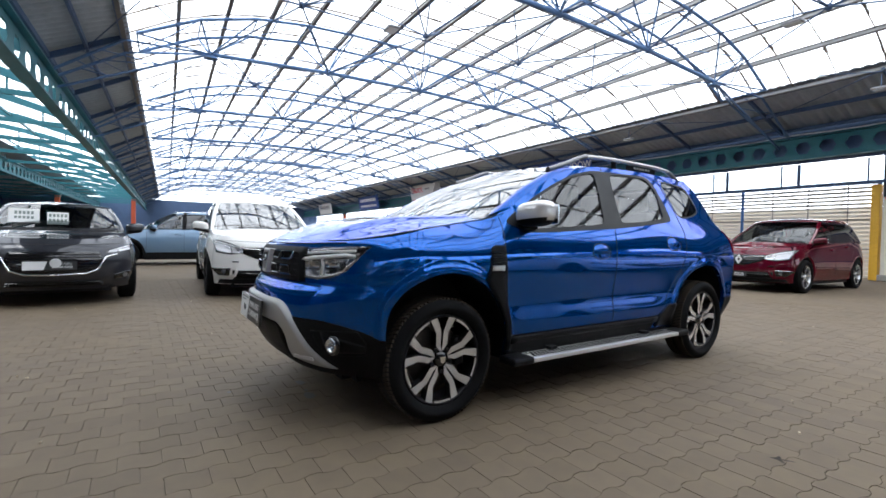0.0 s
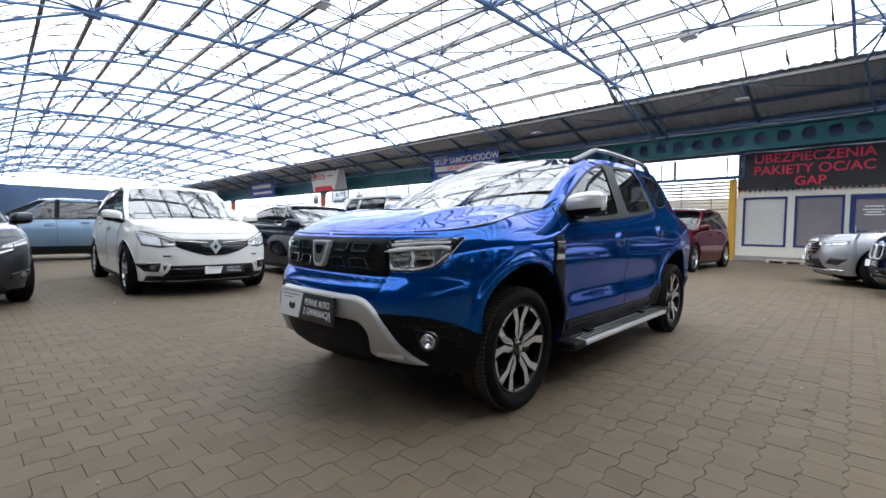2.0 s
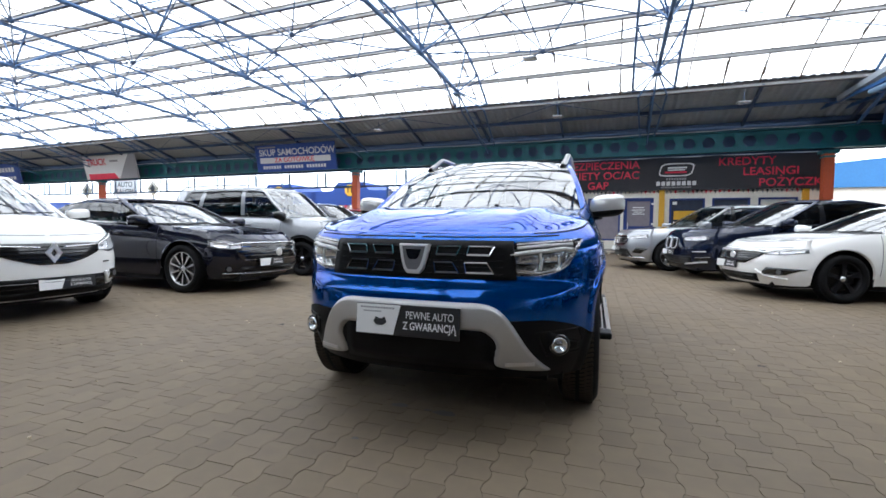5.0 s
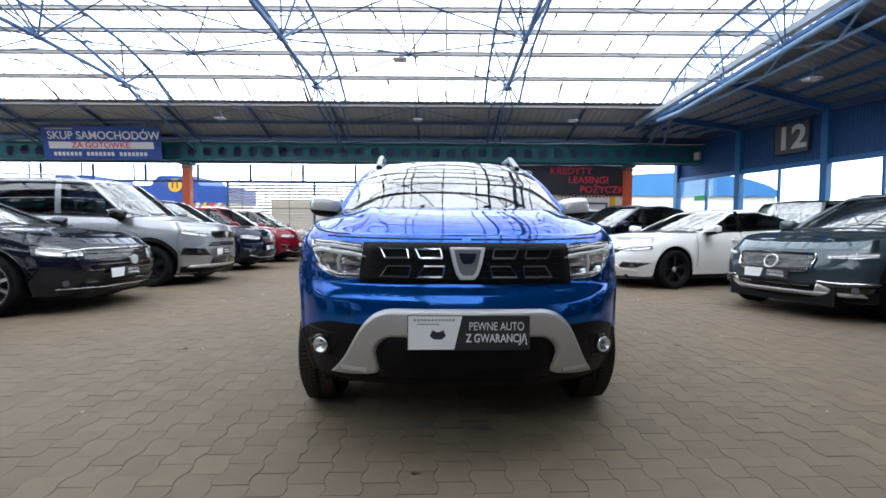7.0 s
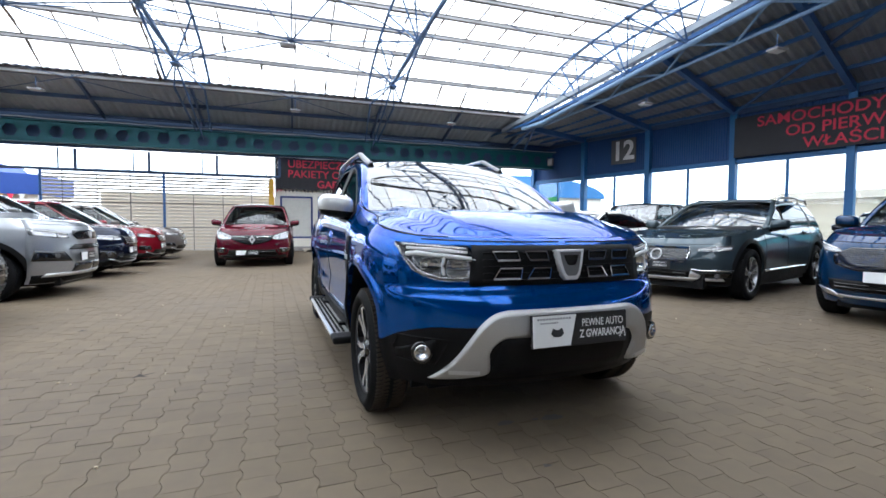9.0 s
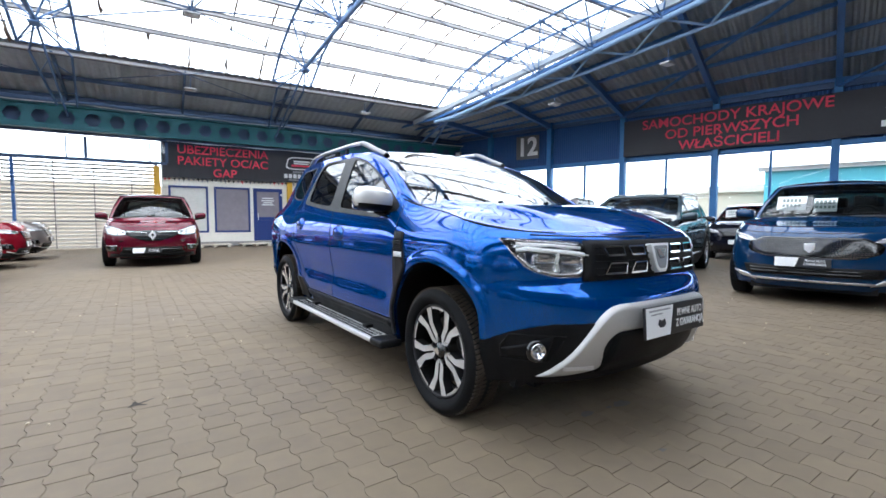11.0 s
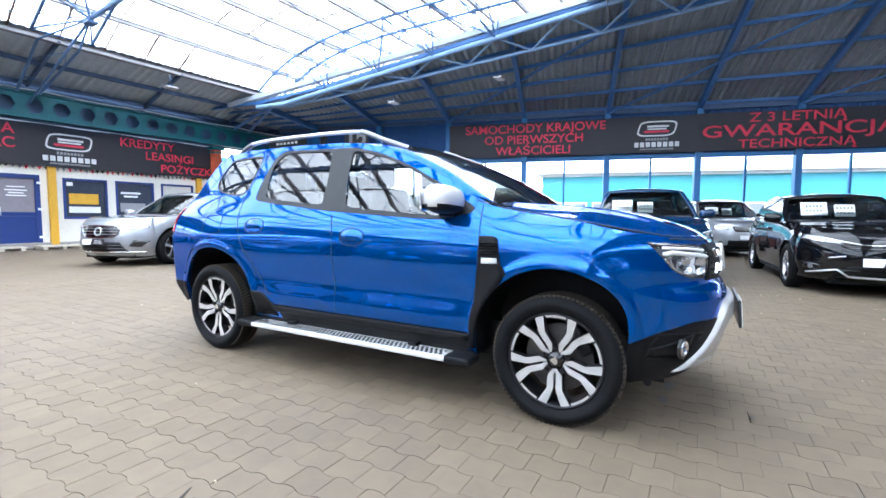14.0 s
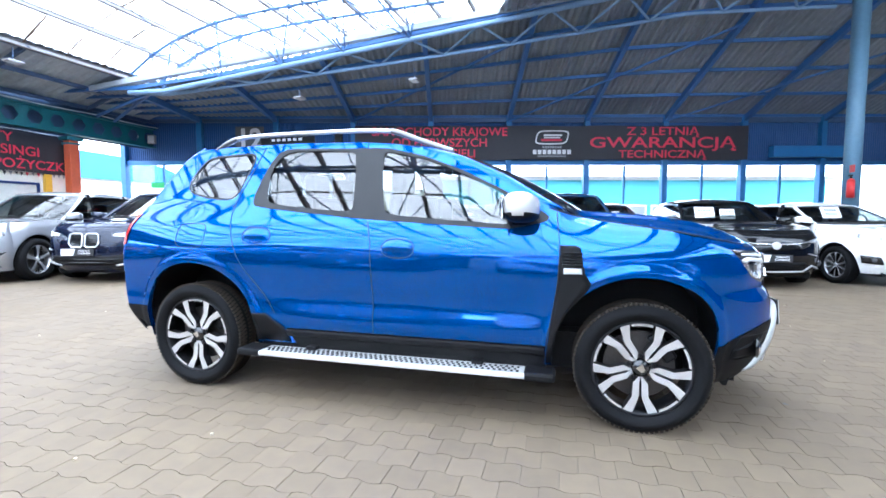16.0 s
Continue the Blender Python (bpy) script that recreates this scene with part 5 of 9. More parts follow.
def make_body(car, sh, paint, trim, doors, fine=1.0):
    """Nose, flanks and tail as one shell with the doors as parts of their own; the bonnet and the dark deck of the cabin."""
    s = sh.s
    rows_n = int(16 * fine)
    fr = [i / rows_n for i in range(rows_n + 1)]
    fr = [1 - (1 - f) ** 1.25 for f in fr]
    cols = []      # each: function z -> point, low z, top z, y of the flank
    zf, zr = s["bump_f"], s["bump_r"]
    y_front_side = -sh.hw - sh.R
    # nose columns from the middle outwards, by x
    ztop_f = sh.belt(sh.yf)
    nn = int(16 * fine)
    ang = [i / nn for i in range(nn + 1)]
    def nose_col(t):
        # t 0..1 runs from the middle of the nose round the corner to the front of the wheel arch
        def at(z):
            w = sh.half(sh.y1, z)
            yn = sh.nose(z)
            phi = t * math.pi / 2
            x = w * math.sin(phi) ** (2 / sh.n)
            y = sh.y1 + (yn - sh.y1) * math.cos(phi) ** (2 / sh.m)
            return Vector((x, y, z))
        return at
    tmax = 1.0
    top_y = lambda at: at(ztop_f).y
    for t in ang:
        at = nose_col(t)
        y_here = at(0.7).y
        if y_here > y_front_side - 0.015:
            break
        zt = sh.belt(at(0.95).y)
        cols.append((at, zf + (sh.sill - zf) * max(0, t - 0.6) / 0.4, zt, y_here, t < 0.55))
    ys = [y for y in side_columns(sh) if y > y_front_side - 1e-3]
    y_back_side = sh.hw + sh.R
    for y in ys:
        if y > y_back_side + 1e-3:
            break
        low = sh.sill
        for c in (-sh.hw, sh.hw):
            if abs(y - c) < sh.R:
                low = max(low, sh.zw + math.sqrt(max(0, sh.R ** 2 - (y - c) ** 2)))
        cols.append(((lambda z, y=y: sh.flank(y, z)), low, sh.belt(y), y, False))
    for t in ang[::-1]:
        def at(z, t=t):
            w = sh.half(sh.y2, z)
            phi = t * math.pi / 2
            return Vector((w * math.sin(phi) ** (2 / 3.6), sh.y2 + (sh.rump(z) - sh.y2) * math.cos(phi) ** (2 / 2.2), z))
        y_here = at(0.7).y
        if y_here < y_back_side + 0.015:
            continue
        cols.append((at, zr + (sh.sill - zr) * max(0, t - 0.6) / 0.4, sh.belt(at(0.95).y), y_here, False))
    grid = [[at(lo + (hi - lo) * f) for f in fr] for at, lo, hi, y, _ in cols]
    if s.get("sculpt"):
        for col in grid:
            for i, p in enumerate(col):
                col[i] = s["sculpt"](p)
    def is_door(k):
        for name, a, b in doors:
            ya, yb = cols[k][3], cols[k + 1][3]
            if ya >= a - 1e-3 and yb <= b + 1e-3 and -sh.hw < ya < sh.hw + 0.1:
                return name
        return None
    cut = s.get("rocker", 0.0)
    lists = {"shell": []}
    for k in range(len(cols) - 1):
        d = is_door(k)
        for j in range(rows_n):
            zmid = (grid[k][j].z + grid[k][j + 1].z) / 2
            if d and zmid > cut:
                lists.setdefault(d, []).append((k, j))
            elif zmid <= cut and cut and abs(cols[k][3]) < sh.hw - sh.R + 0.04:
                lists.setdefault("rocker", []).append((k, j))
            else:
                lists["shell"].append((k, j))
    def build(cells, sides):
        bm = empty_bm()
        for sg in sides:
            vs = {}
            def v(k, j):
                if (k, j) not in vs:
                    p = grid[k][j]
                    vs[(k, j)] = bm.verts.new((p.x * sg, p.y, p.z))
                return vs[(k, j)]
            for k, j in cells:
                q = (v(k, j), v(k + 1, j), v(k + 1, j + 1), v(k, j + 1))
                bm.faces.new(q if sg > 0 else q[::-1])
        bmesh.ops.remove_doubles(bm, verts=bm.verts, dist=1e-4)
        bmesh.ops.recalc_face_normals(bm, faces=bm.faces)
        return bm
    # front and rear end, each with a lip turned inwards along its wheel arches
    for c, end in ((-sh.hw, "front_body_shell"), (sh.hw, "rear_body_shell")):
        bm = build([q for q in lists["shell"] if (cols[q[0]][3] < 0) == (c < 0)], (1, -1))
        for sg in (1, -1):
            prev = None
            for k in range(25):
                a = math.pi * k / 24
                y, z = c + sh.R * math.cos(a), sh.zw + sh.R * math.sin(a)
                p = sh.flank(y, max(z, sh.sill))
                if s.get("sculpt"):
                    p = s["sculpt"](p)
                now = [bm.verts.new((sg * p.x, p.y, p.z)), bm.verts.new((sg * (p.x - 0.03), p.y, p.z - 0.004))]
                if prev:
                    bm.faces.new((prev[0], now[0], now[1], prev[1]))
                prev = now
        bmesh.ops.remove_doubles(bm, verts=bm.verts, dist=2e-3)
        part(end, bm, paint, car, "painted body shell", smooth=True)
    for name in sorted({d[0] for d in doors}):
        for sg in (1, -1):
            if name in lists:
                bm = build(lists[name], (sg,))
                lid = part(name, bm, paint, car, smooth=True)
                # handle
                hy = next(d for d in doors if d[0] == name)[2] - s.get("handle_in", 0.16)
                hz = s.get("handle_z", (0.9, 0.96))[0 if "front" in name else 1]
                p = sh.flank(hy, hz)
                bm = empty_bm()
                pts = [Vector((p.x + 0.012 + 0.022 * math.sin(math.pi * i / 8), hy - 0.09 + 0.18 * i / 8, hz + 0.004 * math.sin(math.pi * i / 8))) for i in range(9)]
                sweep(bm, [(sg * a.x, a.y, a.z) for a in pts], 0.01, 8, 1.7)
                part("handle", bm, paint if s.get("handle_body", True) else M["chrome"], lid, smooth=True)
                bm = empty_bm()
                bmesh.ops.create_uvsphere(bm, u_segments=14, v_segments=8, radius=1, matrix=Matrix.LocRotScale((sg * (p.x - 0.001), hy + 0.01, hz - 0.006), None, (0.007, 0.078, 0.04)))
                part("handle_recess", bm, trim if s.get("dark_recess", False) else paint, lid, smooth=True)
                # thin dark ring drawn for the shade round the handle cup
                bm = empty_bm()
                sweep(bm, [(sg * (sh.flank(0, hz + 0.042 * math.sin(a) - 0.006).x + p.x - sh.flank(0, hz).x + 0.0015), hy + 0.01 + 0.08 * math.cos(a), hz - 0.006 + 0.042 * math.sin(a)) for a in [2 * math.pi * i / 24 for i in range(25)]], 0.0022, 5)
                part("recess_edge", bm, M["print_dark"], lid)
    if "rocker" in lists:
        for sg in (1, -1):
            part("rocker_panel", build(lists["rocker"], (sg,)), trim, car, "black plastic rocker panel", smooth=True)
    # inner wheel housings
    for sg in (1, -1):
        for c in (-sh.hw, sh.hw):
            bm = empty_bm()
            rows = [[], []]
            for k in range(25):
                a = math.pi * (-0.1 + 1.2 * k / 24)
                y, z = c + (sh.R + 0.006) * math.cos(a), sh.zw + (sh.R + 0.006) * math.sin(a)
                w = sh.flank(max(min(y, sh.hw + sh.R), -sh.hw - sh.R), max(z, sh.sill)).x
                rows[0].append((sg * (w - 0.025), y, z))
                rows[1].append((sg * 0.42, y, z))
            grid_face(bm, rows)
            cap = [bm.verts.new(p) for p in rows[1]]
            bm.faces.new(cap)
            part("wheel_housing", bm, M["black_plastic"], car)
    # bonnet and cabin deck
    top = [g[-1] for g in grid]
    y_cowl = s["cowl"]
    bm = empty_bm()
    nx = int(14 * fine)
    rows = []
    for p in top:
        if p.y > y_cowl:
            break
        rows.append([Vector((p.x * (1 - 2 * i / (2 * nx)) , p.y, sh.deck(p.x * (1 - 2 * i / (2 * nx)), p.y, p.x, p.z))) for i in range(2 * nx + 1)])
    if s.get("ridge"):
        for row in rows:
            for q in row:
                q.z += s["ridge"](q.x, q.y) * min(1.0, abs(row[0].x) / 0.7) ** 2
    grid_face(bm, rows)
    bmesh.ops.remove_doubles(bm, verts=bm.verts, dist=1e-4)
    bmesh.ops.recalc_face_normals(bm, faces=bm.faces)
    if sum(f.normal.z for f in bm.faces) < 0:
        bmesh.ops.reverse_faces(bm, faces=bm.faces)
    part("bonnet", bm, paint, car, "painted bonnet", smooth=True)
    # rear deck or tail ledge
    bm = empty_bm()
    rows = []
    for p in top:
        if p.y < s["tail_deck"]:
            continue
        rows.append([Vector((p.x * (1 - i / 8), p.y, sh.deck(p.x * (1 - i / 8), p.y, p.x, p.z))) for i in range(17)])
    if len(rows) > 1:
        grid_face(bm, rows)
        bmesh.ops.remove_doubles(bm, verts=bm.verts, dist=1e-4)
        bmesh.ops.recalc_face_normals(bm, faces=bm.faces)
        if sum(f.normal.z for f in bm.faces) < 0:
            bmesh.ops.reverse_faces(bm, faces=bm.faces)
        part("boot_lid", bm, paint, car, smooth=True)
    bm = empty_bm()
    rows = []
    for p in top:
        if y_cowl - 0.05 <= p.y <= s["tail_deck"] + 0.05:
            rows.append([(p.x, p.y, p.z), (p.x - 0.05, p.y, p.z + 0.002), (p.x - 0.07, p.y, p.z - 0.06), (0, p.y, p.z - 0.06), (-p.x + 0.07, p.y, p.z - 0.06), (-p.x + 0.05, p.y, p.z + 0.002), (-p.x, p.y, p.z)])
    grid_face(bm, rows)
    part("cabin_deck", bm, [M["interior"]], car, "dark cabin lining")
    # underbody
    bm = empty_bm()
    zl = sh.sill - 0.07
    box(bm, (0, 0, (zl + sh.sill + 0.14) / 2), (sh.W * 1.3, (sh.yr - sh.yf) * 0.9, sh.sill + 0.14 - zl))
    box(bm, (0, 0, (zl + sh.sill + 0.1) / 2), (sh.W * 1.84, 2 * (sh.hw - sh.R) - 0.06, sh.sill + 0.1 - zl))
    part("underbody", bm, M["black_plastic"], car)
    return top


def make_cabin(car, sh, paint, trim, glass_f, glass_r, sub=5):
    """Pillars, roof and real panes over the belt line."""
    s = sh.s
    g = s["cabin"]
    Wb, Wr = g["Wb"], g["Wr"]
    zroof = curve(g["roof"])
    yb0, yr0 = g["screen"]      # screen's foot and head in the middle
    rb, rr = g["rear"]          # rear window's foot and head in the middle
    pil = g["pillars"]          # positions at foot / head of: A outer, B front, B rear, C front, C rear, end of side glass
    def key(xb, yb, xr, yr):
        return (Vector((xb, yb)), Vector((xr, yr)))
    K = [key(0, yb0, 0, yr0)]
    K.append(key(Wb - 0.055, yb0 + g.get("wrap", 0.2), Wr - 0.075, yr0 + 0.1))
    for yb, yr in pil:
        K.append(key(Wb - 0.02 * abs(yb) ** 2 * 0.12, yb, Wr - 0.012 * abs(yr) ** 2, yr))
    K.append(key(Wb - 0.13, rb - 0.13, Wr - 0.13, rr - 0.06))
    K.append(key(0, rb, 0, rr))
    kinds = ["screen", "a", "front", "b", "back", "c", "quarter", "d", "rear"]
    # sub-columns
    cols, seg = [], []
    for i, (a, b) in enumerate(zip(K, K[1:])):
        n = {"screen": 10, "rear": 8, "front": 8, "back": 7, "quarter": 6}.get(kinds[i], 3)
        for k in range(n):
            f = k / n
            if kinds[i] == "screen":
                q = f ** 2.2
            elif kinds[i] == "rear":
                q = 1 - (1 - f) ** 2.2
            else:
                q = f
            def mixed(u, v, f=f, q=q):
                return Vector((u.x + (v.x - u.x) * f, u.y + (v.y - u.y) * q))
            cols.append((mixed(a[0], b[0]), mixed(a[1], b[1])))
            seg.append(kinds[i])
    cols.append(K[-1])
    rows_t = [0, 0.05, 0.15, 0.3, 0.45, 0.6, 0.75, 0.86, 0.93, 1.0]
    pts = []
    for cb, cr in cols:
        line = []
        zb = sh.belt(cb.y) - 0.012
        if cb.y < s["cowl"] + 0.25:
            zb = min(zb, sh.bonnet(cb.y) - 0.02) if abs(cb.x) < Wb - 0.08 else zb
        zr = zroof(cr.y) - g.get("edge", 0.05) * (abs(cr.x) / Wr) ** 2
        for t in rows_t:
            bulge = g.get("bulge", 0.022) * math.sin(math.pi * t)
            x = cb.x + (cr.x - cb.x) * t + bulge * (abs(cb.x) / Wb)
            y = cb.y + (cr.y - cb.y) * t + (-bulge if cb.y < 0 else bulge) * (1 - abs(cb.x) / Wb)
            line.append(Vector((x, y, zb + (zr - zb) * (t ** 0.97))))
        pts.append(line)
    def is_glass(k, j):
        lo, hi = {"screen": (0.0, 0.95), "rear": (0.12, 0.9)}.get(seg[k], (0.04, 0.87))
        t = (rows_t[j] + rows_t[j + 1]) / 2
        if seg[k] == "quarter" and not g.get("quarter", True):
            return False
        if seg[k] == "rear" and not g.get("rear_glass", True):
            return False
        return seg[k] in ("screen", "front", "back", "quarter", "rear") and lo < t < hi
    cells = {}
    for k in range(len(cols) - 1):
        for j in range(len(rows_t) - 1):
            nm = seg[k] if is_glass(k, j) else ("pillar_b" if seg[k] == "b" else "pillar_c" if seg[k] == "c" and g.get("black_c", True) else "frame")
            cells.setdefault(nm, []).append((k, j))
    def build(cs, sides, push=0.0):
        bm = empty_bm()
        for sg in sides:
            vs = {}
            def v(k, j):
                if (k, j) not in vs:
                    p = pts[k][j]
                    vs[(k, j)] = bm.verts.new((p.x * sg, p.y, p.z))
                return vs[(k, j)]
            for k, j in cs:
                q = (v(k, j), v(k + 1, j), v(k + 1, j + 1), v(k, j + 1))
                bm.faces.new(q if sg > 0 else q[::-1])
        bmesh.ops.remove_doubles(bm, verts=bm.verts, dist=1e-4)
        bmesh.ops.recalc_face_normals(bm, faces=bm.faces)
        return bm
    # roof
    bm = build(cells["frame"], (1, -1))
    fr = part("cabin_frame", bm, paint, car, "painted pillars and window frames", smooth=True)
    so = fr.modifiers.new("wall", "SOLIDIFY")
    so.thickness, so.offset = 0.03, -1
    for post in ("pillar_b", "pillar_c"):
        for sg in (1, -1) if post in cells else ():
            part("door_pillar", build(cells[post], (sg,)), g.get("pillar_mat", trim), car, "" if "pillar_mat" in g else "black door pillar", smooth=True)
    bm = empty_bm()
    rows = []
    order = [p[-1] for p in pts]
    for p in order:
        e = g.get("edge", 0.05)
        zc = zroof(p.y)
        rows.append([Vector((p.x * (1 - i / 8), p.y, zc - e * abs(p.x * (1 - i / 8) / Wr) ** 2)) for i in range(17)])
    grid_face(bm, rows)
    bmesh.ops.remove_doubles(bm, verts=bm.verts, dist=1e-4)
    bmesh.ops.recalc_face_normals(bm, faces=bm.faces)
    if sum(f.normal.z for f in bm.faces) < 0:
        bmesh.ops.reverse_faces(bm, faces=bm.faces)
    part("roof", bm, g.get("roof_mat", paint), car, "painted roof", smooth=True)
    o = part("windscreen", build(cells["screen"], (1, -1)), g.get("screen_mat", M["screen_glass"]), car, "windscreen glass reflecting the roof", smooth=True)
    for nm, lab in (("front", "front_window"), ("back", "rear_window"), ("quarter", "quarter_window")):
        if nm in cells:
            for sg in (1, -1):
                part(lab, build(cells[nm], (sg,)), glass_f if nm == "front" else glass_r, car, smooth=True)
    if "rear" in cells:
        part("tailgate_window", build(cells["rear"], (1, -1)), glass_r, car, smooth=True)
    # black surround under the side panes, and along their top
    for sg in (1, -1):
        idx = [k for k in range(len(seg)) if seg[k] in ("front", "b", "back", "c", "quarter")]
        for j in (1, 7):
            bm = empty_bm()
            line = [pts[k][j] for k in idx + [idx[-1] + 1]]
            grid_face(bm, [[(sg * (p.x + dx), p.y, p.z + dz) for dx, dz in ((-0.004, -0.012), (0.006, -0.011), (0.007, 0.009), (-0.004, 0.012))] for p in line], close=True)
            bmesh.ops.recalc_face_normals(bm, faces=bm.faces)
            part("window_seal", bm, s.get("seal", M["gloss_black"]), car)
    # inside: seats, wheel, dash
    seat_z = sh.belt(0) - 0.1
    for y, k in ((g["screen"][0] + 0.95, 2), (g["screen"][0] + 1.75, 3)):
        for i in range(k):
            x = (-0.36, 0.36)[i] if k == 2 else (-0.42, 0, 0.42)[i]
            bm = empty_bm()
            box(bm, (x, y + 0.06, seat_z + 0.02), (0.46 if k == 2 else 0.4, 0.13, 0.42), bev=0.04)
            box(bm, (x, y + 0.1, seat_z + 0.32), (0.25, 0.1, 0.16), bev=0.035)
            part("seat", bm, M["interior"], car, smooth=False)
    bm = empty_bm()
    box(bm, (0, g["screen"][0] + 0.32, sh.belt(g["screen"][0]) - 0.02), (Wb * 1.7, 0.5, 0.12), bev=0.03)
    part("dashboard", bm, M["interior"], car)
    bm = empty_bm()
    ring = [Vector((0.36 + 0.18 * math.cos(a), g["screen"][0] + 0.68 - 0.05 * math.sin(a), sh.belt(0) - 0.03 + 0.17 * math.sin(a))) for a in [2 * math.pi * i / 20 for i in range(20)]]
    for a, b in zip(ring, ring[1:] + ring[:1]):
        tube(bm, a, b, 0.014, 6)
    part("steering_wheel", bm, M["interior"], car)
    bm = empty_bm()
    zt = zroof(g["screen"][1]) - 0.14
    box(bm, (0, g["screen"][1] + 0.12, zt), (0.22, 0.04, 0.06), bev=0.015)
    part("rear_view_mirror", bm, M["interior"], car)
    return pts, cols, seg


def make_mirrors(car, sh, y, z, cap, size=1.0, out=0.0):
    for sg in (1, -1):
        x0 = sh.s["cabin"]["Wb"]
        mi = part("door_mirror", empty_bm(), cap, car)
        mi.matrix_basis = pose(sg * (x0 + 0.14 * size + out), y, z)
        bm = empty_bm()
        bmesh.ops.create_uvsphere(bm, u_segments=20, v_segments=12, radius=1)
        for v in bm.verts:
            c = v.co
            f = lambda a, e: math.copysign(abs(a) ** e, a)
            c.x, c.y, c.z = f(c.x, 0.62) * 0.125 * size, f(c.y, 0.8) * 0.085 * size, f(c.z, 0.6) * 0.082 * size
            c.y -= 0.025 * (1 - (c.x * sg / 0.125) ** 2) * 0
            if c.y < 0:
                c.y *= 1.25 - 0.25 * (sg * c.x / (0.125 * size))
            c.z += 0.012 * sg * c.x / 0.125 * size
        low = [f for f in bm.faces if f.calc_center_median().z < -0.035 * size]
        for f in low:
            f.material_index = 1
        part("mirror_cap", bm, [cap, M["black_plastic"]], mi, "mirror housing", smooth=True)
        bm = empty_bm()
        box(bm, (0, 0.082 * size, 0.0), (0.21 * size, 0.012, 0.125 * size), bev=0.005)
        part("mirror_glass", bm, M["chrome"], mi, "mirror glass")
        bm = empty_bm()
        bar(bm, (-sg * 0.04, 0.0, -0.075 * size), (-sg * (0.17 * size + out), 0.03, -0.095 * size), 0.09 * size, 0.035)
        part("mirror_foot", bm, M["black_plastic"], mi, bevel=0.008)


def plate(car, sh, z, w=0.53, h=0.115, x=0.0, detail=True, y=None, tilt=4):
    """A dealer's plate: white part with an emblem, black part with white lettering."""
    p = sh.front(x, z) if y is None else Vector((x, y, z))
    pl = part("dealer_plate", empty_bm(), M["plate_black"], car, "dealer plate, white and black, with white lettering")
    pl.matrix_basis = pose(x, p.y - 0.02, z, -tilt)
    bm = empty_bm()
    box(bm, (0, 0.004, 0), (w, 0.014, h), bev=0.003)
    part("plate_board", bm, M["plate_black"], pl)
    bm = empty_bm()
    prism(bm, [(-w / 2 + 0.004, -h / 2 + 0.004), (-w * 0.12, -h / 2 + 0.004), (-w * 0.055, h / 2 - 0.004), (-w / 2 + 0.004, h / 2 - 0.004)], -0.006, -0.002)
    part("white_field", bm, M["print_white"], pl)
    text("lettering", "PEWNE AUTO", h * 0.34, M["print_white"], pl, pose(w * 0.225, -0.008, h * 0.18, 90), 0.74, depth=0.0008)
    text("lettering", "Z GWARANCJĄ", h * 0.34, M["print_white"], pl, pose(w * 0.225, -0.008, -h * 0.16, 90), 0.74, bold=h * 0.006, depth=0.0008)
    if detail:
        bm = empty_bm()
        prism(bm, [(-0.16, -0.012), (-0.15, 0.012), (-0.135, 0.004), (-0.12, 0.004), (-0.105, 0.012), (-0.095, -0.012), (-0.112, -0.026), (-0.143, -0.026)], -0.0075, -0.006)
        part("emblem", bm, M["print_dark"], pl)
        bm = empty_bm()
        for i in range(12):
            box(bm, (-w / 2 + 0.03 + 0.0145 * i, -0.0065, h * 0.37), (0.010, 0.001, 0.008))
        for i in range(8):
            box(bm, (-w / 2 + 0.045 + 0.0115 * i, -0.0065, h * 0.25), (0.008, 0.001, 0.006))
        part("small_print", bm, M["banner_grey"], pl)
    return pl


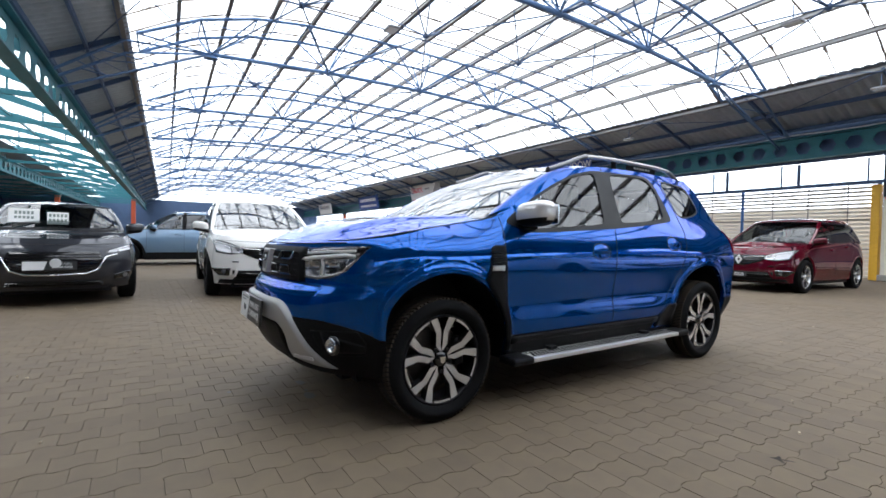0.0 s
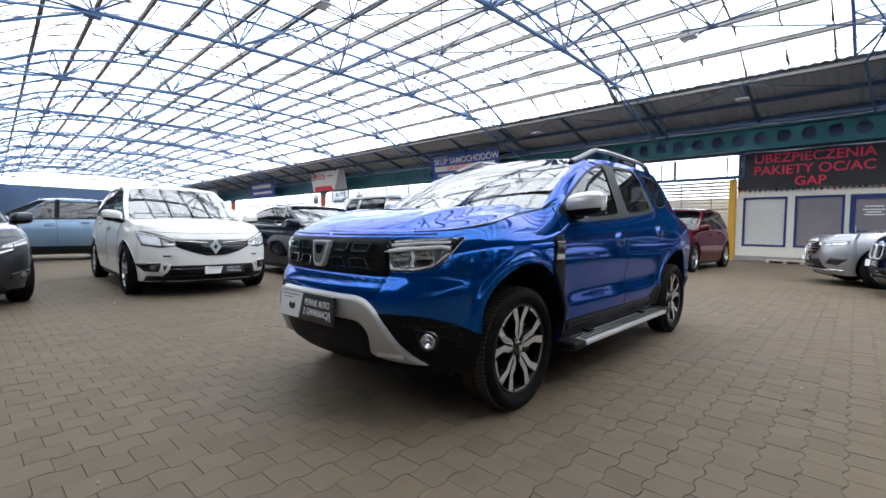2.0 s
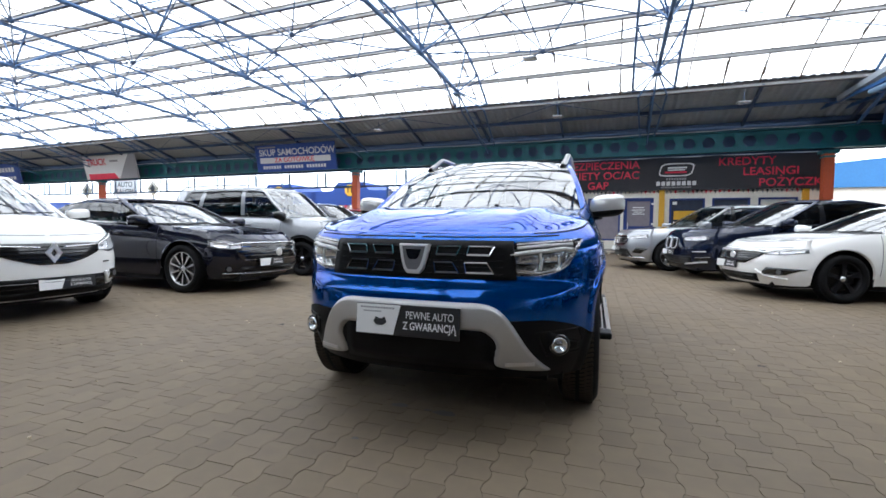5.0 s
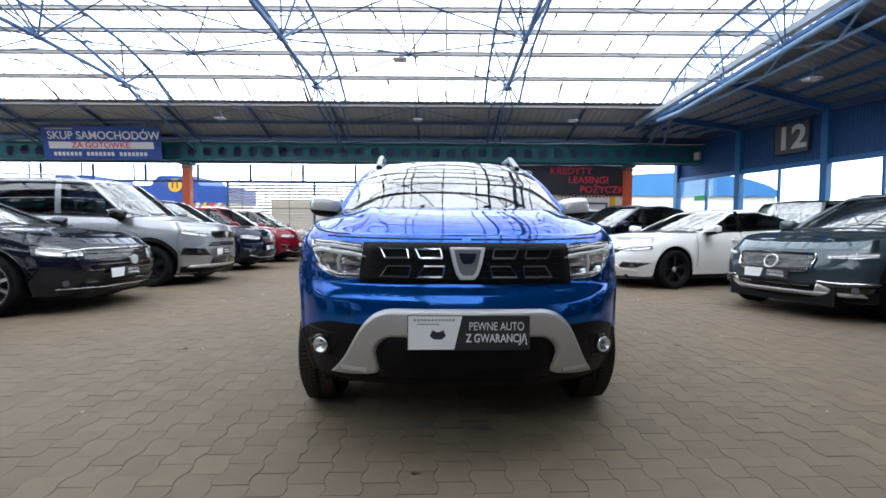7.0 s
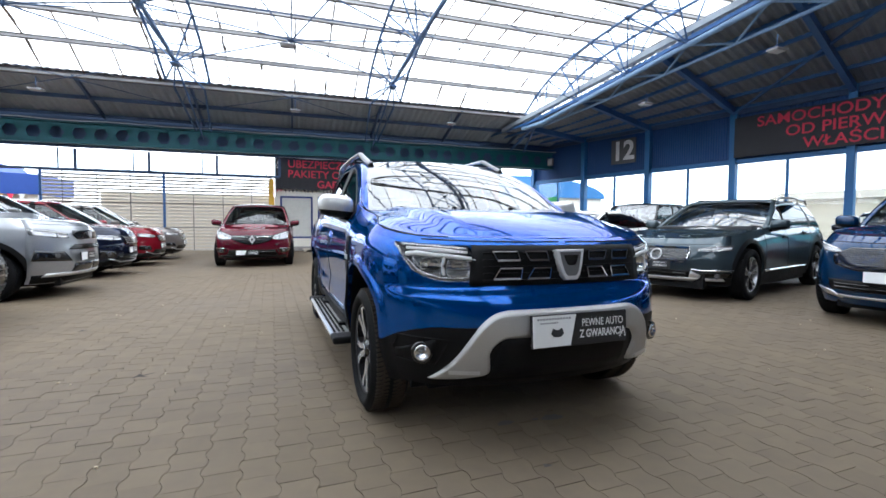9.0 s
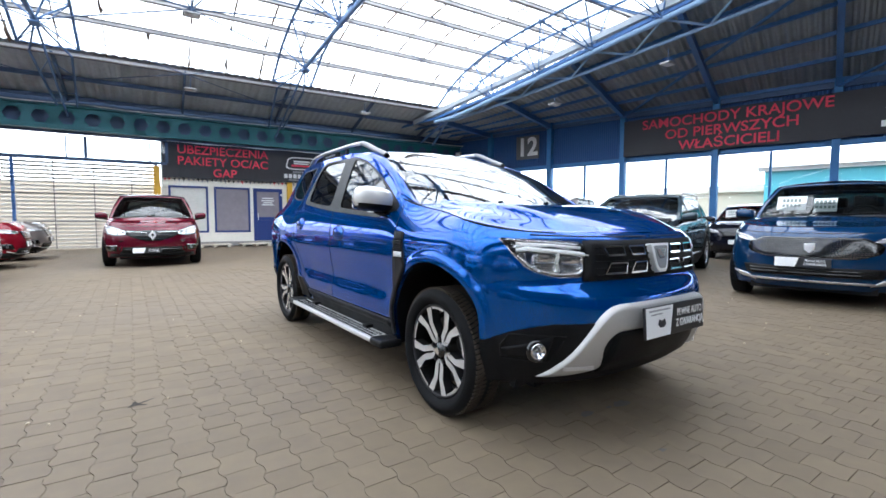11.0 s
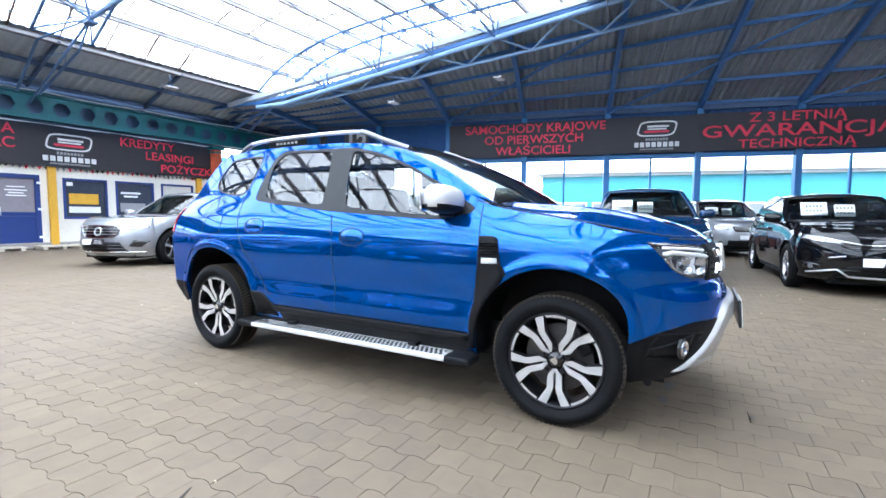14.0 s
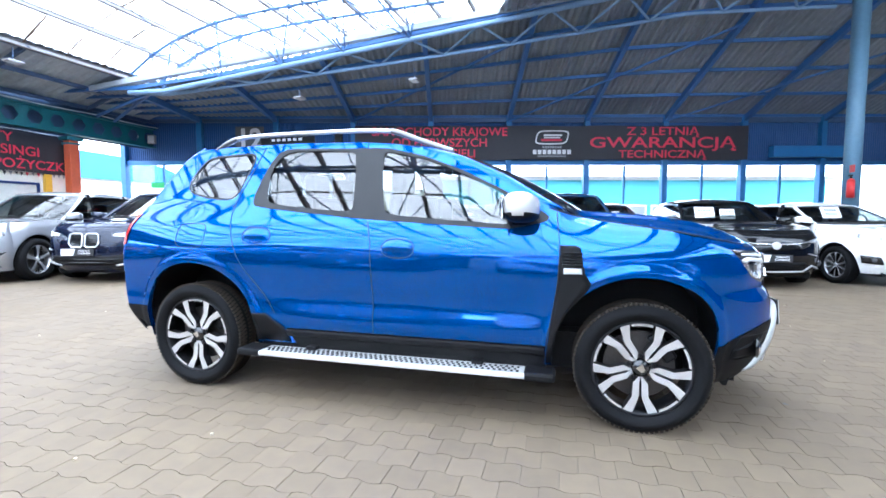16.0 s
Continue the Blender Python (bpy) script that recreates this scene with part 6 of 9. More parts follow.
def lens_group(car, fn, pts, mirrored=True, inner=None, drl=None, name="headlamp", housing=None, field=None, deep=1.0, guide=0.0055, bowl=None, frames=()):
    """A headlamp: a recessed bright housing, light units and a clear lens, on a four-cornered field of the skin."""
    if not field:
        corners = pts
        def field(u, v):
            """The four-cornered field, drawn in towards the inner end."""
            k = min(1.0, u / 0.6)
            v = 0.6 + (v - 0.6) * (0.5 + 0.5 * k * k * (3 - 2 * k))
            a, b, c, d = corners
            return tuple(a[i] * (1 - u) * (1 - v) + b[i] * u * (1 - v) + c[i] * u * v + d[i] * (1 - u) * v for i in (0, 1))
    for sg in (1, -1):
        lamp = part(name, empty_bm(), M["reflector"], car, "clear headlamp with bright reflectors")
        def put(p):
            return mirror_x(p) if sg < 0 else p
        g = [[field(i / 14, j / 6) for i in range(15)] for j in range(7)]
        bm = empty_bm()
        grid_face(bm, [[put(fn(u, v, 0.003)) for u, v in row] for row in g])
        part("lamp_housing", bm, housing or M["gloss_black"], lamp, "lamp housing", smooth=True)
        # bright units
        for quad in inner or ([0.08, 0.15, 0.45, 0.85], [0.52, 0.2, 0.9, 0.8]):
            u0, v0, u1, v1 = quad
            at = field
            bm = empty_bm()
            n = 8
            rows = []
            for j in range(n + 1):
                row = []
                for i in range(n + 1):
                    u, v = u0 + (u1 - u0) * i / n, v0 + (v1 - v0) * j / n
                    r2 = ((i / n - 0.5) ** 2 + (j / n - 0.5) ** 2) * 4
                    q = at(u, v)
                    row.append(put(fn(q[0], q[1], 0.004 + 0.012 * deep * min(1.0, r2) + (0.0015 if (i + j) % 2 else 0))))
                rows.append(row)
            grid_face(bm, rows)
            part("reflector", bm, bowl or M["reflector"], lamp, "faceted bright reflector")
        for line in tuple(drl or ()) + tuple(frames):
            bm = empty_bm()
            at2 = field
            ps = []
            for (ua, va), (ub, vb) in zip(line, line[1:]):
                for i in range(6):
                    q = at2(ua + (ub - ua) * i / 5, va + (vb - va) * i / 5)
                    ps.append(put(fn(q[0], q[1], 0.016 * deep)))
            keep = [ps[0]]
            for p in ps[1:]:
                if (p - keep[-1]).length > 1e-4:
                    keep.append(p)
            thin = line in frames
            sweep(bm, keep, 0.0032 if thin else guide, 6)
            part("chrome_edge" if thin else "light_guide", bm, M["chrome"] if thin else M["print_white"], lamp, "" if thin else "white light guide")
        bm = empty_bm()
        big = g
        ni, nj = len(g[0]) - 1, len(g) - 1
        rows = []
        for j, row in enumerate(big):
            rows.append([put(fn(u, v, 0.02 * deep if 0 < j < nj and 0 < i < ni else 0.004)) for i, (u, v) in enumerate(row)])
        grid_face(bm, rows)
        bmesh.ops.recalc_face_normals(bm, faces=bm.faces)
        part("lens", bm, M["lens"], lamp, "clear lens", smooth=True)


def seam(car, pts, mat=None, r=0.0035, name="panel_gap"):
    for sg in (1, -1):
        bm = empty_bm()
        sweep(bm, [(sg * a.x, a.y, a.z) for a in pts], r, 5)
        part(name, bm, mat or M["print_dark"], car)


def line_y(sh, y0, y1, z0, z1, n=14, off=0.0005):
    return [sh.flank(y0 + (y1 - y0) * i / n, z0 + (z1 - z0) * i / n, off) for i in range(n + 1)]


def price_cards(car, sh, y, z, n=2):
    """Price cards standing behind the windscreen."""
    for i in range(n):
        card = part("price_card", empty_bm(), M["paper"], car, "white price card behind the windscreen")
        card.matrix_basis = pose((-0.4, -0.02)[i], y + 0.05 - 0.03 * i, z + (0.16, 0.13)[i], -28)
        bm = empty_bm()
        box(bm, (0, 0, 0), (0.34, 0.006, 0.23) if i == 0 else (0.25, 0.006, 0.21))
        part("sheet", bm, M["paper"], card)
        bm = empty_bm()
        for k in range(5):
            box(bm, (-0.09 + 0.045 * k, -0.005, 0.045), (0.03, 0.004, 0.05))
            box(bm, (-0.09 + 0.045 * k, -0.005, -0.035), (0.03, 0.004, 0.04))
        part("print_bar", bm, M["card_print"], card)

# ---- the blue compact SUV in the middle ----
M["lamp_grey"] = material("grey_lamp_housing", (0.17, 0.17, 0.18), 0.2, 0.5)
M["lamp_dark"] = material("smoked_lamp_housing", (0.34, 0.34, 0.36), 0.12, 0.85)
M["lamp_cup"] = material("bright_lamp_cup", (0.85, 0.86, 0.88), 0.1, 0.9)
M["suv_lens"] = glass("thin_headlamp_cover", (1, 1, 1), 0.97, ior=1.28)
M["guard_silver"] = material("satin_guard_silver", (0.5, 0.49, 0.475), 0.36, 0.45, 0.08, 20)
M["lamp_bowl"] = material("mirrored_lamp_bowl", (0.8, 0.8, 0.82), 0.24, 0.6)
M["rail_grey"] = material("dark_grey_rail_foot", (0.2, 0.2, 0.21), 0.3, 0.5)
M["mirror_silver"] = material("bright_silver_mirror_paint", (0.72, 0.71, 0.69), 0.25, 0.35, coat=0.6)
M["pillar_black"] = material("satin_black_window_trim", (0.02, 0.021, 0.023), 0.42, 0.0, 0.2, 20, 0.1, spec=0.25)


def eased(table):
    """A soft, fast function through (x, value) pairs that also takes arrays."""
    f = curve(table)
    a, b = table[0][0], table[-1][0]
    xs = np.linspace(a, b, 241)
    vs = np.array([f(x) for x in xs])
    pad = 6
    ext = np.concatenate([vs[0] + (vs[0] - vs[pad:0:-1]), vs, vs[-1] + (vs[-1] - vs[-2:-pad - 2:-1])])
    k = np.hanning(2 * pad + 1)
    vs = np.convolve(ext, k / k.sum(), "valid")
    s0, s1 = (vs[1] - vs[0]) / (xs[1] - xs[0]), (vs[-1] - vs[-2]) / (xs[1] - xs[0])
    def g(x):
        x = np.asarray(x, float)
        return np.interp(x, xs, vs) + np.minimum(x - a, 0) * s0 + np.maximum(x - b, 0) * s1
    return g


def ramp01(t):
    t = np.clip(t, 0.0, 1.0)
    return t * t * (3 - 2 * t)


def bell(x, c, w):
    return np.exp(-((x - c) / w) ** 2)


def rounded(poly, r=0.03):
    """A closed outline with its corners cut back over about r."""
    for k in range(3):
        out = []
        for (ax, ay), (bx, by) in zip(poly, poly[1:] + poly[:1]):
            f = min(0.25, r / max(1e-6, math.hypot(bx - ax, by - ay))) if k == 0 else 0.25
            out += [(ax + (bx - ax) * f, ay + (by - ay) * f), (bx + (ax - bx) * f, by + (ay - by) * f)]
        poly = out
    return poly


def inside(poly):
    """Signed distance to an outline, positive inside."""
    a = np.array(poly)
    b = np.roll(a, -1, axis=0)
    def g(u, v):
        u, v = np.asarray(u, float)[..., None], np.asarray(v, float)[..., None]
        du, dv = b[:, 0] - a[:, 0], b[:, 1] - a[:, 1]
        t = np.clip(((u - a[:, 0]) * du + (v - a[:, 1]) * dv) / (du * du + dv * dv), 0, 1)
        d = np.sqrt((u - a[:, 0] - t * du) ** 2 + (v - a[:, 1] - t * dv) ** 2).min(-1)
        cross = ((a[:, 1] > v) != (b[:, 1] > v)) & (u < du * (v - a[:, 1]) / np.where(dv == 0, 1e-12, dv) + a[:, 0])
        return np.where(cross.sum(-1) % 2 == 1, d, -d)
    return g


class SuvShape:
    """The blue car's skin: one flank surface from sill to roof edge, a rounded nose and tail, and a crowned bonnet."""
    hw, y1, n, m, yf = 1.3275, -1.44, 2.7, 2.0, -2.074
    front_arch, rear_arch = (-1.315, 0.36, 0.43, 0.1), (1.322, 0.35, 0.445, 0.06)

    def __init__(self):
        self.s = {"cabin": {"Wb": 0.79}}
        self.base = eased([(0.25, 0.785), (0.33, 0.8), (0.40, 0.814), (0.475, 0.828), (0.52, 0.823), (0.59, 0.814), (0.70, 0.829), (0.80, 0.839), (0.87, 0.838), (0.94, 0.829), (1.0, 0.8135), (1.05, 0.796), (1.1, 0.776),
                           (1.2, 0.735), (1.3, 0.6935), (1.4, 0.651), (1.5, 0.607), (1.6, 0.561)])
        self.face = eased([(0.24, 0.17), (0.33, 0.07), (0.45, 0.02), (0.57, 0.0), (0.65, 0.008), (0.69, 0.025), (0.73, 0.054), (0.8, 0.06), (0.86, 0.066), (0.9, 0.08), (0.93, 0.108), (0.955, 0.15), (0.98, 0.22), (1.06, 0.5)])
        self.belt = eased([(-2.0, 0.943), (-1.9, 0.945), (-1.8, 0.951), (-1.7, 0.967), (-1.5, 1.005), (-1.3, 1.038), (-1.1, 1.068), (-0.97, 1.094), (-0.86, 1.13)])
        self.roof_edge = eased([(-0.95, 1.105), (-0.8, 1.168), (-0.642, 1.262), (-0.38, 1.388), (-0.138, 1.478), (0.1, 1.525), (0.4, 1.543), (0.8, 1.549), (1.2, 1.546), (1.55, 1.53)])
        self.tail_y = eased([(0.3, 1.72), (0.4, 1.81), (0.5, 1.865), (0.63, 1.89), (0.94, 1.865), (1.08, 1.825), (1.2, 1.75), (1.30, 1.685), (1.47, 1.555), (1.56, 1.42)])
        self.rise = eased([(0.0, 0.944), (0.03, 0.963), (0.08, 0.988), (0.17, 1.022), (0.28, 1.052), (0.48, 1.088), (0.75, 1.110), (1.0, 1.122)])
        rim = [self.lamp_field(i / 10, 0) for i in range(11)] + [self.lamp_field(1, i / 6) for i in range(1, 7)] + [self.lamp_field(1 - i / 10, 1) for i in range(1, 11)] + [self.lamp_field(0, 1 - i / 6) for i in range(1, 6)]
        self.lamp_rim = rim
        self.lamp_hole = inside(rim)
        ts = np.linspace(0, 1, 81)
        p = self.nose_at(ts, self.nose_top(ts))
        ys = np.linspace(self.y1, -0.84, 60)
        self.lead = (p[0], p[1])
        self.edge = (np.concatenate([p[1], ys]), np.concatenate([p[0], self.half(ys, self.belt(ys))]))

    def lamp_field(self, u, v):
        """Across and up a headlamp, as x and height on the nose."""
        a = np.interp(v, [0, 0.25, 0.55, 0.8, 1], [0.468, 0.442, 0.424, 0.438, 0.462])
        b = np.interp(v, [0, 0.2, 0.5, 0.8, 1], [0.69, 0.706, 0.726, 0.74, 0.746])
        low, high = 0.752 + 0.05 * u ** 4, 0.906 + 0.02 * u
        return float(a + (b - a) * u), float(low + (high - low) * v)

    def half(self, y, z):
        y, z = np.asarray(y, float), np.asarray(z, float)
        w = self.base(z) + 0 * y
        w = w + 0.012 * bell(y, -1.3, 0.45) * bell(z, 0.74, 0.2) - 3.0 * ramp01((-0.8 - y) / 0.45) * np.maximum(0, z - 0.885) ** 2
        w = w + 0.026 * bell(y, 1.36, 0.4) * bell(z, 0.86, 0.17)
        away = 1 - ramp01((y + 0.98) / 0.25) * ramp01((0.9 - y) / 0.35)
        w = w + away * 0.014 * bell(z, 0.585, 0.09)
        up = ramp01((z - 1.0) / 0.2)
        w = w - up * (0.05 * np.maximum(0, (y - 0.7) / 1.1) ** 2 + 0.02 * np.maximum(0, (-0.25 - y) / 0.65) ** 2) - 0.025 * np.maximum(0, (y - 1.35) / 0.6) ** 2
        return w

    def arch(self, y, z, which):
        """Distance outside a wheel opening."""
        c, zc, r, cut = self.front_arch if which < 0 else self.rear_arch
        d = np.hypot(y - c, z - zc)
        s = (z - zc) / np.maximum(d, 1e-6)
        outer = ramp01(((y - c) * which) / 0.1)
        return d - (r - cut * outer * ramp01((0.85 - s) / 0.85))

    def flare(self, y, z):
        return sum(h * ramp01((0.062 - self.arch(y, z, k)) / 0.034) for k, h in ((-1, 0.013), (1, 0.008)))

    def nose(self, z):
        return self.yf + self.face(z)

    def nose_top(self, t):
        w = self.half(self.y1, 0.95)
        y = self.y1 + (self.nose(0.95) - self.y1) * np.cos(t * math.pi / 2) ** (2 / self.m)
        return self.belt(y)

    def nose_at(self, t, z):
        w = self.half(self.y1, z)
        q = np.sin(t * math.pi / 2)
        x = w * np.sign(q) * np.abs(q) ** (2 / self.n)
        y = self.y1 + (self.nose(z) - self.y1) * np.maximum(0, np.cos(t * math.pi / 2)) ** (2 / self.m)
        return np.array([x + self.flare(y, z) * ramp01((t - 0.35) / 0.3), y, z + 0 * y])

    def side_at(self, y, z):
        return np.array([self.half(y, z) + self.flare(y, z), y + 0 * z, z + 0 * y])

    def tail_at(self, a, z):
        y0 = self.tail_y(z)
        w = self.half(y0, z)
        return np.array([w * np.maximum(0, np.cos(a)) ** (2 / 3.2), y0 + (0.13 + 0 * z) * np.sign(np.sin(a)) * np.abs(np.sin(a)) ** (2 / 2.2), z + 0 * a])

    def bonnet_at(self, x, y):
        xe = np.maximum(np.interp(y, *self.edge), 0.02)
        k = np.minimum(1.0, np.abs(x) / xe)
        d = np.maximum(0, y - np.interp(np.abs(x), *self.lead))
        s = k ** 5
        z = self.rise(d) * (1 - s) + self.belt(y) * s
        line = 0.43 + 0.1 * ramp01((y + 1.95) / 1.0)
        z = z + ramp01(d / 0.3) * (0.012 * bell(np.abs(x), line, 0.05) - 0.006 * bell(x, 0, 0.3) - 0.004 * bell(np.abs(x), line + 0.1, 0.05))
        return np.array([x + 0 * y, y + 0 * x, z])

    def roof_at(self, u, v):
        y0 = -0.2 + 0.1 * np.abs(u) ** 2.2
        y1 = 1.43 + 0.12 * np.maximum(0, 1 - np.abs(u) ** 3.2) ** (1 / 2.2)
        y = y0 + (y1 - y0) * v
        zc = np.interp(y, [-0.25, -0.2, -0.05, 0.1, 0.3, 0.5, 0.9, 1.3, 1.45, 1.56], [1.515, 1.528, 1.552, 1.568, 1.581, 1.588, 1.593, 1.583, 1.57, 1.55])
        ze = self.roof_edge(y)
        return np.array([u * self.half(y, ze), y, zc - (zc - ze) * np.abs(u) ** 2.6])

    def screen_at(self, u, t):
        k = np.array([0, 0.42, 0.72, 1.0])
        e = [np.interp(t, k, q) for q in ([0.715, 0.655, 0.6, 0.535], [-0.985, -0.635, -0.375, -0.14], [1.095, 1.312, 1.432, 1.503])]
        bow = np.sin(np.pi * t)
        c = (-1.1 + 0.9 * t - 0.015 * bow, 1.1 + 0.428 * t + 0.03 * bow)
        a = np.abs(u)
        return np.array([e[0] * u, c[0] + (e[1] - c[0]) * a ** 2.3, c[1] + (e[2] - c[1]) * a ** 2.3])

    def flank(self, y, z, off=0.0):
        if y < self.y1:
            k = min(1.0, (y - self.y1) / (float(self.nose(z)) - self.y1))
            x = float(self.half(self.y1, z)) * max(0.0, 1 - k ** self.m) ** (1 / self.n) + float(self.flare(y, z))
            return Vector((x + off, y, z))
        return Vector((float(self.half(y, z) + self.flare(y, z)) + off, y, z))

    def front(self, x, z, off=0.0):
        w, yn = float(self.half(self.y1, z)), float(self.nose(z))
        def at(q):
            return self.y1 + (yn - self.y1) * (1 - min(0.9995, abs(q) / w) ** self.n) ** (1 / self.m)
        p = Vector((x, at(x), z))
        if off:
            e = 0.004
            slope = (at(abs(x) + e) - at(abs(x) - e)) / (2 * e)
            nrm = Vector((slope, -1)).normalized()
            p += Vector((math.copysign(nrm.x, x) if x else 0, nrm.y, 0)) * off
        return p

    def back(self, x, z, off=0.0):
        y0 = float(self.tail_y(z))
        w = float(self.half(y0, z))
        return Vector((x, y0 + 0.13 * (1 - min(0.9995, abs(x) / w) ** 3.2) ** (1 / 2.2) + off, z))


class Field:
    """A smooth surface laid out in two coordinates, from which panels are cut along free lines."""

    def __init__(self, fn, us, vs, step=0.012):
        self.fn, self.step = fn, step
        self.U, self.V = np.meshgrid(us, vs, indexing="ij")

    def normals(self, u, v):
        e = self.step
        a = self.fn(u + e, v) - self.fn(u - e, v)
        b = self.fn(u, v + e) - self.fn(u, v - e)
        n = np.cross(a.T, b.T)
        return n / np.maximum(1e-9, np.linalg.norm(n, axis=1))[:, None]

    def cut(self, name, keep, mat, parent, label="", push=0.0, out=(1, 0, 0), sides=(1, -1), joined=False):
        """The part of the surface where all functions in keep are positive, as one mesh a side."""
        U, V = self.U, self.V
        vals = [f(U, V) for f in keep]
        low, high = np.full((U.shape[0] - 1, U.shape[1] - 1), 9.0), np.full((U.shape[0] - 1, U.shape[1] - 1), 9.0)
        for w in vals:
            q = np.stack([w[:-1, :-1], w[1:, :-1], w[1:, 1:], w[:-1, 1:]])
            low, high = np.minimum(low, q.min(0)), np.minimum(high, q.max(0))
        ids, pts, faces = {}, [], []
        def vid(u, v):
            key = (round(u, 6), round(v, 6))
            if key not in ids:
                ids[key] = len(pts)
                pts.append((u, v))
            return ids[key]
        for i, j in np.argwhere(high > 0):
            poly = [(U[a, b], V[a, b]) for a, b in ((i, j), (i + 1, j), (i + 1, j + 1), (i, j + 1))]
            if low[i, j] <= 0:
                for f in keep:
                    w = f(np.array([p[0] for p in poly]), np.array([p[1] for p in poly]))
                    if w.min() > 0:
                        continue
                    res = []
                    for k in range(len(poly)):
                        p, q, a, b = poly[k], poly[(k + 1) % len(poly)], w[k], w[(k + 1) % len(poly)]
                        if a > 0:
                            res.append(p)
                        if (a > 0) != (b > 0):
                            s = a / (a - b)
                            res.append((p[0] + (q[0] - p[0]) * s, p[1] + (q[1] - p[1]) * s))
                    poly = res
                    if len(poly) < 3:
                        break
                if len(poly) < 3:
                    continue
            row = []
            for p in poly:
                k = vid(*p)
                if k not in row:
                    row.append(k)
            if len(row) > 2:
                faces.append(row)
        if not faces:
            return []
        uv = np.array(pts)
        P = self.fn(uv[:, 0], uv[:, 1]).T
        N = self.normals(uv[:, 0], uv[:, 1])
        flip = np.median(N @ np.array(out, float)) < 0
        N = -N if flip else N
        P = P + N * push
        if flip:
            faces = [f[::-1] for f in faces]
        made, sets = [], []
        for sg in sides:
            k = np.array([sg, 1, 1])
            sets.append((P * k, N * k, faces if sg > 0 else [f[::-1] for f in faces]))
        if joined:
            size = len(P)
            sets = [(np.concatenate([q[0] for q in sets]), np.concatenate([q[1] for q in sets]), [[i + size * s for i in f] for s, q in enumerate(sets) for f in q[2]])]
        for p, n, fs in sets:
            me = bpy.data.meshes.new(name)
            me.from_pydata(p.tolist(), [], fs)
            me.materials.append(mat)
            me.polygons.foreach_set("use_smooth", [True] * len(me.polygons))
            me.normals_split_custom_set_from_vertices(n.tolist())
            ob = new(name, me)
            ob.parent = parent
            if label:
                tagged(ob, label)
            made.append(ob)
        return made


def suv_body(car, sh, paint, blk):
    """Painted panels, panes and trim of the blue car, all cut from its skin."""
    side = Field(sh.side_at, np.arange(sh.y1, 1.96, 0.017), np.arange(0.3, 1.57, 0.017))
    nose = Field(lambda t, v: sh.nose_at(t, 0.265 + (sh.nose_top(t) - 0.265) * v), np.linspace(0, 1, 70), np.linspace(0, 1, 46), 0.01)
    wheel_f, wheel_r = (lambda y, z: sh.arch(y, z, -1)), (lambda y, z: sh.arch(y, z, 1))
    gap_f = eased([(0.35, -0.855), (0.42, -0.858), (0.57, -0.884), (0.75, -0.911), (0.9, -0.918), (1.08, -0.905), (1.2, -0.89)])
    gap_b = eased([(0.35, 0.105), (0.6, 0.108), (0.9, 0.117), (1.08, 0.15), (1.54, 0.225)])
    gap_r = eased([(0.35, 0.64), (0.43, 0.69), (0.48, 0.73), (0.6, 0.81), (0.784, 0.96), (0.85, 0.995), (0.922, 1.022), (1.0, 1.05), (1.1, 1.072), (1.2, 1.055), (1.35, 1.0), (1.55, 0.94)])
    waist = eased([(-1.0, 1.09), (-0.87, 1.062), (-0.656, 1.016), (0.17, 1.066), (0.94, 1.144), (1.1, 1.165)])
    front_pane = inside(rounded([(0.118, 1.478), (0.007, 1.456), (-0.147, 1.418), (-0.266, 1.377), (-0.399, 1.318), (-0.54, 1.25), (-0.66, 1.185), (-0.79, 1.1), (-0.775, 1.056), (-0.656, 1.04), (-0.2, 1.075), (0.055, 1.096)]))
    rear_pane = inside(rounded([(0.842, 1.162), (0.86, 1.371), (0.812, 1.467), (0.733, 1.497), (0.29, 1.484), (0.244, 1.104)]))
    quarter_pane = inside(rounded([(1.483, 1.306), (1.441, 1.393), (1.377, 1.471), (1.197, 1.48), (1.0, 1.488), (1.026, 1.382), (1.074, 1.225), (1.122, 1.194), (1.312, 1.211), (1.46, 1.25)]))
    trim = inside(rounded([(0.30, 1.5), (0.1, 1.496), (-0.147, 1.438), (-0.4, 1.338), (-0.66, 1.208), (-0.875, 1.085), (-0.85, 1.056), (-0.656, 1.016), (0.17, 1.068), (0.945, 1.142), (0.935, 1.25), (0.90, 1.36), (0.86, 1.465), (0.8, 1.51), (0.72, 1.514)]))
    q_seal = lambda y, z: quarter_pane(y, z) + 0.012
    top = lambda y, z: np.where(y < -0.905, sh.belt(y), sh.roof_edge(y)) - z
    stern = lambda y, z: sh.tail_y(z) - y
    lows = lambda y, z: z - (0.315 + 0.12 * ramp01((y - 1.6) / 0.3))
    rocker = lambda y, z: z - 0.412
    no = lambda f: (lambda y, z: -f(y, z))
    door_lo, door_hi = (lambda y, z: y - gap_f(z)), (lambda y, z: gap_b(z) - y)
    rear_hi = lambda y, z: gap_r(z) - y
    below = lambda y, z: waist(y) - z
    side.cut("front_fender", [top, lows, wheel_f, no(door_lo)], paint, car)
    fd = side.cut("front_door", [top, rocker, door_lo, door_hi, below, no(trim)], paint, car)
    rd = side.cut("rear_door", [rocker, wheel_r, no(door_hi), rear_hi, below, no(trim)], paint, car)
    side.cut("door_frame", [top, door_lo, rear_hi, no(below), no(trim)], paint, car)
    side.cut("rear_quarter", [top, lows, wheel_r, no(rear_hi), stern, no(q_seal)], paint, car)
    side.cut("rocker_panel", [lows, no(rocker), door_lo, rear_hi, wheel_r], blk, car, "black plastic rocker panel")
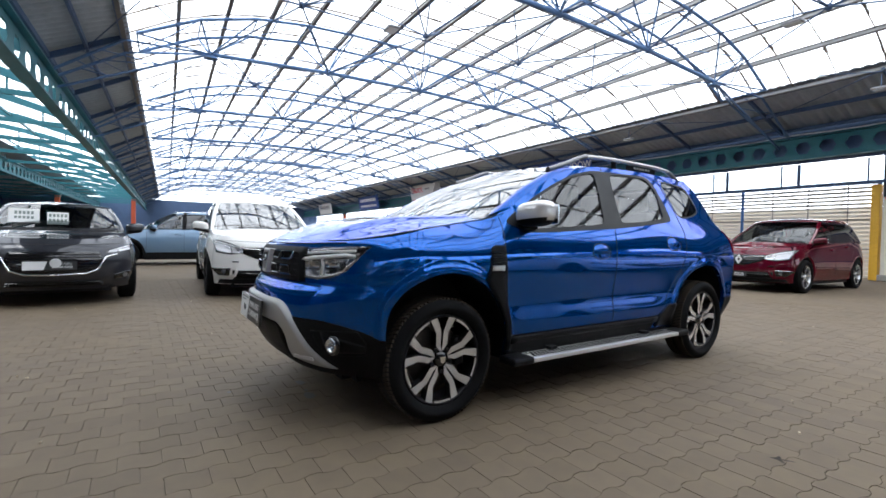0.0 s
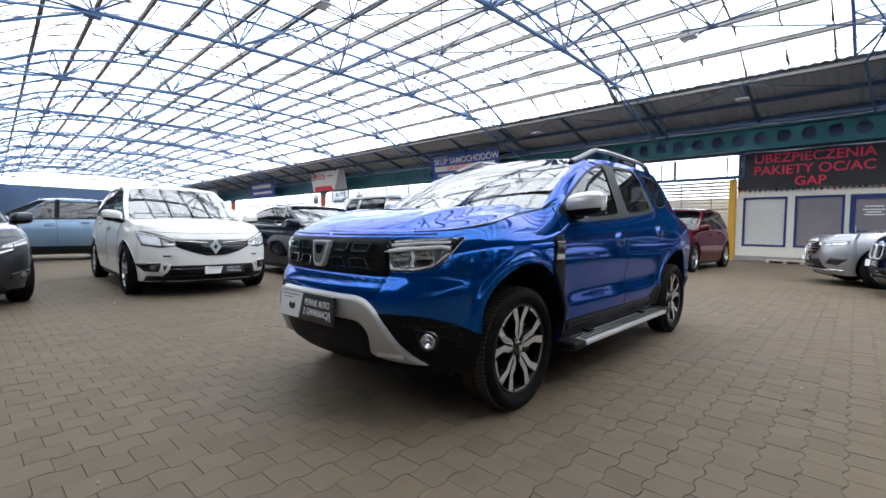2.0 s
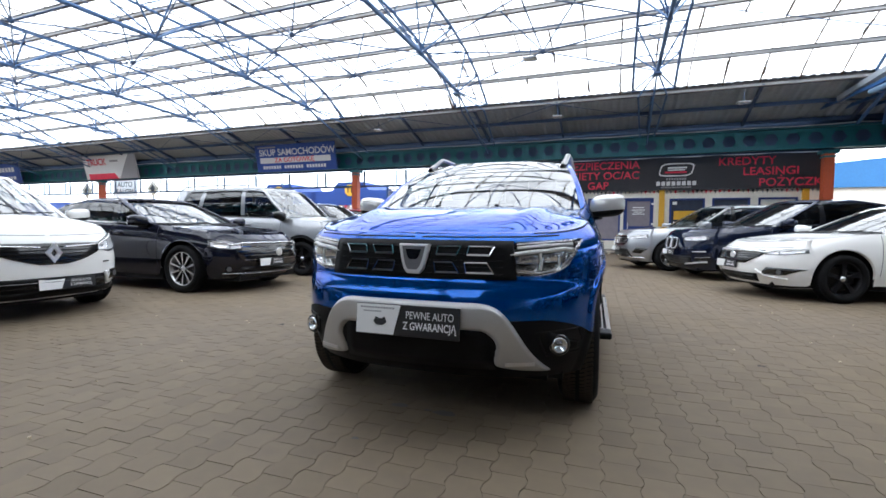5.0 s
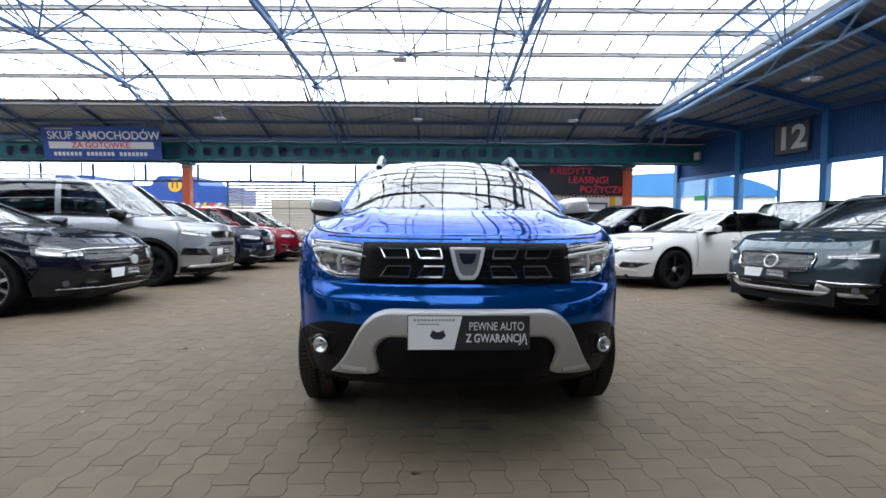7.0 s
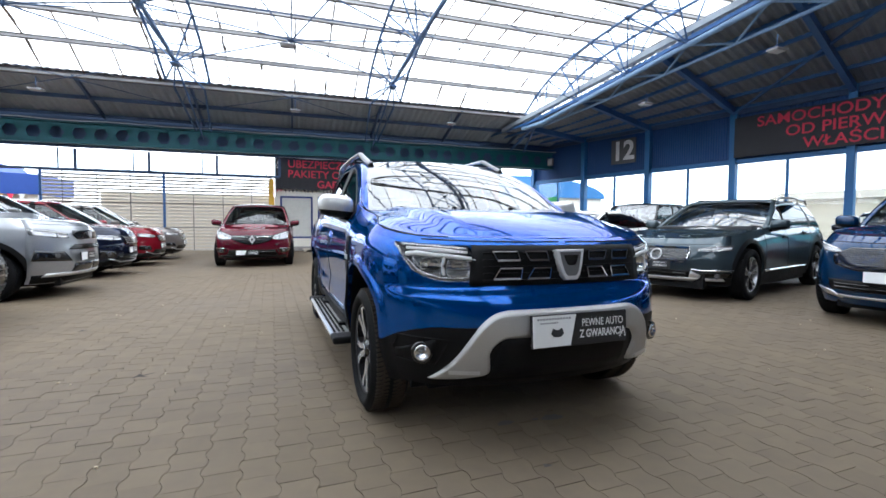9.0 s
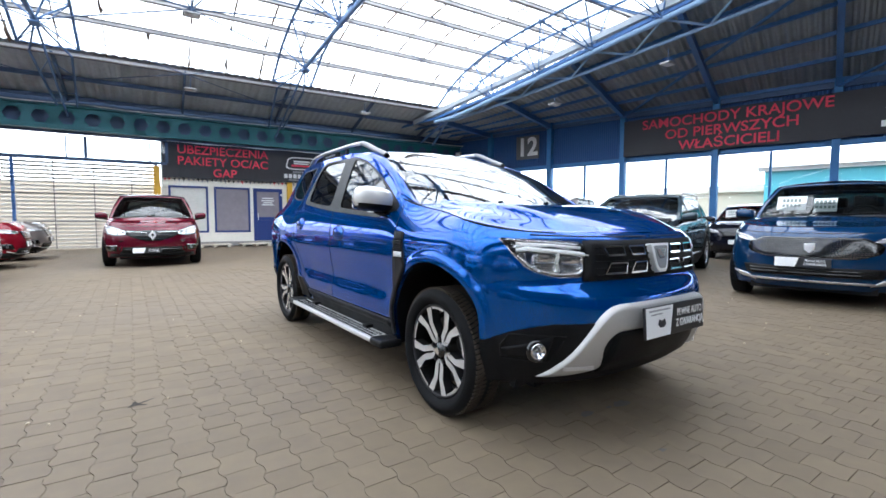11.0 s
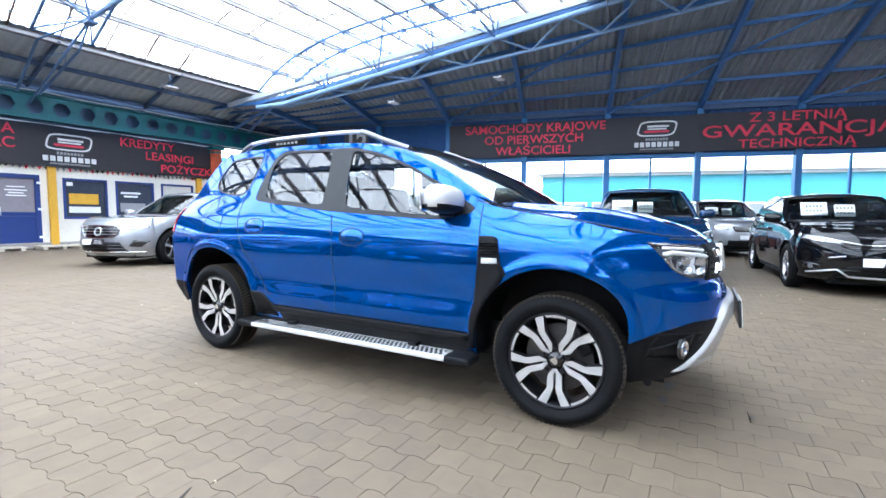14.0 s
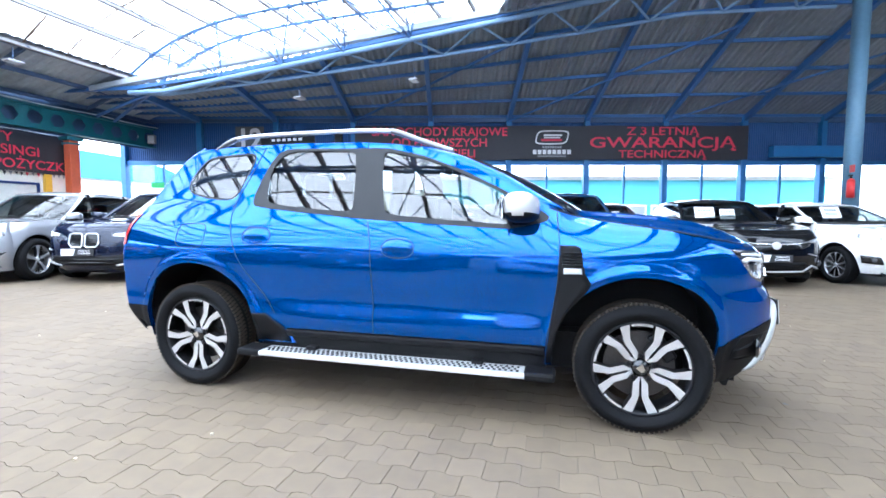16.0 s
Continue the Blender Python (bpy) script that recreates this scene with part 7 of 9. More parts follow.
    side.cut("window_trim", [trim, no(front_pane), no(rear_pane)], M["pillar_black"], car, "satin black window trim and door pillar", push=0.002)
    side.cut("window_seal", [q_seal, no(quarter_pane)], M["pillar_black"], car, push=0.001)
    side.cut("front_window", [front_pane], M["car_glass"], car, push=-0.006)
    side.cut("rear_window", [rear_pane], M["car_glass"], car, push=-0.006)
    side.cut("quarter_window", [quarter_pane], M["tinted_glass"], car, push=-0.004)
    nz = lambda t, v: 0.265 + (sh.nose_top(t) - 0.265) * v
    keep = lambda t, v: sh.arch(sh.nose_at(t, nz(t, v))[1], nz(t, v), -1)
    split = lambda t, v: sh.nose_at(t, nz(t, v))[1] + 1.715 - 0.35 * (nz(t, v) - 0.62)
    brim = eased([(0, 0.56), (0.6, 0.555), (0.67, 0.54), (0.74, 0.51), (0.79, 0.468), (0.83, 0.455), (0.9, 0.452)])
    lower = lambda t, v: brim(sh.nose_at(t, nz(t, v))[0]) - nz(t, v)
    lamp_hole = sh.lamp_hole
    hole = lambda t, v: lamp_hole(sh.nose_at(t, nz(t, v))[0], nz(t, v))
    nose.cut("lower_bumper", [lower, keep], blk, car, "black plastic lower bumper", out=(0, -1, 0), joined=True, push=0.004)
    nose.cut("front_bumper", [no(split), no(lower), no(hole)], paint, car, "painted front bumper skin", out=(0, -1, 0), joined=True)
    nose.cut("fender_corner", [keep, split, no(lower), no(hole)], paint, car, out=(1, -0.6, 0))
    bonnet = Field(sh.bonnet_at, np.arange(-0.8, 0.801, 0.02), np.concatenate([np.arange(-1.96, -1.7, 0.01), np.arange(-1.7, -0.82, 0.02)]), 0.012)
    rim = lambda x, y: np.interp(y, *sh.edge) - np.abs(x) - 0.001
    rear_edge = lambda x, y: (-1.06 + 0.2 * np.abs(x / 0.74) ** 2.2) - y
    bonnet.cut("bonnet", [rim, rear_edge], paint, car, "painted bonnet with two soft ridges", out=(0, 0, 1), sides=(1,), push=0.001)
    roof = Field(sh.roof_at, np.linspace(-1, 1, 41), np.linspace(0, 1, 60), 0.015)
    all_of = lambda u, v: 1 + 0 * u
    roof.cut("roof", [all_of], paint, car, "painted roof", out=(0, 0, 1), sides=(1,))
    roof.cut("roof_lining", [all_of], M["interior"], car, "dark roof lining", out=(0, 0, 1), sides=(1,), push=-0.035)
    screen = Field(sh.screen_at, np.linspace(-1, 1, 33), np.linspace(0, 1, 30), 0.03)
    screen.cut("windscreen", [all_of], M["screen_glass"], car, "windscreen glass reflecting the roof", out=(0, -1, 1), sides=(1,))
    band = lambda u, t: np.maximum(np.abs(u) - 0.965, np.maximum(t - 0.965, 0.03 - t))
    screen.cut("screen_border", [band], M["gloss_black"], car, out=(0, -1, 1), sides=(1,), push=-0.004)
    def pillar_at(s, t):
        y = -0.905 + 0.805 * t
        z = sh.roof_edge(y)
        b = np.array([sh.half(y, z), y, z])
        a = sh.screen_at(1 + 0 * t, t)
        r = np.sin(np.pi * s) * 0.011
        return a + (b - a) * s + np.array([r, -r, 0.8 * r])
    Field(pillar_at, np.linspace(0, 1, 8), np.linspace(0, 1, 40), 0.03).cut("screen_pillar", [all_of], paint, car, out=(0.6, -0.3, 0.5))
    tail = Field(sh.tail_at, np.linspace(0.0001, math.pi / 2, 24), np.arange(0.33, 1.56, 0.02), 0.01)
    pane = lambda a, z: np.minimum(np.minimum(z - 1.16, 1.46 - z), a - 0.6)
    lamp = lambda a, z: np.minimum(np.minimum(z - 0.9, 1.1 - z), 0.55 - a)
    dark = lambda a, z: 0.5 - z
    tail.cut("tailgate", [no(pane), no(lamp), no(dark)], paint, car, "painted tailgate and rear bumper", out=(0, 1, 0), joined=True)
    tail.cut("tailgate_window", [pane], M["tinted_glass"], car, out=(0, 1, 0), joined=True)
    tail.cut("tail_lamp", [lamp], M["red_lens"], car, "red tail lamp", out=(1, 1, 0), push=0.006)
    tail.cut("rear_bumper", [dark], blk, car, "black plastic rear bumper", out=(0, 1, 0), joined=True, push=0.004)
    side.cut("rear_bumper_end", [stern, no(lambda y, z: z - 0.5 - 0.0 * y), lows, wheel_r, lambda y, z: y - 1.6], blk, car, push=0.004)
    # lips turned inwards along the wheel openings, and the dark housings
    for which in (-1, 1):
        c, zc, r, _ = sh.front_arch if which < 0 else sh.rear_arch
        ring = []
        for i in range(61):
            a = math.pi * (-0.05 + 1.1 * i / 60)
            lo, hi = 0.2, 0.6
            for _ in range(24):
                mid = (lo + hi) / 2
                if sh.arch(c + mid * math.cos(a), zc + mid * math.sin(a), which) > 0:
                    hi = mid
                else:
                    lo = mid
            ring.append((c + hi * math.cos(a), zc + hi * math.sin(a)))
        pts = [sh.flank(y, z) for y, z in ring]
        for sg in (1, -1):
            bm = empty_bm()
            grid_face(bm, [[(sg * p.x, p.y, p.z) for p in pts], [(sg * (p.x - 0.028), p.y, p.z) for p in pts]])
            part("arch_lip", bm, paint, car, smooth=True)
            bm = empty_bm()
            vs = grid_face(bm, [[(sg * (p.x - 0.026), c + (p.y - c) * 1.004, zc + (p.z - zc) * 1.004) for p in pts], [(sg * 0.45, c + (p.y - c) * 1.004, zc + (p.z - zc) * 1.004) for p in pts]])
            bm.faces.new([bm.verts.new(v.co) for v in vs[1]])
            part("wheel_housing", bm, blk, car, smooth=True)
    bm = empty_bm()
    box(bm, (0, -0.05, 0.34), (1.2, 3.5, 0.2))
    box(bm, (0, 0, 0.34), (1.58, 1.72, 0.16))
    part("underbody", bm, blk, car)
    # door handles: a body-coloured flap over a scooped bowl
    for doors, hy, hz in ((fd, -0.047, 0.907), (rd, 0.865, 0.965)):
        for lid, sg in zip(doors, (1, -1)):
            ring = []
            for i in range(33):
                a = 2 * math.pi * i / 32
                p = sh.flank(hy + 0.095 * math.copysign(abs(math.cos(a)) ** 0.8, math.cos(a)), hz + 0.053 * math.copysign(abs(math.sin(a)) ** 0.8, math.sin(a)), 0.0005)
                ring.append((sg * p.x, p.y, p.z))
            # dark outline in place of the shading at the bowl's rim
            bm = empty_bm()
            sweep(bm, ring, 0.0028, 5)
            part("recess_edge", bm, M["print_dark"], lid)
            bm = empty_bm()
            rows = []
            for j in range(9):
                v = -1 + 2 * j / 8
                row = []
                for i in range(17):
                    u = -1 + 2 * i / 16
                    wide = math.sqrt(max(0.0, 1 - v * v * 0.96))
                    p = sh.flank(hy + 0.09 * u * wide, hz + 0.05 * v)
                    q = max(0.0, 1 - (u * u + v * v * 0.8))
                    bulge = 0.017 * q ** 0.5 if v > -0.25 else 0.002 + 0.004 * q
                    row.append((sg * (p.x + bulge), p.y, p.z))
                rows.append(row)
            grid_face(bm, rows)
            bmesh.ops.recalc_face_normals(bm, faces=bm.faces)
            if sum(f.normal.x for f in bm.faces) * sg < 0:
                bmesh.ops.reverse_faces(bm, faces=bm.faces)
            part("handle", bm, paint, lid, smooth=True)
    # panel gaps
    def gap(f, z0, z1, n=30):
        seam(car, [sh.flank(float(f(z0 + (z1 - z0) * i / n)), z0 + (z1 - z0) * i / n, 0.0004) for i in range(n + 1)], r=0.0028)
    gap(gap_f, 0.42, 1.105)
    gap(gap_b, 0.42, 1.06)
    gap(gap_b, 1.505, 1.53, 4)
    gap(gap_r, 0.5, 1.53)
    seam(car, [Vector((sh.edge[1][i], sh.edge[0][i], float(sh.belt(sh.edge[0][i])))) for i in range(30, 139, 3)], r=0.0035)
    seam(car, [sh.front(0.02 + 0.62 * i / 20, 0.926 + 0.012 * (i / 20) ** 3, 0.0) for i in range(21)], r=0.004)
    bm = empty_bm()
    ring = []
    for i in range(41):
        a = 2 * math.pi * i / 40
        p = sh.flank(1.335 + 0.105 * math.copysign(abs(math.cos(a)) ** 0.5, math.cos(a)), 0.965 + 0.075 * math.copysign(abs(math.sin(a)) ** 0.5, math.sin(a)), 0.0004)
        ring.append((-p.x, p.y, p.z))
    sweep(bm, ring, 0.0025, 5)
    part("fuel_flap_gap", bm, M["print_dark"], car)


def suv_inside(car):
    """Seats, dashboard, wheel and dark linings behind the panes."""
    bm = empty_bm()
    box(bm, (0, 0.4, 0.97), (1.5, 2.5, 0.05))
    part("cabin_floor", bm, M["interior"], car, "dark cabin lining")
    for y, xs in ((-0.02, (-0.36, 0.36)), (0.82, (-0.42, 0, 0.42))):
        for x in xs:
            bm = empty_bm()
            box(bm, (x, y + 0.06, 1.03), (0.46 if len(xs) == 2 else 0.4, 0.13, 0.4), bev=0.04)
            box(bm, (x, y + 0.1, 1.32), (0.25, 0.1, 0.17), bev=0.035)
            part("seat", bm, M["interior"], car)
    bm = empty_bm()
    box(bm, (0, -0.72, 1.03), (1.36, 0.42, 0.12), bev=0.03)
    part("dashboard", bm, M["interior"], car)
    bm = empty_bm()
    ring = [(0.36 + 0.18 * math.cos(a), -0.42 - 0.05 * math.sin(a), 1.06 + 0.17 * math.sin(a)) for a in [2 * math.pi * i / 24 for i in range(25)]]
    sweep(bm, ring, 0.014, 6)
    part("steering_wheel", bm, M["interior"], car)
    bm = empty_bm()
    box(bm, (0, -0.12, 1.42), (0.22, 0.04, 0.06), bev=0.015)
    part("rear_view_mirror", bm, M["interior"], car)


def suv_headlamps(car, sh):
    """Clear lens over a deep dark pan with two mirrored cups, chrome edging and white light guides."""
    hole = sh.lamp_hole
    def skin(x, z, off):
        w = sh.half(sh.y1, z)
        def at(q):
            return sh.y1 + (sh.nose(z) - sh.y1) * (1 - np.minimum(0.999, np.abs(q) / w) ** sh.n) ** (1 / sh.m)
        slope = (at(x + 0.004) - at(x - 0.004)) / 0.008
        k = 1 / np.sqrt(1 + slope ** 2)
        return np.array([x + off * slope * k, at(x) - off * k, z + 0 * x])
    xs, zs = np.arange(0.41, 0.76, 0.009), np.arange(0.745, 0.935, 0.008)
    pan = Field(lambda x, z: skin(x, z, -0.05 * ramp01(hole(x, z) / 0.014)), xs, zs, 0.004)
    lens = Field(lambda x, z: skin(x, z, 0.006 * ramp01(hole(x, z) / 0.02) + 0.001), xs, zs, 0.006)
    def spot(u, v, off, sg):
        x, z = sh.lamp_field(u, v)
        p = skin(np.array(x), np.array(z), off)
        return Vector((sg * float(p[0]), float(p[1]), float(p[2])))
    def line(ps, off, sg):
        out = []
        for (ua, va), (ub, vb) in zip(ps, ps[1:]):
            out += [spot(ua + (ub - ua) * i / 6, va + (vb - va) * i / 6, off, sg) for i in range(6)]
        return out + [spot(*ps[-1], off, sg)]
    for sg in (1, -1):
        lamp = part("headlamp", empty_bm(), M["reflector"], car, "clear headlamp with mirrored cups and white light guides")
        pan.cut("lamp_housing", [lambda x, z: hole(x, z) + 0.002], M["lamp_dark"], lamp, "dark lamp housing", out=(0, -1, 0), sides=(sg,))
        for u, v, r in ((0.28, 0.36, 0.036), (0.64, 0.36, 0.038)):
            c, d = spot(u, v, -0.006, sg), spot(u, v, -0.05, sg)
            n = (c - d).normalized()
            m = Matrix.Translation(c) @ n.to_track_quat("X", "Z").to_matrix().to_4x4() @ Matrix.Diagonal((1, 1.32, 1, 1))
            bm = empty_bm()
            rows = []
            for dx, k in ((0.004, 1.08), (0.0, 1.0), (-0.014, 0.84), (-0.026, 0.6), (-0.032, 0.3), (-0.033, 0.02)):
                ring = []
                for i in range(24):
                    a = 2 * math.pi * i / 24
                    ring.append((dx, r * k * math.copysign(abs(math.cos(a)) ** 0.55, math.cos(a)), r * k * math.copysign(abs(math.sin(a)) ** 0.55, math.sin(a))))
                rows.append(ring)
            grid_face(bm, rows, close=True)
            bmesh.ops.transform(bm, matrix=m, verts=bm.verts)
            bmesh.ops.recalc_face_normals(bm, faces=bm.faces)
            part("reflector", bm, M["lamp_cup"], lamp, "mirrored reflector cup")
            bm = empty_bm()
            box(bm, (-0.018, 0, -r * 0.2), (0.02, r * 1.5, r * 0.22), bev=0.003)
            bmesh.ops.transform(bm, matrix=m, verts=bm.verts)
            part("lamp_fin", bm, M["gloss_black"], lamp)
        for ps, w in (([(0.04, 0.62), (0.3, 0.68), (0.8, 0.7), (0.93, 0.6)], 0.011), ([(0.1, 0.82), (0.5, 0.86), (0.88, 0.83)], 0.0075), ([(0.46, 0.66), (0.5, 0.4), (0.47, 0.14)], 0.008)):
            bm = empty_bm()
            sweep(bm, line(ps, -0.004, sg), w, 6)
            part("light_guide", bm, M["print_white"], lamp, "white light guide", smooth=True)
        for ps in ([(0.03, 0.5), (0.08, 0.1), (0.5, 0.07), (0.88, 0.12), (0.96, 0.4)], [(0.03, 0.92), (0.5, 0.95), (0.95, 0.95)], [(0.9, 0.2), (0.86, 0.55)]):
            bm = empty_bm()
            sweep(bm, line(ps, -0.008, sg), 0.0045, 6)
            part("chrome_edge", bm, M["chrome"], lamp, smooth=True)
        for ob in lens.cut("lens", [lambda x, z: hole(x, z) + 0.001], M["suv_lens"], lamp, "clear lens", out=(0, -1, 0), sides=(sg,)):
            ob.visible_shadow = False


def make_blue_suv():
    paint = car_paint("bright_blue_metallic_paint", (0.0002, 0.079, 0.36), 0.7, 0.06, 0.1)
    paint.node_tree.nodes["Principled BSDF"].inputs["Coat IOR"].default_value = 1.4
    blk = M["black_plastic"]
    car = root("compact_suv", pose(-0.006, 0, 0), "bright blue metallic compact SUV with roof rails and side steps", "car")
    sh = SuvShape()
    suv_body(car, sh, paint, blk)
    suv_inside(car)
    for x in (1, -1):
        wheel(car, x * 0.735, -1.3225, 0.328, 0.238, 0.205, "split", 1.4)
        wheel(car, x * 0.75, 1.328, 0.328, 0.238, 0.205, "split", 1.4)
    # air intake and satin silver guard
    skin_part("air_intake", lambda x, z, o: sh.front(x, z, o), [(-0.38, 0.315), (0.38, 0.315), (0.34, 0.53), (-0.34, 0.53)], blk, car, 16, 4, 0.011)
    half = [(0.0, 0.638), (0.33, 0.635), (0.395, 0.615), (0.452, 0.56), (0.497, 0.48), (0.54, 0.4), (0.6, 0.325), (0.632, 0.293), (0.5, 0.305), (0.37, 0.33), (0.382, 0.40), (0.392, 0.44), (0.375, 0.48), (0.33, 0.51), (0.0, 0.515)]
    outline = inside(rounded(half[1:-1] + [(-x, z) for x, z in half[1:-1]][::-1], 0.025))
    def guard_at(x, z):
        w = sh.half(sh.y1, z)
        y = sh.y1 + (sh.nose(z) - sh.y1) * (1 - np.minimum(0.999, np.abs(x) / w) ** sh.n) ** (1 / sh.m)
        lift = 0.03 * np.sqrt(np.clip(outline(x, z) / 0.016, 0, 1)) - 0.004
        return np.array([x + lift * 0.35 * np.sign(x) * np.minimum(1, np.abs(x) / 0.5) ** 3, y - lift, z + 0 * x])
    Field(guard_at, np.arange(-0.66, 0.661, 0.008), np.arange(0.28, 0.66, 0.008), 0.005).cut("silver_guard", [outline], M["guard_silver"], car, "satin silver bumper guard", out=(0, -1, 0), sides=(1,))
    for sg in (1, -1):
        bm = empty_bm()
        a, b = sh.front(0.42, 0.352, 0.03), sh.front(0.54, 0.352, 0.03)
        bar(bm, (sg * a.x, a.y, a.z), (sg * b.x, b.y, b.z), 0.012, 0.016)
        part("guard_slot", bm, M["alu"], car)
    # grille
    skin_part("grille", lambda x, z, o: sh.front(x, z, o), [(-0.47, 0.735), (0.47, 0.735), (0.45, 0.912), (-0.45, 0.912)], blk, car, 24, 6, 0.006, "black grille panel")
    for z in (0.757, 0.787, 0.817, 0.847, 0.877):
        bm = empty_bm()
        for i in range(20):
            a, b = sh.front(-0.41 + 0.82 * i / 20, z, 0.009), sh.front(-0.41 + 0.82 * (i + 1) / 20, z, 0.009)
            bar(bm, a, b, 0.006, 0.008)
        part("grille_slat", bm, blk, car)
    def bracket(x0, x1, z0, z1, lean):
        for sg in (1, -1):
            bm = empty_bm()
            cs = [(x0, z0), (x1 - lean, z0), (x1, z1), (x0 + lean * 0.4, z1)] if lean > 0 else [(x0 - lean * 0.3, z0), (x1, z0), (x1 + lean, z1), (x0, z1)]
            ps = [sh.front(u, v, 0.014) for u, v in cs]
            for i, (a, b) in enumerate(zip(ps, ps[1:] + ps[:1])):
                w = 0.009 if i == 0 else (0.0065 if i == 2 else 0.005)
                bar(bm, (sg * a.x, a.y, a.z), (sg * b.x, b.y, b.z), w, 0.016, up=(0, -1, 0.2))
            part("grille_bracket", bm, M["chrome"], car, "bright chrome grille bracket")
    bracket(0.108, 0.222, 0.845, 0.884, 0.02)
    bracket(0.25, 0.37, 0.845, 0.884, 0.02)
    bracket(0.098, 0.215, 0.764, 0.81, -0.03)
    bracket(0.24, 0.37, 0.764, 0.81, -0.03)
    # badge: a plain shield
    bd = part("badge", empty_bm(), M["chrome"], car, "plain chrome shield badge")
    bd.matrix_basis = pose(0, sh.front(0, 0.822).y - 0.02, 0.822, -8) @ Matrix.Scale(1.14, 4)
    bm = empty_bm()
    out = [(-0.068, 0.062), (0.068, 0.062), (0.055, 0.0), (0.042, -0.04), (0.026, -0.06), (-0.026, -0.06), (-0.042, -0.04), (-0.055, 0.0)]
    prism(bm, out, -0.012, 0.02)
    part("shield", bm, M["badge"], bd, bevel=0.005)
    bm = empty_bm()
    prism(bm, [(u * 0.74, v * 0.78 + 0.003) for u, v in out], -0.0135, -0.01)
    part("shield_field", bm, M["rail_grey"], bd)
    bm = empty_bm()
    prism(bm, [(u * 0.5, v * 0.34 + 0.018) for u, v in out], -0.0155, -0.01)
    part("shield_slot", bm, M["gloss_black"], bd)
    suv_headlamps(car, sh)
    # fog lamps in dark recesses
    for sg in (1, -1):
        fog = part("fog_lamp", empty_bm(), M["reflector"], car, "round fog lamp in a black recess")
        p = sh.front(0.65, 0.435, 0.006)
        fog.matrix_basis = pose(sg * p.x, p.y, p.z, 0, 0, sg * 19) @ Matrix.Scale(0.84, 4)
        bm = empty_bm()
        lathe(bm, [(-0.008, 0.062), (-0.02, 0.058), (-0.024, 0.05), (-0.02, 0.043)], 32)
        bmesh.ops.transform(bm, matrix=pose(0, 0, 0, 0, 0, 90), verts=bm.verts)
        part("fog_bezel", bm, M["gloss_black"], fog, "glossy black bezel", smooth=True)
        bm = empty_bm()
        box(bm, (0, -0.02, 0.006), (0.03, 0.012, 0.014), bev=0.003)
        part("bulb_hood", bm, M["lamp_dark"], fog)
        bm = empty_bm()
        lathe(bm, [(-0.022, 0.044), (-0.03, 0.04), (-0.026, 0.034)], 28)
        bmesh.ops.transform(bm, matrix=pose(0, 0, 0, 0, 0, 90), verts=bm.verts)
        part("fog_ring", bm, M["chrome"], fog, smooth=True)
        bm = empty_bm()
        lathe(bm, [(-0.026, 0.036), (-0.02, 0.028), (-0.012, 0.012), (-0.01, 0.0)], 16)
        bmesh.ops.transform(bm, matrix=pose(0, 0, 0, 0, 0, 90), verts=bm.verts)
        part("fog_reflector", bm, M["lamp_cup"], fog)
        bm = empty_bm()
        bmesh.ops.create_uvsphere(bm, u_segments=20, v_segments=10, radius=1, matrix=Matrix.LocRotScale((0, -0.024, 0), None, (0.037, 0.014, 0.037)))
        part("fog_lens", bm, M["suv_lens"], fog, smooth=True)
        bm = empty_bm()
        edge = [(0.56, 0.5), (0.735, 0.505), (0.75, 0.45), (0.735, 0.385), (0.6, 0.38), (0.56, 0.5)]
        sweep(bm, [(sg * p.x, p.y, p.z) for (ua, va), (ub, vb) in zip(edge, edge[1:]) for p in [sh.front(ua + (ub - ua) * i / 6, va + (vb - va) * i / 6, 0.005) for i in range(6)]], 0.0035, 6)
        bmesh.ops.transform(bm, matrix=fog.matrix_basis.inverted(), verts=bm.verts)
        part("fog_surround", bm, M["black_plastic"], fog, "raised black edge of the lamp recess", smooth=True)
        bm = empty_bm()
        prism(bm, [(-1.68, 0.3), (-1.76, 0.3), (-1.745, 0.235), (-1.725, 0.235)], sg * 0.6, sg * 0.67, axis="x")
        bmesh.ops.recalc_face_normals(bm, faces=bm.faces)
        part("air_deflector", bm, blk, car)
    skin_part("fog_recess", lambda x, z, o: sh.front(x, z, o), [(0.61, 0.39), (0.735, 0.395), (0.745, 0.435), (0.605, 0.505)], blk, car, 8, 4, 0.0075, both=True)
    plate(car, sh, 0.546, 0.505, 0.142, y=sh.front(0, 0.55).y - 0.03)
    # fender vents with side markers, black cladding
    fl = lambda y, z, o: sh.flank(y, z, o)
    skin_part("fender_cladding", fl, None, blk, car, thick=0.008, both=True, label="black fender cladding",
              grid=[[(a + (e - a) * i / 4, z) for i in range(5)] for a, e, z in ((-0.922, -1.0, 0.938), (-0.922, -1.022, 0.925), (-0.92, -1.03, 0.86), (-0.916, -1.045, 0.795), (-0.912, -1.075, 0.75), (-0.905, -1.045, 0.7), (-0.89, -0.96, 0.6), (-0.875, -0.912, 0.5), (-0.862, -0.893, 0.4), (-0.858, -0.89, 0.325))])
    for sg in (1, -1):
        bm = empty_bm()
        for k in range(6):
            a, b = sh.flank(-0.93, 0.9 - 0.014 * k, 0.012), sh.flank(-1.03, 0.9 - 0.014 * k, 0.012)
            bar(bm, (sg * a.x, a.y, a.z), (sg * b.x, b.y, b.z), 0.008, 0.007)
        part("vent_slat", bm, M["gloss_black"], car)
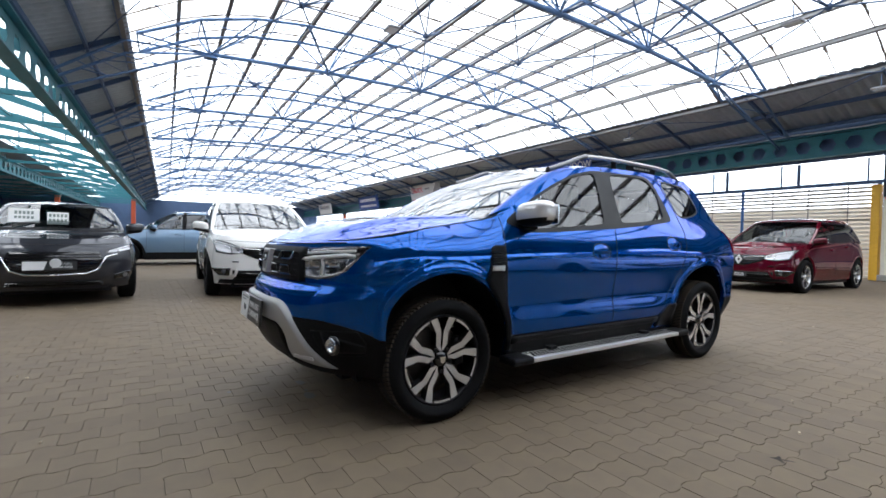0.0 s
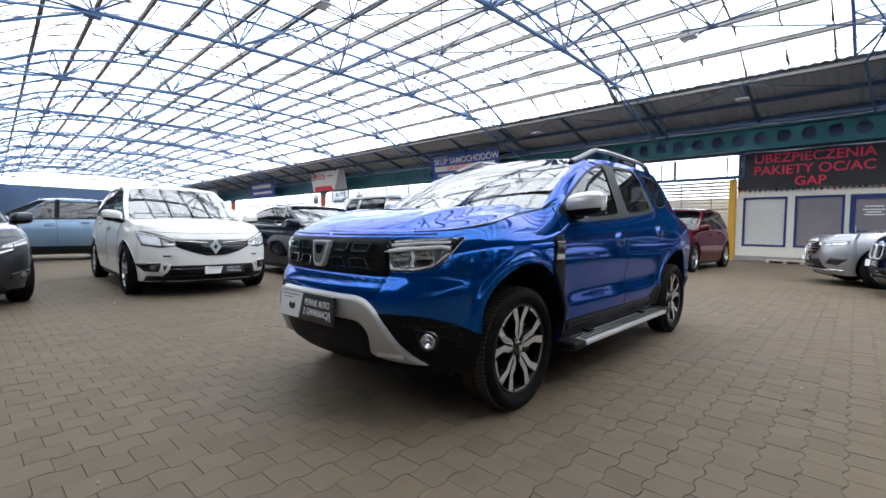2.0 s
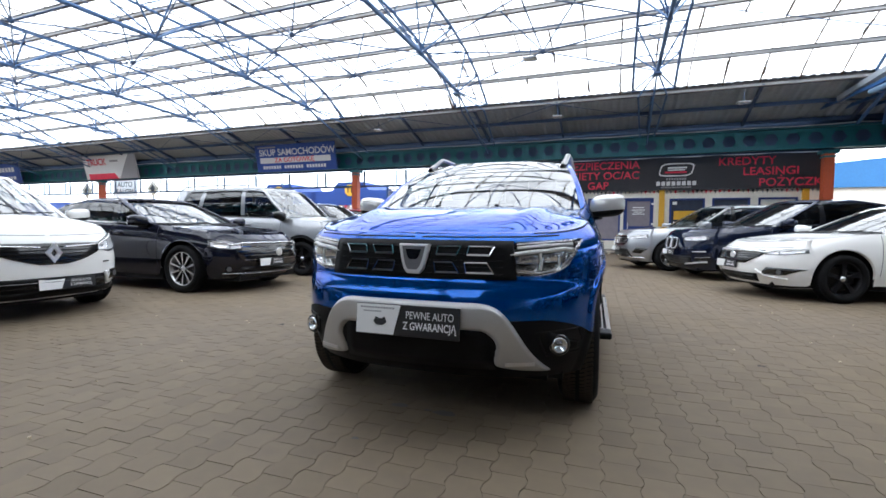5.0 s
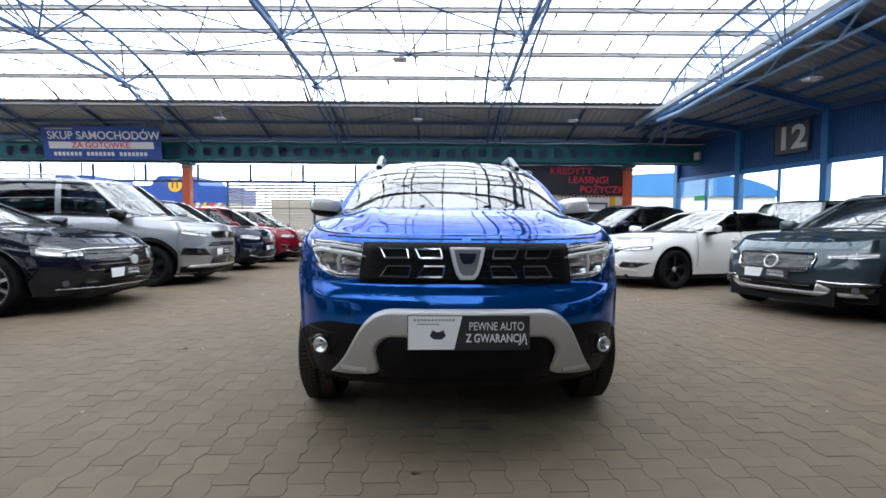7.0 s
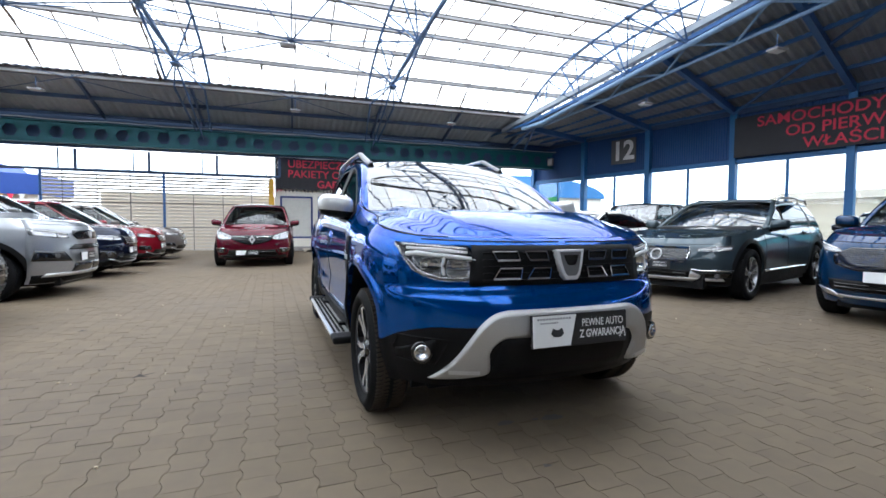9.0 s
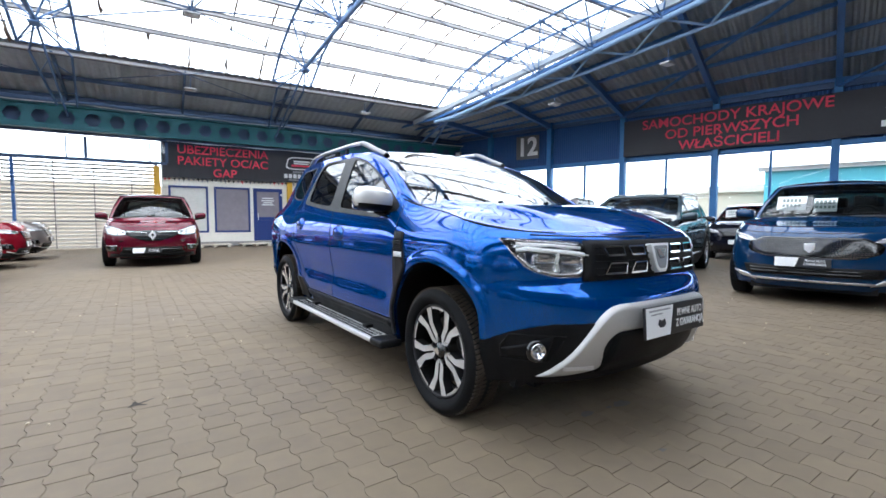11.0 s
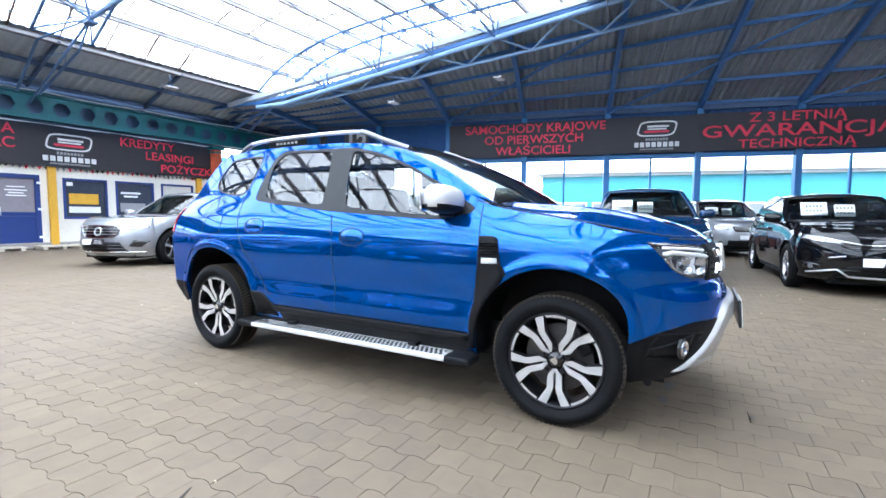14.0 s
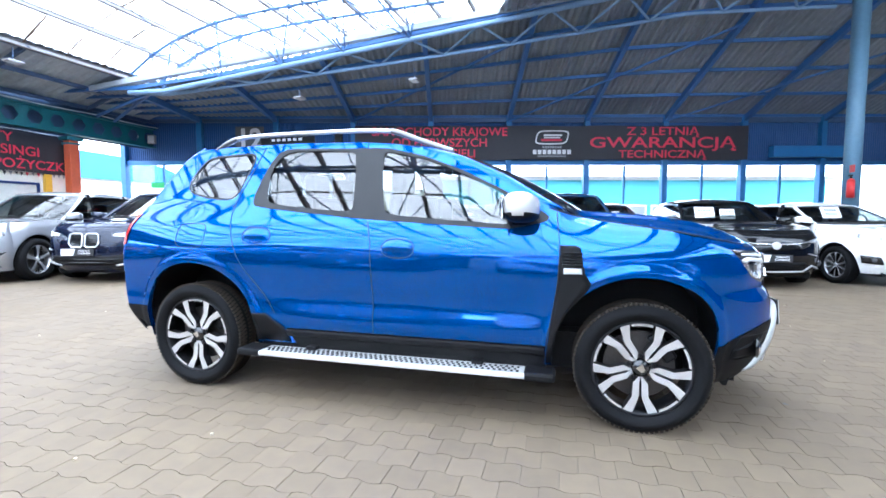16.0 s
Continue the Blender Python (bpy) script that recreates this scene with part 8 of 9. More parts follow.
    skin_part("side_marker", fl, [(-0.94, 0.795), (-1.03, 0.797), (-1.025, 0.83), (-0.94, 0.83)], M["lens_off"], car, 4, 3, 0.013, "clear side indicator", both=True)
    skin_part("rear_cladding", fl, None, blk, car, thick=0.008, both=True, grid=[[(a + (b - a) * i / 5, z) for i in range(6)] for a, b, z in ((0.81, 0.9, 0.495), (0.79, 0.897, 0.485), (0.745, 0.89, 0.45), (0.7, 0.884, 0.42), (0.68, 0.88, 0.39), (0.66, 0.88, 0.325))])
    skin_part("rocker_strip", fl, [(-0.85, 0.362), (0.66, 0.362), (0.68, 0.4), (-0.85, 0.4)], blk, car, 24, 3, 0.012, both=True)
    # side steps
    for sg in (1, -1):
        st = part("side_step", empty_bm(), M["alu"], car, "aluminium side step with raised studs and black ends")
        st.matrix_basis = pose(sg * 0.858, 0.0, 0.276)
        bm = empty_bm()
        box(bm, (0, 0.02, 0), (0.135, 1.56, 0.03), bev=0.008)
        part("tread_plate", bm, M["mirror_silver"], st, "ribbed aluminium tread plate")
        bm = empty_bm()
        for i in range(50):
            for j in range(3):
                box(bm, (-0.032 + 0.03 * j, -0.72 + 0.03 * i + (0.015 if j == 1 else 0), 0.0165), (0.019, 0.013, 0.003))
        part("tread_studs", bm, M["black_rubber"], st)
        for y in (-0.83, 0.87):
            bm = empty_bm()
            box(bm, (-0.005 * sg, y, -0.002), (0.145, 0.16, 0.045), bev=0.015)
            part("end_cap", bm, M["black_plastic"], st)
        for y in (-0.5, 0.5):
            bm = empty_bm()
            box(bm, (-sg * 0.12, y, 0.02), (0.2, 0.06, 0.03))
            part("bracket", bm, M["black_plastic"], st)
    make_mirrors(car, sh, -0.72, 1.128, M["mirror_silver"], 0.92, out=-0.04)
    # roof rails
    for sg in (1, -1):
        rl = part("roof_rail", empty_bm(), M["silver"], car, "satin silver roof rail with black feet")
        path = [(-0.3, 1.468), (-0.2, 1.503), (-0.1, 1.538), (0.0, 1.577), (0.09, 1.602), (0.4, 1.613), (0.875, 1.614), (1.15, 1.607), (1.26, 1.58), (1.37, 1.525)]
        zc = curve(path)
        def rail(a, b, mat, name, n=14, w=0.044, h=0.026, dz=0.0):
            bm = empty_bm()
            rows = []
            for i in range(n + 1):
                y = a + (b - a) * i / n
                x = 0.575 - 0.025 * ((y - 0.5) / 0.9) ** 2
                rows.append([(sg * (x + u * w / 2), y, zc(y) + dz + v * h / 2) for u, v in ((-1, -0.6), (-0.6, 0.9), (0.3, 1), (1, 0.2), (0.9, -0.8), (0, -1))])
            grid_face(bm, rows, close=True)
            bmesh.ops.recalc_face_normals(bm, faces=bm.faces)
            return part(name, bm, mat, rl, smooth=True)
        rail(0.07, 1.19, M["silver"], "rail_bar")
        rail(-0.3, 0.08, M["rail_grey"], "front_foot", w=0.05, h=0.035)
        rail(1.18, 1.37, M["rail_grey"], "rear_foot", w=0.046, h=0.032)
        bm = empty_bm()
        box(bm, (sg * 0.545, 0.82, 1.58), (0.014, 0.4, 0.045), bev=0.005)
        part("rail_panel", bm, blk, rl)
        bm = empty_bm()
        for i in range(6):
            box(bm, (sg * 0.554, 0.72 + 0.04 * i, 1.584), (0.003, 0.024, 0.016))
        part("lettering_bar", bm, M["print_white"], rl)
        bm = empty_bm()
        box(bm, (sg * 0.545, 0.45, 1.58), (0.02, 0.05, 0.07), bev=0.004)
        part("middle_foot", bm, blk, rl)
    # washer jets, wipers
    for x in (-0.2, 0.2):
        bm = empty_bm()
        box(bm, (x, -1.12, float(sh.bonnet_at(x, -1.12)[2]) + 0.006), (0.03, 0.02, 0.012), bev=0.003)
        part("washer_jet", bm, blk, car)
    for x0, x1 in ((-0.55, 0.1), (0.05, 0.62)):
        bm = empty_bm()
        tube(bm, (x0, -1.0, 1.098), (x1, -0.93, 1.122), 0.007, 6)
        tube(bm, (x1, -1.0, 1.095), (x1, -0.93, 1.122), 0.006, 6)
        part("wiper", bm, blk, car)
    return car


make_blue_suv()

# ---- the other parked cars ----
def other_car(name, label, at, turn, L, W, H, wb, R, paint, hood, belt, c0, run, r0, r1, fo=None, wheel_style="ten", rim=None, grille=None, lamp=None, intake=None, guard=None,
              rails=False, clad=False, cards=0, sill=0.24, wr=0.72, mirror=None, roof_mat=None, badge=True, chrome=False, plate_z=0.47, fog=True, cowl_in=0.0, rear_glass=True, n=2.8, quarter=True, group="parked cars", lip=None, drl=None, plate_x=0.0, grille_mat=None, frame=None, lines=(), recess=(), slats=None, pillar_mat=None, screen_mat=None, studs=None, blades=()):
    fo = fo or (L - wb) * 0.5
    ro = L - wb - fo
    hw = wb / 2
    yf, yr = -hw - fo, hw + ro
    rim = rim or R * 0.68
    f0, f1 = hood
    b0, b1 = belt
    foot = -hw + c0
    head = foot + run
    Wb, Wr = W / 2 * 0.895, W / 2 * wr
    spec = {
        "wb": wb, "fo": fo, "ro": ro, "width": W - 0.03, "sill": sill, "bump_f": sill - 0.03, "bump_r": sill + 0.04, "rocker": sill + (0.14 if clad else 0.0), "arch": R + (0.075 if clad else 0.055), "wheel": R + 0.01,
        "belt": [(yf, f0 - 0.02), (yf + 0.15, f0 + 0.02), (-hw, f0 + (b0 - f0) * 0.75), (foot + 0.1, b0), (hw * 0.5, (b0 + b1) / 2 + 0.01), (hw + 0.1, b1), (yr, b1 - 0.04)],
        "face": [(sill - 0.05, 0.16), (sill + 0.08, 0.04), (0.42, 0.0), (0.55, 0.0), (f0 - 0.14, 0.035), (f0 - 0.05, 0.08), (f0, 0.15), (f0 + 0.1, 0.3)],
        "tail": [(0.3, 0.12), (0.42, 0.02), (0.58, 0.0), (0.85, 0.05), (b1, 0.12), (b1 + 0.1, 0.2)],
        "bonnet": [(yf, f0 - 0.02), (yf + 0.14, f0 + 0.03), (-hw - 0.1, f0 + (f1 - f0) * 0.6), (foot - 0.2, f1 - 0.01), (foot + 0.2, f1), (hw, b1), (yr, b1 - 0.02)],
        "cowl": foot + 0.22, "tail_deck": yr - r0 - 0.35, "flare": 0.02, "nose_in": -0.1, "handle_z": (b0 - 0.12, b1 - 0.12), "n": n, "tail_in": 0.2, "seal": M["chrome"] if chrome else M["gloss_black"],
        "cabin": {"Wb": Wb, "Wr": Wr, "roof": [(head - 0.1, H - 0.075), (head + 0.2, H - 0.02), (head + 0.7, H), (yr - r1 - 0.5, H - 0.02), (yr - r1, H - 0.09)], "screen": (foot, head), "rear": (yr - r0, yr - r1),
                  "pillars": [(foot + 0.24, head + 0.12), (-hw + 1.42, -hw + 1.47), (-hw + 1.52, -hw + 1.56), (hw - 0.18, hw - 0.3), (hw - 0.06, hw - 0.2), (min(hw + 0.42, yr - r0 - 0.16), min(hw + 0.15, yr - r1 - 0.1))],
                  "edge": 0.05, "wrap": 0.24, "bulge": 0.025, "roof_mat": roof_mat or paint, "rear_glass": rear_glass, "quarter": quarter},
    }
    if screen_mat:
        spec["cabin"]["screen_mat"] = screen_mat
    if pillar_mat:
        spec["cabin"]["pillar_mat"] = pillar_mat
    sh = Shape(spec)
    trim = M["black_plastic"] if clad else M["gloss_black"]
    car = root(name, pose(at[0], at[1], 0, 0, 0, turn), label, "car", group)
    rd = hw - spec["arch"] - 0.02
    yb = -hw + 1.47
    make_body(car, sh, paint, trim, [("front_door", -hw + spec["arch"] + 0.06, yb), ("rear_door", yb, rd)], fine=0.9)
    make_cabin(car, sh, paint, trim, M["car_glass"], M["tinted_glass"])
    for x in (W / 2 - 0.115, -W / 2 + 0.115):
        for y in (-hw, hw):
            wheel(car, x, y, R, rim, 0.215, wheel_style, 0.75)
    fn = lambda x, z, o: sh.front(x, z, o)
    if grille:
        # rows of (height, half width), from below upwards
        rows = [(grille[2], grille[0]), (grille[3], grille[1])] if isinstance(grille, tuple) else grille
        (z0, w0), (z1, w1) = rows[0], rows[-1]
        wide = curve(rows)
        skin_part("grille", fn, None, M["gloss_black"], car, thick=0.006, label="dark grille", grid=[[(wide(z0 + (z1 - z0) * j / 8) * i / 10, z0 + (z1 - z0) * j / 8) for i in range(-10, 11)] for j in range(9)])
        k = slats or max(4, int((z1 - z0) / 0.032))
        for i in range(1, k):
            z = z0 + (z1 - z0) * i / k
            ww = wide(z) * 0.96
            bm = empty_bm()
            for j in range(10):
                bar(bm, fn(-ww + 2 * ww * j / 10, z, 0.01), fn(-ww + 2 * ww * (j + 1) / 10, z, 0.01), 0.006, 0.009)
            part("grille_slat", bm, grille_mat or M["black_plastic"], car)
        if studs:
            # short bright dashes in staggered rows over the dark grille
            rows_n, cols_n, dash_w, dash_h = studs
            bm = empty_bm()
            for j in range(rows_n):
                z = z0 + (z1 - z0) * (j + 0.6) / (rows_n + 0.2)
                for i in range(cols_n):
                    x = wide(z) * 0.95 * (-1 + 2 * (i + (0.75 if j % 2 else 0.25)) / cols_n)
                    p = fn(x, z, 0.008)
                    box(bm, p, (dash_w, 0.008, dash_h))
            part("grille_studs", bm, grille_mat or M["chrome"], car, "bright studs of the grille")
        if frame:
            bm = empty_bm()
            edge = [(-a, b) for b, a in rows[::-1]] + [(0, z0 - 0.012)] + [(a, b) for b, a in rows] + ([(0, z1 + 0.005), (-w1, z1)] if frame == "ring" else [])
            for (xa, za), (xb, zb) in zip(edge, edge[1:]):
                for j in range(5):
                    bar(bm, fn(xa + (xb - xa) * j / 5, za + (zb - za) * j / 5, 0.014), fn(xa + (xb - xa) * (j + 1) / 5, za + (zb - za) * (j + 1) / 5, 0.014), 0.012, 0.02)
            part("grille_frame", bm, M["chrome"], car, "chrome grille frame")
        if badge:
            bm = empty_bm()
            zc = (z0 + z1) / 2
            p = fn(0, zc, 0.02)
            if badge == "diamond":
                ring = [(0, 0.115), (0.072, 0.01), (0, -0.095), (-0.072, 0.01)]
                for k in range(4):
                    (ua, va), (ub, vb) = ring[k], ring[(k + 1) % 4]
                    quad = [(ua, zc + va), (ub, zc + vb), (ub * 0.42, zc + 0.01 + (vb - 0.01) * 0.42), (ua * 0.42, zc + 0.01 + (va - 0.01) * 0.42)]
                    prism(bm, quad, p.y - 0.008, p.y + 0.02)
                bmesh.ops.remove_doubles(bm, verts=bm.verts, dist=0.0004)
                bmesh.ops.recalc_face_normals(bm, faces=bm.faces)
            elif badge == "kidney":
                for sg in (1, -1):
                    ring = [(0.022, z0 + 0.03), (0.05, z0), (0.19, z0 + 0.005), (0.235, z0 + 0.06), (0.225, z1 - 0.02), (0.19, z1), (0.05, z1), (0.022, z1 - 0.03)]
                    sweep(bm, [fn(sg * u, v, 0.022) for u, v in ring + ring[:1]], 0.011, 6)
            elif badge == "ring":
                ring = [fn(0.075 * math.cos(a), zc + 0.075 * math.sin(a), 0.03) for a in [2 * math.pi * i / 24 for i in range(25)]]
                sweep(bm, ring, 0.008, 6)
            elif badge == "shield":
                prism(bm, [(-0.05, zc + 0.05), (0.05, zc + 0.05), (0.045, zc - 0.02), (0, zc - 0.06), (-0.045, zc - 0.02)], p.y - 0.006, p.y + 0.02)
            else:
                tube(bm, (0, p.y + 0.02, zc), (0, p.y - 0.006, zc), 0.058, 24)
            part("badge", bm, M["badge"], car, "plain chrome badge", bevel=0.0 if badge in ("kidney", "ring") else 0.004)
    if lamp:
        lens_group(car, fn, lamp, drl=drl or ([(0.1, 0.82), (0.9, 0.86)],), inner=([0.06, 0.12, 0.42, 0.72], [0.46, 0.14, 0.94, 0.76]), housing=M["lamp_grey"], deep=0.65, bowl=M["lamp_bowl"])
    if intake:
        w0, w1, z0, z1 = intake
        skin_part("air_intake", fn, [(-w0, z0), (w0, z0), (w1, z1), (-w1, z1)], M["black_plastic"], car, 16, 4, 0.006, "black lower air intake")
        for i in (1, 2):
            z = z0 + (z1 - z0) * i / 3
            bm = empty_bm()
            sweep(bm, [fn(w0 * 0.94 * j / 8, z, 0.009) for j in range(-8, 9)], 0.005, 5)
            part("intake_slat", bm, M["gloss_black"], car)
    for quad in recess:
        skin_part("bumper_recess", fn, quad, M["gloss_black"], car, 8, 4, 0.007, "dark recess in the bumper", both=True)
    for quad in blades:
        skin_part("bumper_blade", fn, quad, M["alu"], car, 8, 3, 0.014, "bright angular bumper blade", both=True)
    for mt, r, off, ps in lines:
        for sg in (1, -1):
            pts = []
            for (xa, za), (xb, zb) in zip(ps, ps[1:]):
                pts += [fn(sg * (xa + (xb - xa) * j / 6), za + (zb - za) * j / 6, off) for j in range(6)]
            pts.append(fn(sg * ps[-1][0], ps[-1][1], off))
            bm = empty_bm()
            sweep(bm, pts, r, 6)
            part("trim_strip", bm, mt, car, "bright trim strip", smooth=True)
    if lip:
        z0, z1, mt = lip
        skin_part("bumper_lip", fn, [(-W * 0.41, z0 + 0.03), (W * 0.41, z0 + 0.03), (W * 0.4, z1 + 0.02), (-W * 0.4, z1 + 0.02)], mt, car, 16, 2, 0.016, "bumper lip")
    if fog:
        for sg in (1, -1):
            fx, fz = (fog if isinstance(fog, tuple) else (W * 0.36, sill + 0.16))
            p = sh.front(fx, fz)
            fl = part("fog_lamp", empty_bm(), M["reflector"], car, "fog lamp in a dark recess")
            fl.matrix_basis = pose(sg * p.x, p.y - 0.004, p.z, 0, 0, sg * 26)
            bm = empty_bm()
            lathe(bm, [(0.01, 0.047), (-0.01, 0.045), (-0.012, 0.036)], 20)
            bmesh.ops.transform(bm, matrix=pose(0, 0, 0, 0, 0, 90), verts=bm.verts)
            part("fog_ring", bm, M["gloss_black"], fl)
            bm = empty_bm()
            tube(bm, (0, 0.0, 0), (0, -0.02, 0), 0.034, 16)
            part("fog_lens", bm, M["lamp_grey"], fl)
    if guard:
        for x0, x1, z0, z1 in guard:
            skin_part("bumper_trim", fn, [(x0, z0), (x1, z0), (x1 + 0.05, z1), (x0 + 0.03, z1)], paint if not chrome else M["chrome"], car, 6, 2, 0.02, both=True)
    if clad:
        skin_part("lower_cladding", fn, [(-W * 0.43, sill - 0.02), (W * 0.43, sill - 0.02), (W * 0.44, sill + 0.09), (-W * 0.44, sill + 0.09)], M["black_plastic"], car, 20, 3, 0.007, "black lower cladding")
        for c in (-hw, hw):
            for sg in (1, -1):
                bm = empty_bm()
                Ra = spec["arch"]
                rows = [[], []]
                for i in range(25):
                    a = math.pi * (-0.04 + 1.08 * i / 24)
                    for r, row in ((Ra - 0.004, rows[0]), (Ra + 0.055, rows[1])):
                        y, z = c + r * math.cos(a), max(sill + 0.01, spec["wheel"] + r * math.sin(a))
                        p = sh.flank(max(min(y, yr - 0.2), yf + 0.25), z, 0.008)
                        row.append((sg * p.x, y, z))
                grid_face(bm, rows)
                part("arch_cladding", bm, M["black_plastic"], car, smooth=True)
    if clad and chrome:
        for sg in (1, -1):
            bm = empty_bm()
            sweep(bm, [(sg * p.x, p.y, p.z) for p in [sh.flank(-hw + 0.5 + (wb - 1.0) * i / 12, sill + 0.15, 0.012) for i in range(13)]], 0.016, 6)
            part("sill_strip", bm, M["chrome"], car, "chrome strip along the sill", smooth=True)
    plate(car, sh, plate_z, 0.52, 0.114, x=plate_x, detail=False)
    make_mirrors(car, sh, foot + 0.34, b0 + 0.06, mirror or paint, 0.98)
    seam(car, line_y(sh, yb, yb, sill + 0.12, sh.belt(yb) - 0.01))
    seam(car, line_y(sh, -hw + spec["arch"] + 0.06, -hw + spec["arch"] + 0.1, sill + 0.14, b0 - 0.02))
    seam(car, line_y(sh, rd, rd + 0.2, 0.72, 0.9, 8) + line_y(sh, rd + 0.2, rd + 0.2, 0.9, b1 - 0.02, 5))
    seam(car, [sh.front(0.02 + (W / 2 - 0.2) * i / 16, f0 - 0.03 + 0.02 * (i / 16) ** 2, 0.001) for i in range(17)], r=0.003)
    fl = lambda y, z, o: sh.flank(y, z, o)
    skin_part("tail_lamp", fl, [(yr - 0.34, b1 - 0.25), (yr - 0.17, b1 - 0.25), (yr - 0.2, b1 - 0.08), (yr - 0.36, b1 - 0.08)], M["red_lens"], car, 4, 4, 0.012, both=True)
    if rails:
        for sg in (1, -1):
            bm = empty_bm()
            ps = [Vector((sg * (Wr - 0.03), head + 0.25, H - 0.07)), Vector((sg * (Wr - 0.03), head + 0.36, H - 0.008)), Vector((sg * (Wr - 0.03), (head + yr - r1) / 2, H + 0.014)), Vector((sg * (Wr - 0.03), yr - r1 - 0.4, H - 0.012)), Vector((sg * (Wr - 0.03), yr - r1 - 0.3, H - 0.07))]
            for a, b in zip(ps, ps[1:]):
                tube(bm, a, b, 0.018, 8)
            part("roof_rail", bm, M["alu"] if rails == "alu" else M["black_plastic"], car)
    if cards:
        price_cards(car, sh, foot + 0.32, b0 + 0.05, cards)
    for x0, x1 in ((-0.5, 0.08), (0.05, 0.58)):
        bm = empty_bm()
        tube(bm, (x0, foot + 0.08, f1 + 0.01), (x1, foot + 0.13, f1 + 0.035), 0.008, 5)
        part("wiper", bm, M["black_plastic"], car)
    return car


P = {
    "white": car_paint("white_car_paint", (0.84, 0.83, 0.81), 0.0, 0.3, 0.02),
    "graphite": car_paint("graphite_grey_car_paint", (0.035, 0.037, 0.045), 0.4, 0.3),
    "navy": car_paint("near_black_blue_car_paint", (0.008, 0.009, 0.018), 0.3, 0.25),
    "silver": car_paint("silver_grey_car_paint", (0.36, 0.37, 0.39), 0.7, 0.32),
    "black": car_paint("black_car_paint", (0.006, 0.006, 0.007), 0.2, 0.2),
    "red": car_paint("dark_red_car_paint", (0.085, 0.003, 0.012), 0.3, 0.28),
    "bright_red": car_paint("red_car_paint", (0.19, 0.006, 0.015), 0.25, 0.28),
    "beige": car_paint("grey_beige_car_paint", (0.2, 0.18, 0.17), 0.5, 0.32),
    "petrol": car_paint("grey_green_car_paint", (0.045, 0.065, 0.078), 0.5, 0.3),
    "marine": car_paint("dark_marine_blue_car_paint", (0.003, 0.028, 0.085), 0.35, 0.28),
    "sky": car_paint("pale_blue_grey_car_paint", (0.16, 0.25, 0.36), 0.5, 0.32),
    "night": car_paint("dark_blue_black_car_paint", (0.008, 0.012, 0.03), 0.3, 0.25),
}
MPV_LAMP = [(0.43, 0.63), (0.8, 0.69), (0.85, 0.9), (0.45, 0.8)]

# row facing east
other_car("white_minivan", "white family minivan with chrome diamond badge and dealer plate", (-6.62, -0.8), 87, 4.45, 1.86, 1.65, 2.76, 0.345, P["white"], (0.885, 1.07), (1.03, 1.11), 0.1, 1.12, 0.12, 0.42, fo=0.86,
          lamp=MPV_LAMP, badge="diamond", wheel_style="double", n=2.6, plate_x=0.12, lines=[(P["white"], 0.022, 0.01, [(0.535, 0.45), (0.56, 0.36), (0.585, 0.33)]), (M["chrome"], 0.008, 0.012, [(0.62, 0.465), (0.84, 0.455)]), (M["chrome"], 0.007, 0.012, [(0.1, 0.735), (0.47, 0.755)])], frame=None, guard=None, lip=(0.19, 0.27, M["black_plastic"]), grille=[(0.56, 0.12), (0.6, 0.27), (0.66, 0.42), (0.72, 0.53), (0.775, 0.58)], intake=(0.58, 0.6, 0.29, 0.43), fog=(0.7, 0.41), plate_z=0.36, recess=[[(0.64, 0.345), (0.77, 0.35), (0.87, 0.46), (0.62, 0.47)], [(0.52, 0.55), (0.6, 0.55), (0.6, 0.565), (0.52, 0.565)]])
other_car("grey_hatchback", "graphite grey hatchback with price card behind the windscreen", (-6.8, -3.72), 95, 4.46, 1.79, 1.45, 2.7, 0.325, P["graphite"], (0.82, 0.98), (0.97, 1.06), 0.36, 0.95, 0.18, 0.75,
          lamp=[(0.5, 0.66), (0.8, 0.72), (0.78, 0.79), (0.52, 0.72)], badge="round", cards=2, plate_z=0.53, plate_x=-0.05, grille=[(0.42, 0.36), (0.5, 0.44), (0.6, 0.47), (0.7, 0.44)], lines=[(M["chrome"], 0.013, 0.014, [(0.62, 0.665), (0.5, 0.63), (0.42, 0.47), (0.3, 0.42), (0.0, 0.41)])], frame=None, intake=(0.5, 0.42, 0.25, 0.34), recess=[[(0.6, 0.33), (0.8, 0.36), (0.82, 0.43), (0.6, 0.4)]], fog=(0.72, 0.38), screen_mat=M["screen_dark"])
other_car("black_saloon", "black four-door saloon with chrome grille bars", (-6.2, 1.86), 89, 4.86, 1.87, 1.44, 2.84, 0.345, P["navy"], (0.785, 0.98), (0.97, 1.05), 0.42, 1.05, 0.3, 1.05, fo=0.95,
          grille_mat=M["chrome"], badge="round", wheel_style="ten", rim=0.24, chrome=True, plate_z=0.44, plate_x=-0.16, grille=[(0.42, 0.5), (0.5, 0.62), (0.6, 0.66), (0.73, 0.55)], slats=5, lamp=[(0.6, 0.60), (0.86, 0.66), (0.84, 0.76), (0.56, 0.72)], lines=[(M["chrome"], 0.009, 0.02, [(0.0, 0.725), (0.55, 0.725), (0.72, 0.69)]), (M["chrome"], 0.006, 0.018, [(0.0, 0.275), (0.75, 0.285)])], fog=(0.72, 0.35), intake=(0.62, 0.6, 0.29, 0.38))
